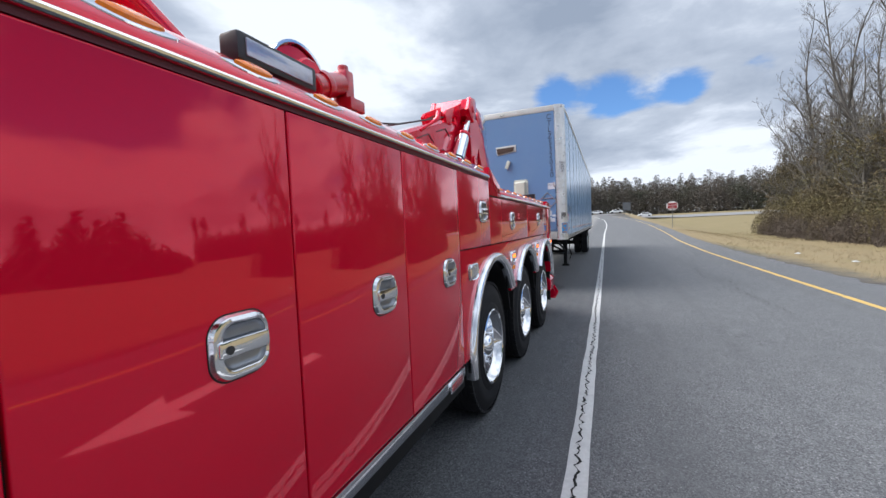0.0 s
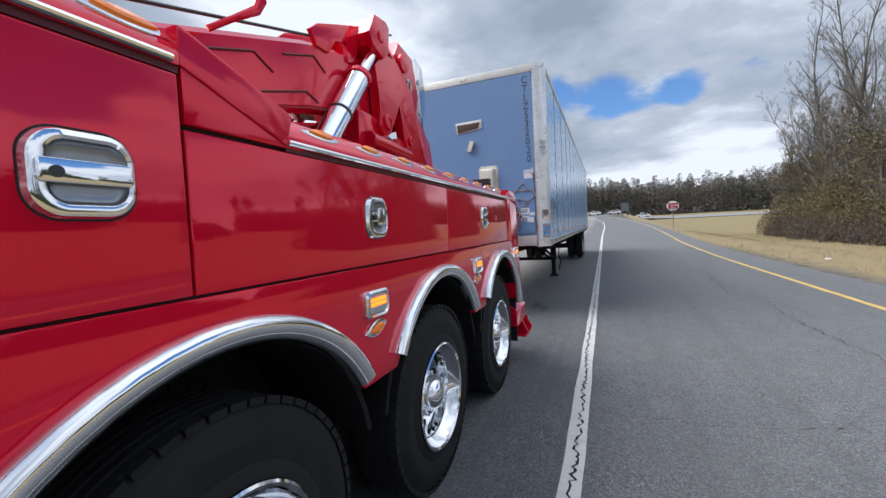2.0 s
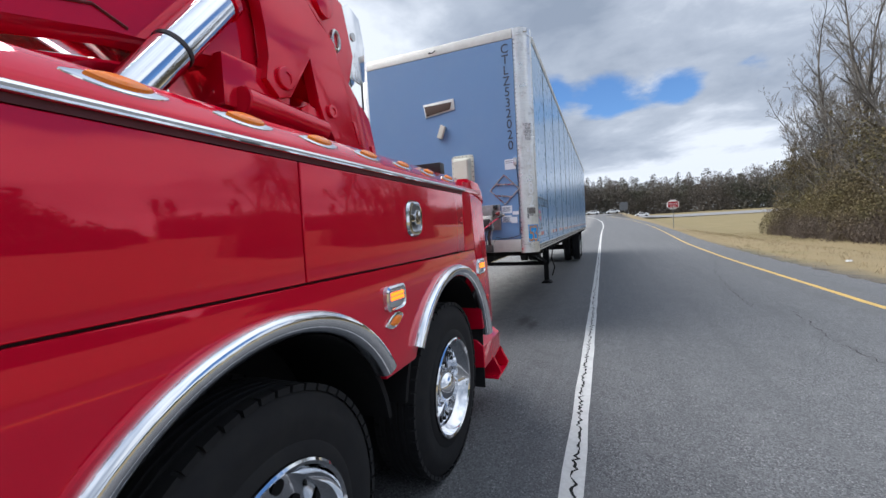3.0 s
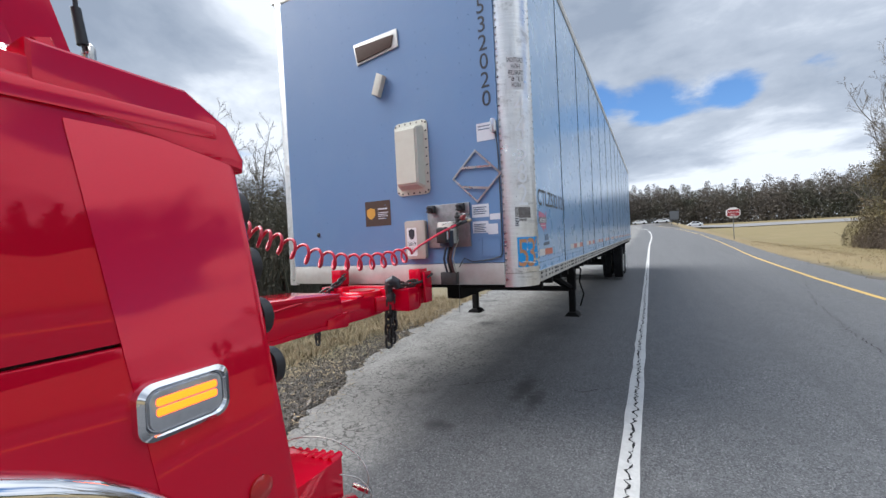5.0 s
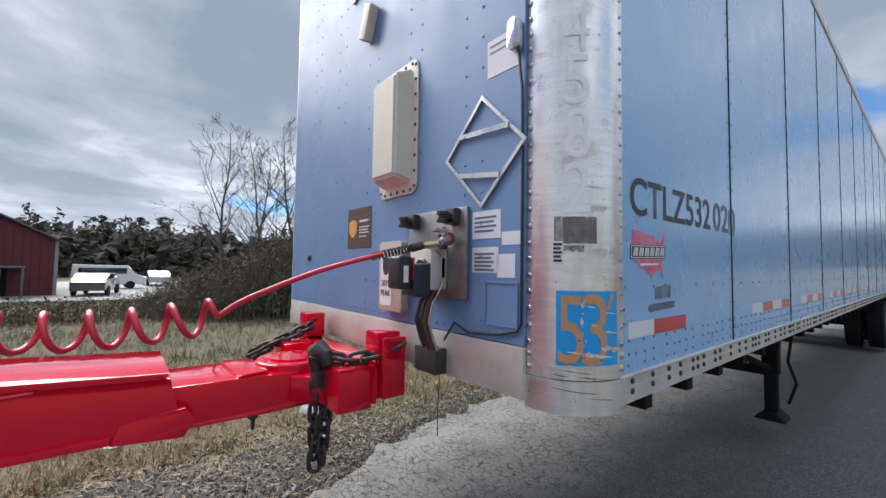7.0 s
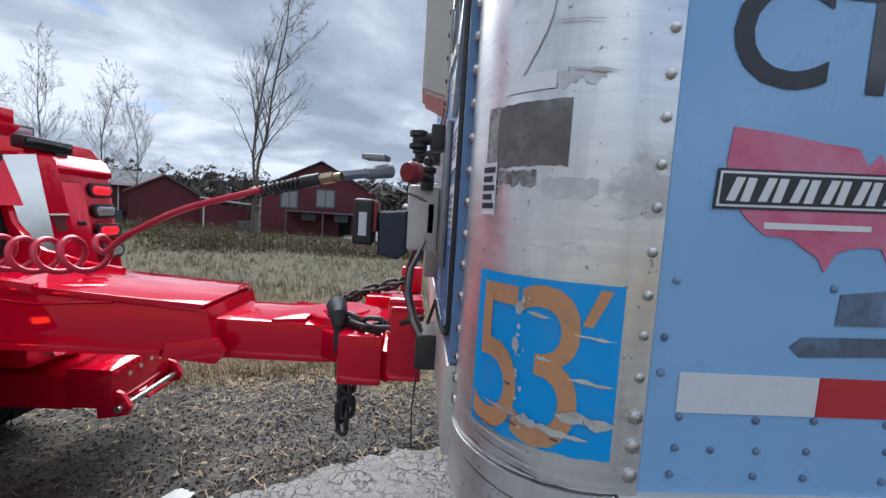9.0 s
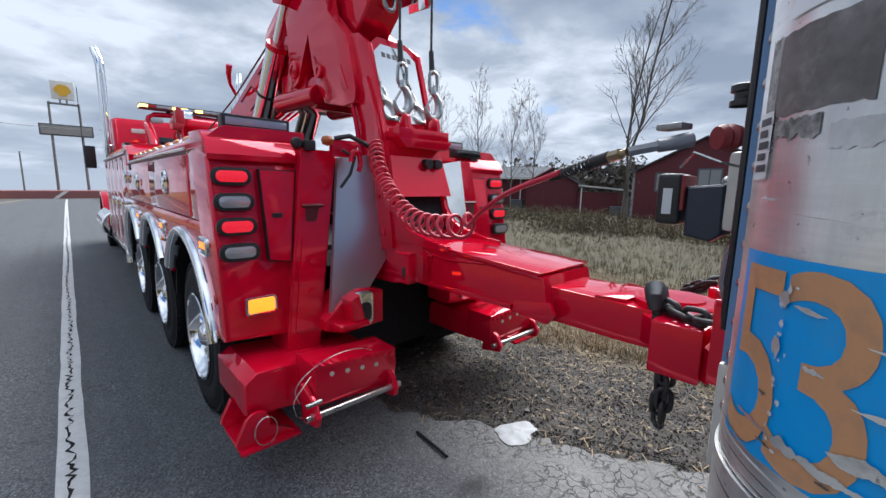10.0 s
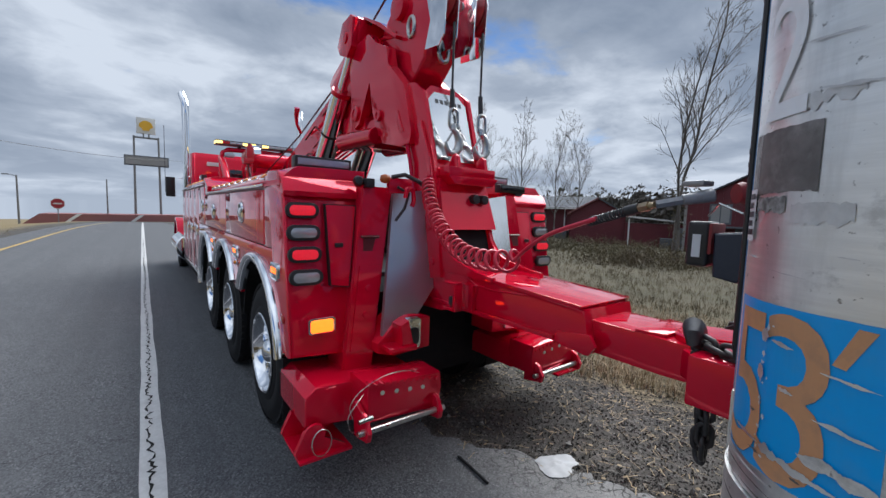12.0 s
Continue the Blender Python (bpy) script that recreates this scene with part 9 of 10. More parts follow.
# tall pair beside the barn
BIG = bare_tree("bare_tree", 16.5, 22, bark_grey, 2, stems=2, spread=0.36, clear=0.34, girth=0.0060, limbs=(2, 2, 3, 3), ivy=700)
plant(BIG, "tall leafless two-stemmed tree beside a red barn", [(*polar(-112.0, 24, (0.54, -0.26)), 60)], "")
THIN = bare_tree("bare_tree", 11.5, 33, bark_grey, 2, spread=0.52, clear=0.24, girth=0.0065, limbs=(2, 3, 3, 4))
plant(THIN, "slender leafless tree beyond the grass", [(*polar(-132.5, 38, (0.5, 0.2)), 0), (*polar(-127.5, 40, (0.5, 0.2)), 120), (*polar(-137.5, 37, (0.5, 0.2)), 200), (*polar(-124.8, 44, (0.5, 0.2)), 280), (*polar(-141, 42, (0.5, 0.2)), 33)], "slender bare trees")
# the clump across the road
OAK_A = bare_tree("roadside_tree", 18.0, 41, bark_grey, 2, spread=0.45, leaves=leaf_olive, leaf_n=1500, leaf_size=0.08, leaf_top=0.50, clear=0.25, limbs=(2, 2, 3))
OAK_B = bare_tree("roadside_tree", 11.0, 47, bark_grey, 2, stems=2, spread=0.50, leaves=leaf_olive, leaf_n=2200, leaf_size=0.08, leaf_top=0.65, clear=0.18, limbs=(2, 2, 3))
OAK_C = bare_tree("roadside_tree", 21.0, 61, bark_grey, 2, spread=0.40, clear=0.26, girth=0.0085, limbs=(2, 3, 3))
OAK_D = bare_tree("roadside_tree", 14.5, 67, bark_grey, 2, stems=2, spread=0.42, clear=0.2, girth=0.0075, limbs=(2, 3, 3))
lab = "tall thin tree with grey branches and sparse olive leaves"
plant(OAK_A, lab, [(20.3, 35.0, 0), (20.5, 30.5, 160), (23.0, 27, 250), (20.0, 24.5, 40), (22.0, 38.5, 20), (19.8, 40.5, 310), (21.8, 20.0, 70)], "trees across the road")
plant(OAK_B, lab, [(19.3, 43.0, 40), (18.9, 37.5, 120), (20.2, 42.0, 200), (19.4, 32, 290), (18.3, 29.5, 90), (19.3, 45.2, 140), (18.2, 24.0, 15), (18.6, 45.5, 75)], "trees across the road")
lab = "tall leafless grey tree rising from roadside brush"
plant(OAK_C, lab, [(21.4, 42.0, 10), (23.2, 41.0, 95), (22.4, 45.0, 170), (20.8, 33.0, 330), (24.6, 43.5, 260), (21.0, 38.0, 50), (21.6, 27.0, 140), (25.4, 40.0, 15)], "trees across the road")
plant(OAK_D, lab, [(20.0, 42.5, 0), (20.9, 44.5, 75), (20.6, 46.4, 150), (21.4, 45.5, 240), (19.0, 39.5, 310), (19.6, 36.0, 30), (20.0, 28.5, 190)], "trees across the road")
# pines and groups far across the road
PINE = pine_tree("pine_tree", 19, 51, 0.62, 900, 0.11)
plant(PINE, "lone tall pine with a bare trunk", [(*polar(44, 150, (0.8, -7)), 0), (*polar(52.0, 150, (0.8, -7)), 100), (*polar(53.6, 148, (0.8, -7)), 220)], "lone pines")
PINE2 = pine_tree("pine_tree", 13.5, 57, 0.30, 3000, 0.20)
plant(PINE2, "dense dark green pine", [(*polar(72, 75, (0.8, -7)), 120), (*polar(66, 78, (0.8, -7)), 10), (*polar(69, 90, (0.8, -7)), 200), (*polar(78, 80, (0.8, -7)), 30), (*polar(-88.5, 118), 50), (*polar(-86.2, 112), 150), (*polar(-91.5, 120), 250)], "dense pines")


PINE3 = pine_tree("pine_tree", 14.0, 63, 0.38, 1900, 0.24)
plant(PINE3, "open-crowned pine beside a utility pole", [(15.4, -43.5, 0)], "")


def thicket(name, label, spots, mat, seed, leaf_size, density, twigs=True, stalks=34):
    """Brush: mounded sprays of twigs and leaves. spots: x, y, radius, height."""
    rnd = random.Random(seed)
    s = Soup()
    for x, y, r, h in spots:
        z0 = height(x, y)
        n = int(density * r * r * h)
        for _ in range(n):
            a, q = rnd.uniform(0, 6.28), r * math.sqrt(rnd.random())
            f = math.sqrt(max(0.05, 1 - (q / r) ** 2)) * rnd.uniform(0.75, 1.1)
            zz = h * f * (1 - rnd.random() ** 2.0)
            p = Vector((x + math.cos(a) * q, y + math.sin(a) * q, z0 + zz))
            s.leaf(p, leaf_size * rnd.uniform(0.5, 1.6), rnd)
        if twigs:
            for _ in range(int(stalks * r)):
                a, q = rnd.uniform(0, 6.28), r * math.sqrt(rnd.random())
                p = Vector((x + math.cos(a) * q, y + math.sin(a) * q, z0 - 0.1))
                hh = h * rnd.uniform(0.7, 1.25) * (1 - 0.5 * q / r)
                e = p + Vector((rnd.gauss(0, 0.25), rnd.gauss(0, 0.25), hh))
                m = p.lerp(e, 0.5) + Vector((rnd.gauss(0, 0.08), rnd.gauss(0, 0.08), 0))
                s.limb(p, m, 0.018, 0.012, 3)
                s.limb(m, e, 0.012, 0.004, 3)
                for _ in range(3):
                    b = m.lerp(e, rnd.random())
                    s.limb(b, b + Vector((rnd.gauss(0, 0.3), rnd.gauss(0, 0.3), rnd.uniform(0.1, 0.5))), 0.006, 0.003, 3)
    tagged(new(name, s.mesh(name, mat)), label, "brush", kind="stuff")


rnd = random.Random(77)
spots = []
for az in np.arange(-83, -44, 2.2):
    d = 18 + rnd.uniform(-1.5, 1.5) + max(0, (-62 - az)) * 0.05
    h = float(np.interp(az, (-84, -78, -72, -60, -44), (1.5, 2.4, 3.6, 4.6, 5.0)))
    spots.append((*polar(float(az), d), 1.9, h))
    spots.append((*polar(float(az) + 1, d + 3.5), 2.3, h * 1.1))
thicket("thicket", "dense leafless brown thicket behind the grass verge", spots, leaf_brush, 5, 0.055, 230, stalks=70)
spots = [(*polar(float(az), 21 + rnd.uniform(-2, 2)), 1.5, 0.85) for az in np.arange(-118, -84, 3.4)]
spots += [(*polar(float(az), 27 + rnd.uniform(-2, 2), (0.5, 0.2)), 1.6, 1.0) for az in np.arange(-142, -112, 3.0)]
thicket("weeds", "low olive and brown weeds along the far grass", spots, leaf_olive, 6, 0.05, 300)
spots = []
for i in range(34):
    t = 0.10 + 0.90 * i / 33
    spots.append((17.4 + 0.6 * t + rnd.uniform(-0.7, 0.7) + (i % 3) * 2.0, 43.5 - 26 * t + rnd.uniform(-1, 1), 2.2, rnd.uniform(3.0, 5.4) * (0.72 if t < 0.2 else 1)))
thicket("roadside_brush", "dense olive-brown bushes under roadside trees", spots, leaf_olive, 7, 0.062, 230)
spots = [(16.0 + 0.6 * t + rnd.uniform(-0.6, 0.6), 39.5 - 23.5 * t, 1.6, rnd.uniform(1.0, 2.2)) for t in [i / 25 for i in range(26)]]
thicket("roadside_scrub", "dark leafless scrub at the foot of roadside trees", spots, leaf_scrub, 17, 0.06, 190, stalks=40)
spots = [(*polar(float(az), d, (0.8, -7)), 5, h) for az, d, h in ((64, 76, 9), (68, 74, 11), (73, 76, 10.5), (60, 82, 6), (78, 80, 9), (57, 120, 5), (84, 85, 8))]
thicket("far_trees", "dark leafy trees beyond the road", spots, leaf_pine, 8, 0.45, 6.5)


def woods(name, label, line, depth, h0, h1, seed, step, leaf_mat, trunk_mat, leaf=0.6, per=46):
    """A far wood: many thin trunks and ragged crowns. line: points x, y along its front."""
    rnd = random.Random(seed)
    s, c = Soup(), Soup()
    for (xa, ya), (xb, yb) in zip(line, line[1:]):
        n = max(2, int(math.hypot(xb - xa, yb - ya) / step))
        for i in range(n):
            for row in range(3):
                t = (i + rnd.random()) / n
                x = xa + (xb - xa) * t
                y = ya + (yb - ya) * t
                k = row / 2 * depth
                nx, ny = x * 1.0 / math.hypot(x, y), y * 1.0 / math.hypot(x, y)
                x, y = x + nx * k, y + ny * k
                z = height(x, y)
                h = rnd.uniform(h0, h1) * (1 + 0.15 * row)
                s.limb(Vector((x, y, z - 0.5)), Vector((x + rnd.gauss(0, 0.4), y, z + h)), 0.13, 0.04, 3)
                for _ in range(6):
                    zz = z + h * rnd.uniform(0.4, 0.95)
                    s.limb(Vector((x, y, zz)), Vector((x + rnd.gauss(0, 1.5), y + rnd.gauss(0, 1.0), zz + rnd.uniform(0.5, 2.5))), 0.05, 0.02, 3)
                low = rnd.uniform(0.08, 0.38)
                for _ in range(per):
                    f = rnd.random()
                    zz = z + h * (low + (1.04 - low) * f)
                    w = (2.5 if f < 0.55 else 2.5 * (1.15 - f) / 0.60) * rnd.uniform(0.3, 1.1)
                    a = rnd.uniform(0, 6.28)
                    c.leaf(Vector((x + math.cos(a) * w, y + math.sin(a) * w, zz)), leaf * rnd.uniform(0.5, 1.3), rnd)
                for _ in range(90):
                    c.leaf(Vector((x + rnd.gauss(0, 1.3), y + rnd.gauss(0, 1.3), z + h * rnd.uniform(0.0, 0.80))), leaf * 2.2, rnd)
                for _ in range(16):
                    c.leaf(Vector((x + rnd.gauss(0, 1.6), y + rnd.gauss(0, 1.2), z + rnd.uniform(0, 0.45) * h)), leaf, rnd)
    tagged(new(name, c.mesh(name, leaf_mat)), label, "woods", kind="stuff")
    tagged(new(name + "_trunks", s.mesh(name + "_trunks", trunk_mat)), "pale thin trunks of the far wood", "woods", kind="stuff")


woods("far_wood", "distant brown and green winter wood", [(-75, 168), (-30, 176), (20, 180), (70, 172), (120, 150), (160, 110)], 12, 9.0, 13.0, 14, 1.25, leaf_far, bark, 0.24, 460)
woods("far_treeline", "low distant treeline across the fields", [(165, 100), (180, 40), (175, -40), (150, -110), (90, -170)], 10, 3.5, 7.5, 13, 3.0, leaf_far, bark, 0.62, 44)
woods("back_treeline", "dark trees behind the buildings and car park", [(-60, 110), (-85, 60), (-95, 10), (-95, -40), (-85, -90), (-60, -130)], 10, 5.5, 10.0, 14, 2.8, leaf_far, bark, 0.62, 48)


# ---- grass and stones ----
def grass(name, label, area, n, seed, mat, h0, h1, tuft=5, test=None):
    rnd = random.Random(seed)
    v, f = [], []
    x0, x1, y0, y1 = area
    made = 0
    while made < n:
        x, y = rnd.uniform(x0, x1), rnd.uniform(y0, y1)
        if test and not test(x, y, rnd):
            continue
        made += 1
        if rnd.random() > min(y - y0, y1 - y, (x - x0) if x0 < 0 else 9.0) / 3.0:
            continue
        z = height(x, y) - 0.04
        for _ in range(tuft):
            a, lean, h = rnd.uniform(0, 6.28), rnd.uniform(0.2, 1.25), rnd.uniform(h0, h1)
            bx, by = x + rnd.gauss(0, 0.05), y + rnd.gauss(0, 0.05)
            w = 0.002 + 0.008 * h
            px, py = -math.sin(a) * w, math.cos(a) * w
            dx, dy = math.cos(a) * lean * h, math.sin(a) * lean * h
            b = len(v)
            v += [(bx - px, by - py, z), (bx + px, by + py, z), (bx + dx * 0.45 + px * 0.7, by + dy * 0.45 + py * 0.7, z + h * 0.62), (bx + dx * 0.45 - px * 0.7, by + dy * 0.45 - py * 0.7, z + h * 0.62), (bx + dx, by + dy, z + h * (1 - 0.25 * lean))]
            f += [(b, b + 1, b + 2, b + 3), (b + 3, b + 2, b + 4)]
    tagged(new(name, raw(name, v, f, mat)), label, "grass", kind="stuff")


def verge_left(x, y, r):
    edge = -3.25 + 0.5 * noise.noise((x * 0.6, y * 0.6, 2)) - (0.35 if 0 < y < 2 else 0)
    return x < edge and r.random() < (1.0 if x > -9 else 0.45)


def verge_right(x, y, r):
    return x > lerp_at(YELLOW, y) + 1.45 + 0.4 * noise.noise((x, y, 4))


grass("verge_grass", "dry straw-coloured grass along the verge", (-8, -3.0, -5, 8), 14000, 1, grass_dry, 0.04, 0.20, 7, verge_left)
grass("meadow_grass", "tall dull olive grass beyond the verge", (-24, -7, -22, 16), 14000, 2, grass_olive, 0.05, 0.26, 6, verge_left)
grass("weed_patches", "dull green weeds in the dry grass", (-22, -3.4, -16, 12), 2200, 3, grass_green, 0.03, 0.15, 6, lambda x, y, r: x < -3.4 and noise.noise((x * 0.3, y * 0.3, 7)) > 0.1)
grass("roadside_grass", "pale dry grass across the road", (5.5, 18, -34, 45), 6000, 4, grass_dry, 0.03, 0.16, 6, verge_right)
grass("green_roadside_grass", "short green grass far across the road", (9, 24, 27, 46), 3500, 14, grass_far_green, 0.04, 0.14, 6, lambda x, y, r: noise.noise((x * 0.3, y * 0.3, 3)) > -0.15)
grass("far_roadside_grass", "thin dry grass beside the crossing", (-12, -1.6, -45, -8), 2200, 8, grass_dry, 0.06, 0.24, 5, lambda x, y, r: x < -2.6)


def stones(name, label, n, seed, place, s0, s1, mat):
    rnd = random.Random(seed)
    v, f = [], []
    for _ in range(n):
        x, y = place(rnd)
        s = s0 + (s1 - s0) * rnd.random() ** 4
        z = height(x, y) - 0.035 + s * 0.3
        b = len(v)
        q = Euler((rnd.uniform(0, 6), rnd.uniform(0, 6), rnd.uniform(0, 6))).to_matrix()
        for c in ((1, 0, 0), (-1, 0, 0), (0, 0.8, 0), (0, -0.8, 0), (0, 0, 0.65), (0, 0, -0.65)):
            p = q @ (Vector(c) * s * rnd.uniform(0.7, 1.2))
            v.append((x + p.x, y + p.y, z + p.z))
        for t in ((0, 2, 4), (2, 1, 4), (1, 3, 4), (3, 0, 4), (2, 0, 5), (1, 2, 5), (3, 1, 5), (0, 3, 5)):
            f.append(tuple(b + k for k in t))
    tagged(new(name, raw(name, v, f, mat)), label, "gravel", kind="stuff")


def gravel_spot(r):
    y = r.uniform(-4.5, 5.5)
    a = lerp_at(EDGE_L, y) + 0.12
    return a - (a + 3.5) * r.random() ** 1.1 - r.random() * 0.25, y


stones("gravel", "dark crushed stone beside the asphalt", 80000, 9, gravel_spot, 0.002, 0.015, pebble)


def spill(r):
    y = r.uniform(-3.0, 3.0)
    return lerp_at(EDGE_L, y) + r.random() ** 3 * 0.9 - 0.12, y


stones("gravel_spill", "loose chippings strewn over the asphalt edge", 16000, 19, spill, 0.002, 0.012, pebble)
stones("coarse_gravel", "larger pale stones among the gravel", 1500, 29, gravel_spot, 0.010, 0.034, pebble_pale)


def straw(n, seed):
    """Loose stalks and leaf scraps lying on the gravel, thicker towards the grass."""
    r = random.Random(seed)
    v, f = [], []
    while len(f) < n:
        y = r.uniform(-4.5, 5.5)
        a = lerp_at(EDGE_L, y)
        u = r.random()
        x = a + 0.15 - (a + 0.15 + 3.9) * u
        if r.random() > 0.12 + 0.9 * u ** 2.2:
            continue
        t, ln, w = r.uniform(0, 3.14), r.uniform(0.012, 0.055), r.uniform(0.0012, 0.0035)
        if r.random() < 0.15:
            ln, w = r.uniform(0.008, 0.018), r.uniform(0.006, 0.012)
        z = height(x, y) - 0.012 + r.uniform(0.0, 0.012) + (0.02 if x > a else 0)
        c, d = math.cos(t), math.sin(t)
        b = len(v)
        tilt = r.uniform(-0.006, 0.010)
        v += [(x - c * ln - d * w, y - d * ln + c * w, z), (x - c * ln + d * w, y - d * ln - c * w, z), (x + c * ln + d * w, y + d * ln - c * w, z + tilt), (x + c * ln - d * w, y + d * ln + c * w, z + tilt)]
        f.append((b, b + 1, b + 2, b + 3))
    tagged(new("straw", raw("straw", v, f, grass_dry)), "dry stalks and leaf scraps strewn over the gravel", "straw", kind="stuff")


straw(9000, 31)


def litter(x, y, sx, sy, h, seed, label, mat=None):
    """A crumpled, softly folded scrap with an uneven outline."""
    n, m_ = 7, 52
    v = [(x, y, height(x, y) + 0.006 + h * 0.4)]
    f = []
    for k in range(1, n + 1):
        q = k / n
        for i in range(m_):
            a = 2 * math.pi * i / m_
            edge = 1 + 0.55 * noise.noise((math.cos(a) * 1.2, math.sin(a) * 1.2, seed * 3.1)) + 0.16 * noise.noise((math.cos(a) * 3.5, math.sin(a) * 3.5, seed))
            px, py = x + sx * 0.5 * q * edge * math.cos(a), y + sy * 0.5 * q * edge * math.sin(a)
            fold = 0.55 + 0.8 * noise.noise((px * 14, py * 14, seed * 1.7))
            v.append((px, py, height(px, py) + 0.006 + h * min(0.9, max(0.05, fold)) * (1 - q ** 4)))
    for i in range(m_):
        f.append((0, 1 + i, 1 + (i + 1) % m_))
        for k in range(n - 1):
            a, b = 1 + k * m_ + i, 1 + k * m_ + (i + 1) % m_
            f.append((a, a + m_, b + m_, b))
    tagged(new("litter", raw("litter", v, f, mat or litter_white, 50)), label, "litter", "roadside litter")


litter(-1.55, -1.28, 0.34, 0.22, 0.02, 1, "flattened white rag lying on cracked asphalt")
litter(-3.75, 0.75, 0.30, 0.22, 0.12, 2, "crumpled white bag in the dry grass")
litter(-4.1, -0.95, 0.40, 0.26, 0.05, 3, "grey plastic scrap at the verge", material("grey_scrap", (0.30, 0.33, 0.35), 0.4, grain=(8, 0.4, (0.22, 0.25, 0.27))))
litter(-4.6, -2.2, 0.35, 0.25, 0.05, 4, "white paper scrap at the verge")
for k, (x, y) in enumerate(((6.9, 1.2), (7.2, 2.6), (7.6, 6.5), (6.6, -12), (6.2, -16), (6.0, -20), (6.8, -9), (7.4, 9.8))):
    litter(x, y, 0.16, 0.12, 0.05, 10 + k, "small white scrap beside the road")
bm = bmesh.new()
tube(bm, [(-1.028, -1.409, 0.012), (-1.035, -1.50, 0.014), (-1.045, -1.62, 0.012), (-1.049, -1.717, 0.012)], 0.009, 6)
solo("rubber_strip", bm, rubber, "thin black rubber strip lying on asphalt", "debris")


# ---- signs, buildings, cars ----
def road_sign(x, y, z_mid, w, h, octagon, label):
    z0 = height(x, y)
    t = thing("road_sign", label, "road sign")
    bm = bmesh.new()
    box(bm, x - 0.035, x + 0.035, y - 0.035, y + 0.035, z0 - 0.2, z_mid + h * 0.5)
    part("post", bm, post_grey, t)
    face = -1 if y > 0 else 1
    bm = bmesh.new()
    if octagon:
        pts = [(x + w / 2 * 1.08 * math.cos(radians(22.5 + 45 * i)), z_mid + h / 2 * 1.08 * math.sin(radians(22.5 + 45 * i))) for i in range(8)]
    else:
        pts = rounded(x - w / 2, x + w / 2, z_mid - h / 2, z_mid + h / 2, 0.08)
    prism(bm, pts, "y", y + face * 0.04, y + face * 0.06)
    b = part("sign_back", bm, sign_white, t, smooth=0)
    bm = bmesh.new()
    cx, cz = x, z_mid
    prism(bm, [(cx + (px - cx) * 0.92, cz + (pz - cz) * 0.90) for px, pz in pts], "y", y + face * 0.058, y + face * 0.066)
    f = part("sign_face", bm, sign_red, b, smooth=0)
    return t, f, face


t, f, face = road_sign(8.4, 48.0, 3.15, 1.12, 0.74, False, "red wrong way sign with white letters on a steel post")
bm = bmesh.new()
prism(bm, [(8.4 + 0.68 * math.cos(radians(22.5 + 45 * i)), 3.15 + 0.60 * math.sin(radians(22.5 + 45 * i))) for i in range(8)], "y", 48.02, 48.035)
part("back_plate", bm, sign_white, t, "pale octagonal plate behind the sign", smooth=0)
for k, txt in enumerate(("WRONG", "WAY")):
    writing("sign_writing", txt, 0.25, sign_white, f, plane_m((8.4, 47.93, 3.22 - k * 0.29), (1, 0, 0), (0, 0, 1)), 1.0, depth=0.004)
t, f, face = road_sign(6.7, -50.0, 1.30, 0.95, 0.95, True, "red octagonal sign with a white bar on a post")
bm = bmesh.new()
box(bm, 6.7 - 0.30, 6.7 + 0.30, -49.93, -49.925, 1.24, 1.36)
part("bar", bm, sign_white, f, smooth=0)


def pylon_sign(x, y):
    z0 = height(x, y)
    t = thing("pylon_sign", "tall roadside pylon with a yellow emblem and blank board", "sign")
    for dx in (-1.9, 1.9):
        bm = bmesh.new()
        cyl(bm, (x + dx, y, z0 - 0.5), (x + dx * 0.95, y, 13.6), 0.22, 0.16, 10)
        part("post", bm, post_grey, t)
    bm = bmesh.new()
    box(bm, x - 1.9, x + 1.9, y - 0.12, y + 0.12, 13.2, 13.5)
    box(bm, x - 0.5, x - 0.3, y - 0.1, y + 0.1, 13.4, 14.2)
    box(bm, x + 0.3, x + 0.5, y - 0.1, y + 0.1, 13.4, 14.2)
    part("cross_beam", bm, post_grey, t)
    bm = bmesh.new()
    box(bm, x - 1.4, x + 1.4, y - 0.35, y + 0.35, 14.1, 16.9, 0.08)
    e = part("emblem_box", bm, sign_white, t)
    bm = bmesh.new()
    prism(bm, [(x - 0.45, 14.6), (x + 0.45, 14.6), (x + 0.62, 15.0)] + arc(x, 15.35, 1.02, -5, 185, 12) + [(x - 0.62, 15.0)], "y", y + 0.35, y + 0.42)
    part("emblem", bm, sign_yellow, e, "plain yellow fan-shaped emblem", smooth=0)
    bm = bmesh.new()
    box(bm, x - 3.3, x + 3.3, y - 0.3, y + 0.3, 8.3, 10.1, 0.05)
    b = part("board", bm, roof_grey, t)
    bm = bmesh.new()
    box(bm, x - 3.1, x + 3.1, y + 0.29, y + 0.33, 8.5, 9.9)
    part("board_face", bm, concrete, b)
    t.location = (0, 0, 0)


pylon_sign(-0.4, -92)


def pole(x, y, h, label, arm=True):
    bm = bmesh.new()
    z0 = height(x, y)
    cyl(bm, (x, y, z0 - 0.3), (x, y, z0 + h), 0.13, 0.09, 8)
    if arm:
        tube(bm, [(x, y, z0 + h - 0.1), (x + 0.9, y, z0 + h + 0.1)], 0.05, 6)
        box(bm, x + 0.7, x + 1.3, y - 0.12, y + 0.12, z0 + h, z0 + h + 0.14)
    solo("lamp_post" if arm else "utility_pole", bm, post_grey, label, "pole", "distant poles")


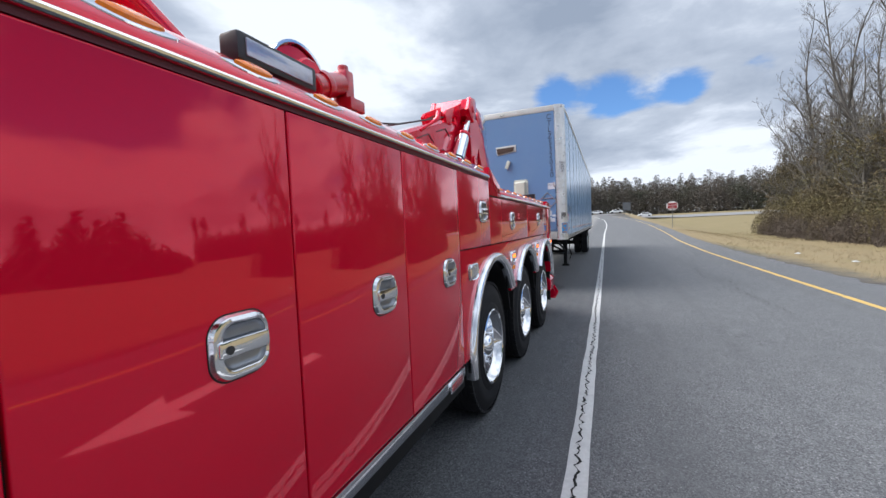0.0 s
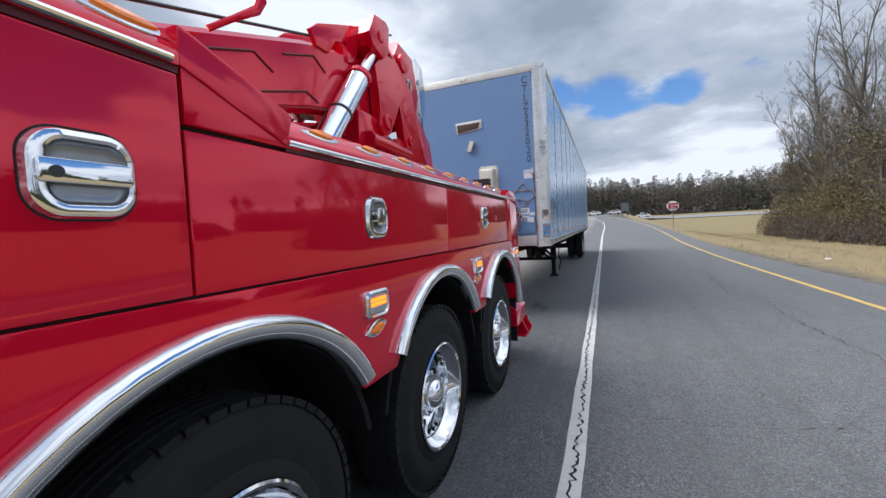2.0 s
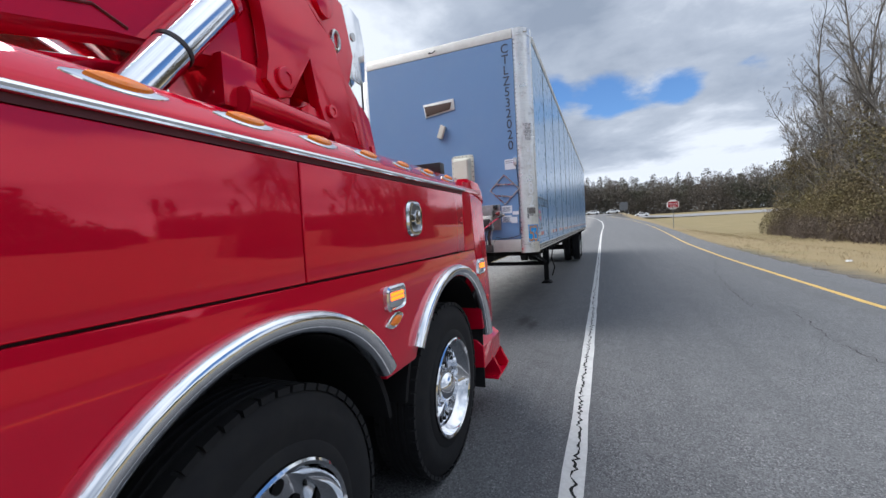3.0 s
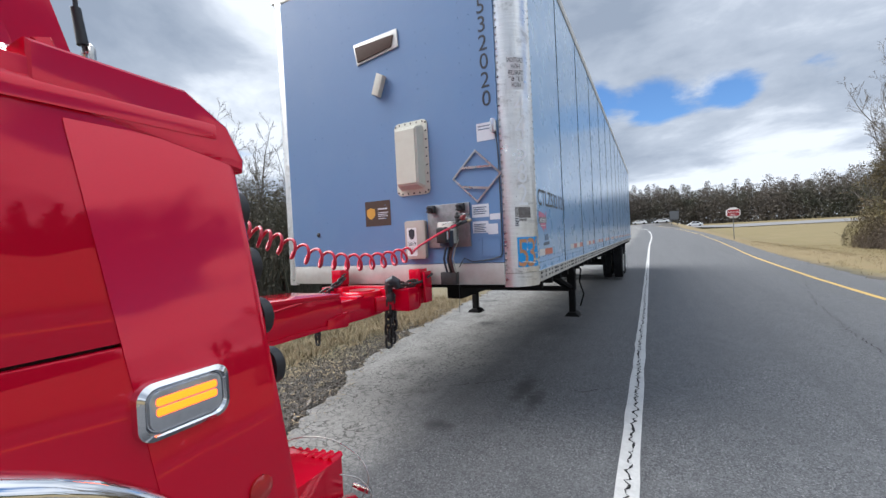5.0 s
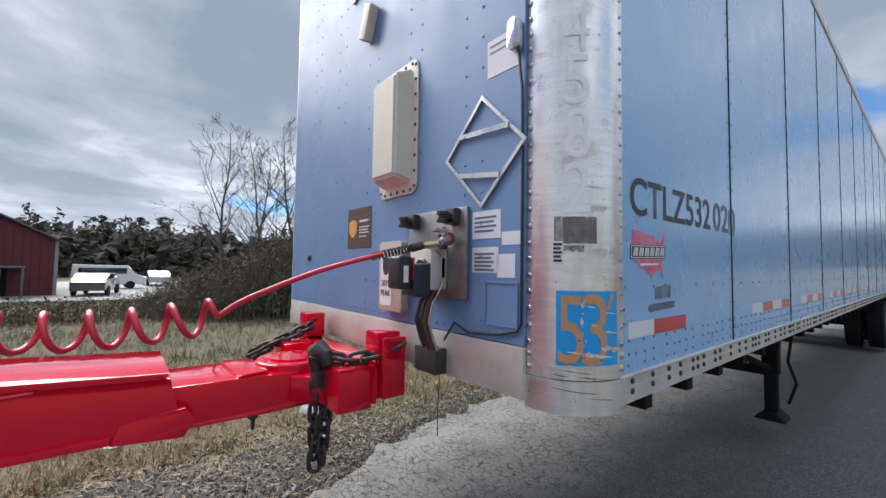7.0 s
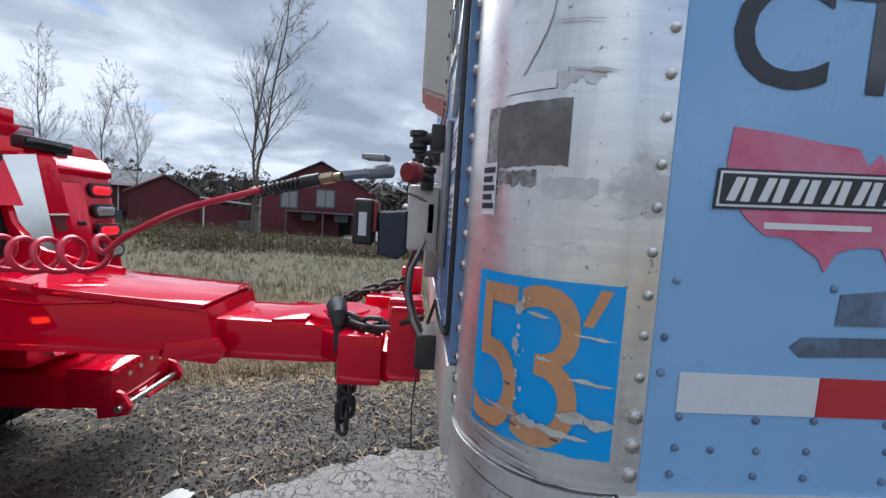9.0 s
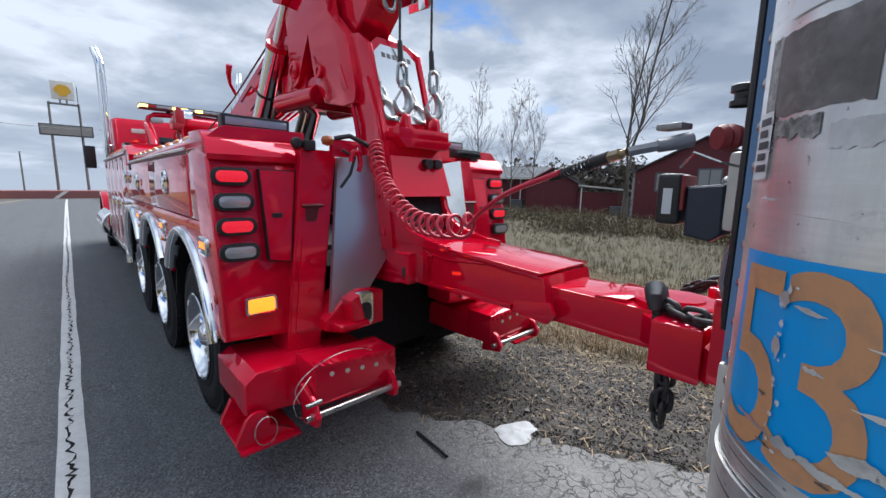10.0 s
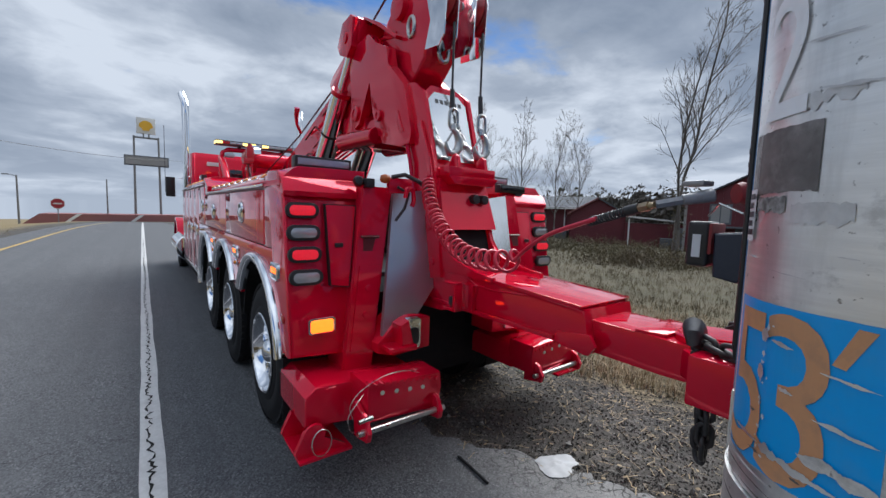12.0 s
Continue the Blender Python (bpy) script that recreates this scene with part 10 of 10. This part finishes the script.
pole(13.5, -75, 6.5, "slim grey lamp post by the crossing")
pole(25, -92, 5.5, "slim grey lamp post by the crossing")
pole(5.2, -88, 7.0, "thin wooden pole beyond the crossing", False)
pole(15.9, -46, 6.8, "weathered utility pole beside a pine", False)
bm = bmesh.new()
tube(bm, [Vector((15.9, -46, 6.9)).lerp(Vector((-10, -72, 8.5)), i / 12) - Vector((0, 0, 1.0 * math.sin(math.pi * i / 12))) for i in range(13)], 0.022, 5)
solo("overhead_wire", bm, black, "black overhead wire sagging between poles", "wire")


def low_building():
    """A long low building with a faded red roof and pale rake boards."""
    t = thing("roadside_building", "low building with a faded red roof beyond the crossing", "building")
    y, z0 = -86, height(0, -86)
    zb, zt = -2.9, -0.55
    bm = bmesh.new()
    prism(bm, [(16, zb), (13.2, zt), (-14, zt + 0.15), (-16, zb)], "y", y - 7, y)
    part("roof", bm, roof_red, t, smooth=0)
    bm = bmesh.new()
    box(bm, -15, 15, y - 6.5, y - 0.5, z0 - 0.5, zb + 0.01)
    part("wall", bm, concrete, t, smooth=0)
    for x in (8.6, 0.6):
        bm = bmesh.new()
        prism(bm, [(x + 2.2, zb + 0.2), (x + 2.8, zb + 0.2), (x + 0.3, zt + 0.02), (x - 0.3, zt + 0.02)], "y", y, y + 0.12)
        part("rake_board", bm, sign_white, t, smooth=0)


low_building()


def boards(bm, x0, x1, y, z0, z1, step):
    x = x0
    while x < x1:
        box(bm, x, min(x + step - 0.02, x1), y, y + 0.03, z0, z1)
        x += step


def barn():
    """Gabled red barn, built with its gable towards +x, then placed."""
    t = thing("barn", "dark red boarded barn with a grey metal roof", "barn")
    w, l, e, p = 4.8, 16.0, 3.9, 6.4
    bm = bmesh.new()
    prism(bm, [(-w, 0), (w, 0), (w, e), (0, p), (-w, e)], "x", -l, 0)
    wall = part("wall", bm, barn_red, t, smooth=0)
    for i in range(24):
        yy = -w + (i + 0.5) * 2 * w / 24
        bm = bmesh.new()
        top = p - abs(yy) / w * (p - e) - 0.06
        box(bm, 0.0, 0.03, yy - 0.19, yy + 0.19, 0, top)
        part("board", bm, barn_red, wall, smooth=0)
    for s in (1, -1):
        bm = bmesh.new()
        a, b = Vector((0, s * (w + 0.45), e - 0.22)), Vector((0, 0, p + 0.06))
        for x0, x1 in ((-l - 0.3, 0.35),):
            vs = [bm.verts.new((x, q.y, q.z + dz)) for x in (x0, x1) for q in (a, b) for dz in (0, 0.10)]
            for f in ((0, 1, 3, 2), (4, 6, 7, 5), (0, 4, 5, 1), (2, 3, 7, 6), (0, 2, 6, 4), (1, 5, 7, 3)):
                bm.faces.new([vs[i] for i in f])
        part("roof", bm, roof_grey, t, smooth=0)
    for y0, y1, z0, z1 in ((-0.4, 1.2, 2.6, 4.2), (-3.2, -1.8, 2.4, 3.9)):
        bm = bmesh.new()
        box(bm, 0.03, 0.08, y0, y1, z0, z1)
        win = part("louvre_unit", bm, roof_grey, t, smooth=0)
        bm = bmesh.new()
        box(bm, 0.08, 0.09, y0 + 0.12, (y0 + y1) / 2 - 0.04, z0 + 0.12, z1 - 0.12)
        box(bm, 0.08, 0.09, (y0 + y1) / 2 + 0.04, y1 - 0.12, z0 + 0.12, z1 - 0.12)
        part("louvre", bm, concrete, win, smooth=0)
    bm = bmesh.new()
    box(bm, 0.0, 2.2, -2.6, 3.2, 2.15, 2.25)
    for yy in (-2.5, 0.3, 3.1):
        box(bm, 2.05, 2.15, yy - 0.05, yy + 0.05, 0, 2.16)
    part("porch", bm, roof_grey, t, smooth=0)
    for yy in (-1.4, 1.2):
        bm = bmesh.new()
        box(bm, 0.6, 1.4, yy, yy + 1.1, 1.5, 2.1, 0.03)
        part("air_unit", bm, roof_grey, t)
    for yy in (-4.75, 4.75):
        bm = bmesh.new()
        box(bm, 0.0, 0.06, yy - 0.09, yy + 0.09, 0, 3.9)
        part("corner_board", bm, concrete, t, smooth=0)
    bm = bmesh.new()
    box(bm, 0.03, 0.06, 1.6, 2.6, 0, 2.1)
    part("door", bm, chassis, t, smooth=0)
    x, y = polar(-103.8, 36, (0.54, -0.26))
    t.matrix_basis = pose(x, y, height(x, y) - 0.2, 0, 0, 12)


def long_shed():
    t = thing("long_shed", "long low dark red building with a grey roof", "building")
    bm = bmesh.new()
    box(bm, -20, 0, -14, -3, -0.4, 3.6)
    wall = part("wall", bm, barn_red, t, smooth=0)
    bm = bmesh.new()
    prism(bm, [(1.0, 3.35), (1.0, 3.5), (-10, 5.2), (-21, 3.5), (-21, 3.35), (-10, 5.0)], "y", -14.6, -2.4)
    part("roof", bm, roof_grey, t, smooth=0)
    bm = bmesh.new()
    box(bm, 0.9, 1.06, -14.6, -2.4, 3.28, 3.52)
    part("fascia", bm, sign_white, t, smooth=0)
    for y0, y1, z0, z1 in ((-7.5, -6.5, 0.9, 2.2), (-11, -10, 0, 2.1)):
        bm = bmesh.new()
        box(bm, 0.0, 0.08, y0, y1, z0, z1)
        w = part("window", bm, off_white, t, smooth=0)
        bm = bmesh.new()
        box(bm, 0.08, 0.09, y0 + 0.08, y1 - 0.08, z0 + 0.08, z1 - 0.08)
        part("pane", bm, glass_dark, w, smooth=0)
    bm = bmesh.new()
    cyl(bm, (0.12, -4.4, 0), (0.12, -4.4, 3.4), 0.07, seg=8)
    part("downpipe", bm, sign_white, t)
    for y in (-5.0,):
        bm = bmesh.new()
        box(bm, 0.8, 2.0, y, y + 1.3, -0.4, 1.0, 0.05)
        part("air_unit", bm, roof_grey, t)
    x, y = polar(-121, 47, (0.5, 0.2))
    t.matrix_basis = pose(x, y, height(x, y), 0, 0, 24)


def gabled_shed():
    """A small gabled shed with a lean-to, its gable towards +x."""
    t = thing("gabled_shed", "small dark red gabled shed with a lean-to", "shed")
    bm = bmesh.new()
    prism(bm, [(-2.4, -0.4), (2.4, -0.4), (2.4, 3.0), (0, 4.3), (-2.4, 3.0)], "x", -9.0, 0.0)
    wall = part("wall", bm, barn_red, t, smooth=0)
    for i in range(19):
        y = -2.35 + i * 0.26
        bm = bmesh.new()
        box(bm, 0.0, 0.025, y, y + 0.05, -0.3, 2.95 + 1.25 * (1 - abs(y) / 2.4))
        part("batten", bm, barn_red, wall, smooth=0)
    for s in (-1, 1):
        bm = bmesh.new()
        prism(bm, [(s * 2.7, 2.80), (s * 2.7, 2.92), (0, 4.46), (0, 4.34)], "x", -9.3, 0.35)
        part("roof", bm, roof_red if s < 0 else roof_grey, t, smooth=0)
    bm = bmesh.new()
    box(bm, -6.0, 0.6, 2.41, 8.0, -0.4, 2.2)
    part("lean_to", bm, barn_red, t, "low red lean-to", smooth=0)
    bm = bmesh.new()
    prism(bm, [(2.41, 2.75), (2.41, 2.86), (8.3, 2.36), (8.3, 2.25)], "x", -6.2, 1.0)
    part("lean_to_roof", bm, sign_white, t, "pale sheet roof of the lean-to", smooth=0)
    bm = bmesh.new()
    cyl(bm, (0.68, 2.7, -0.3), (0.68, 2.7, 2.6), 0.06, seg=8)
    part("downpipe", bm, sign_white, t)
    for y, w, h in ((5.2, 1.3, 1.0), (6.6, 1.0, 1.9)):
        bm = bmesh.new()
        box(bm, 0.9, 1.9, y, y + w, -0.4, h, 0.05)
        part("air_unit", bm, roof_grey, t)
    x, y = polar(-121.5, 40, (0.54, -0.26))
    t.matrix_basis = pose(x, y, height(x, y) - 0.2, 0, 0, 30)


gabled_shed()
barn()
long_shed()


def car(label, x, y, z, turn, mat, van=False):
    t = thing("car", label, "car", "parked cars")
    bm = bmesh.new()
    if van:
        prism(bm, [(-2.4, 0.35), (2.4, 0.35), (2.45, 1.0), (1.7, 1.15), (1.2, 1.95), (-2.35, 2.0), (-2.45, 1.0)], "x", -0.9, 0.9, 0.10, 3)
    else:
        prism(bm, [(-2.2, 0.35), (2.2, 0.35), (2.25, 0.75), (1.5, 0.92), (0.7, 1.45), (-1.2, 1.48), (-1.9, 0.98), (-2.25, 0.9)], "x", -0.88, 0.88, 0.12, 3)
    part("body", bm, mat, t)
    bm = bmesh.new()
    if van:
        box(bm, -0.91, 0.91, -2.0, 1.1, 1.25, 1.75, 0.04)
    else:
        prism(bm, [(-1.55, 1.0), (1.2, 1.0), (0.65, 1.38), (-1.1, 1.40)], "x", -0.885, 0.885, 0.03)
    part("window", bm, glass_dark, t)
    for px in (-0.85, 0.85):
        for py in (-1.35, 1.35):
            bm = bmesh.new()
            cyl(bm, (px - 0.1, py, 0.33), (px + 0.1, py, 0.33), 0.33, seg=18, bevel=0.03)
            part("wheel", bm, rubber, t)
    t.matrix_basis = pose(x, y, z, 0, 0, turn)


# car park beyond the thicket
lot = [(-30, -6), (-30, 9), (-60, 14), (-60, -10)]
bm = bmesh.new()
prism(bm, lot, "z", -0.95, -0.55)
solo("car_park", bm, concrete, "pale concrete car park behind the thicket", "car park", kind="structure", smooth=0)
car("silver estate car parked on pale concrete", *polar(-86.6, 50), -0.55, 95, car_silver)
car("white van parked on pale concrete", *polar(-90.8, 44), -0.55, 5, car_white, True)
car("dark pickup parked on pale concrete", *polar(-91.8, 36), -0.55, 80, car_dark)
# highway in front of the far wood
hw = strip("highway", lambda y: -80.0, lambda y: 140.0, 128, 150, 0.12, highway_grey, 4.0, 24)
tagged(new("highway", hw), "pale concrete highway in front of the far wood", "road", kind="structure")
for k, (x, lab, mt, van) in enumerate(((-2.5, "white car on the highway", car_white, False), (4.0, "white car on the highway", car_white, False), (13.0, "white car on the highway", car_white, False))):
    car(lab, x, 146, height(x, 146) + 0.12, 90, mt, van)
bm = bmesh.new()
box(bm, 5.2, 7.3, 117.9, 118.0, 4.6, 6.9)
for x in (5.6, 6.9):
    box(bm, x - 0.06, x + 0.06, 118.0, 118.12, height(6, 118) - 0.2, 6.9)
solo("board_sign", bm, roof_grey, "plain grey board sign beside the highway", "sign", smooth=0)
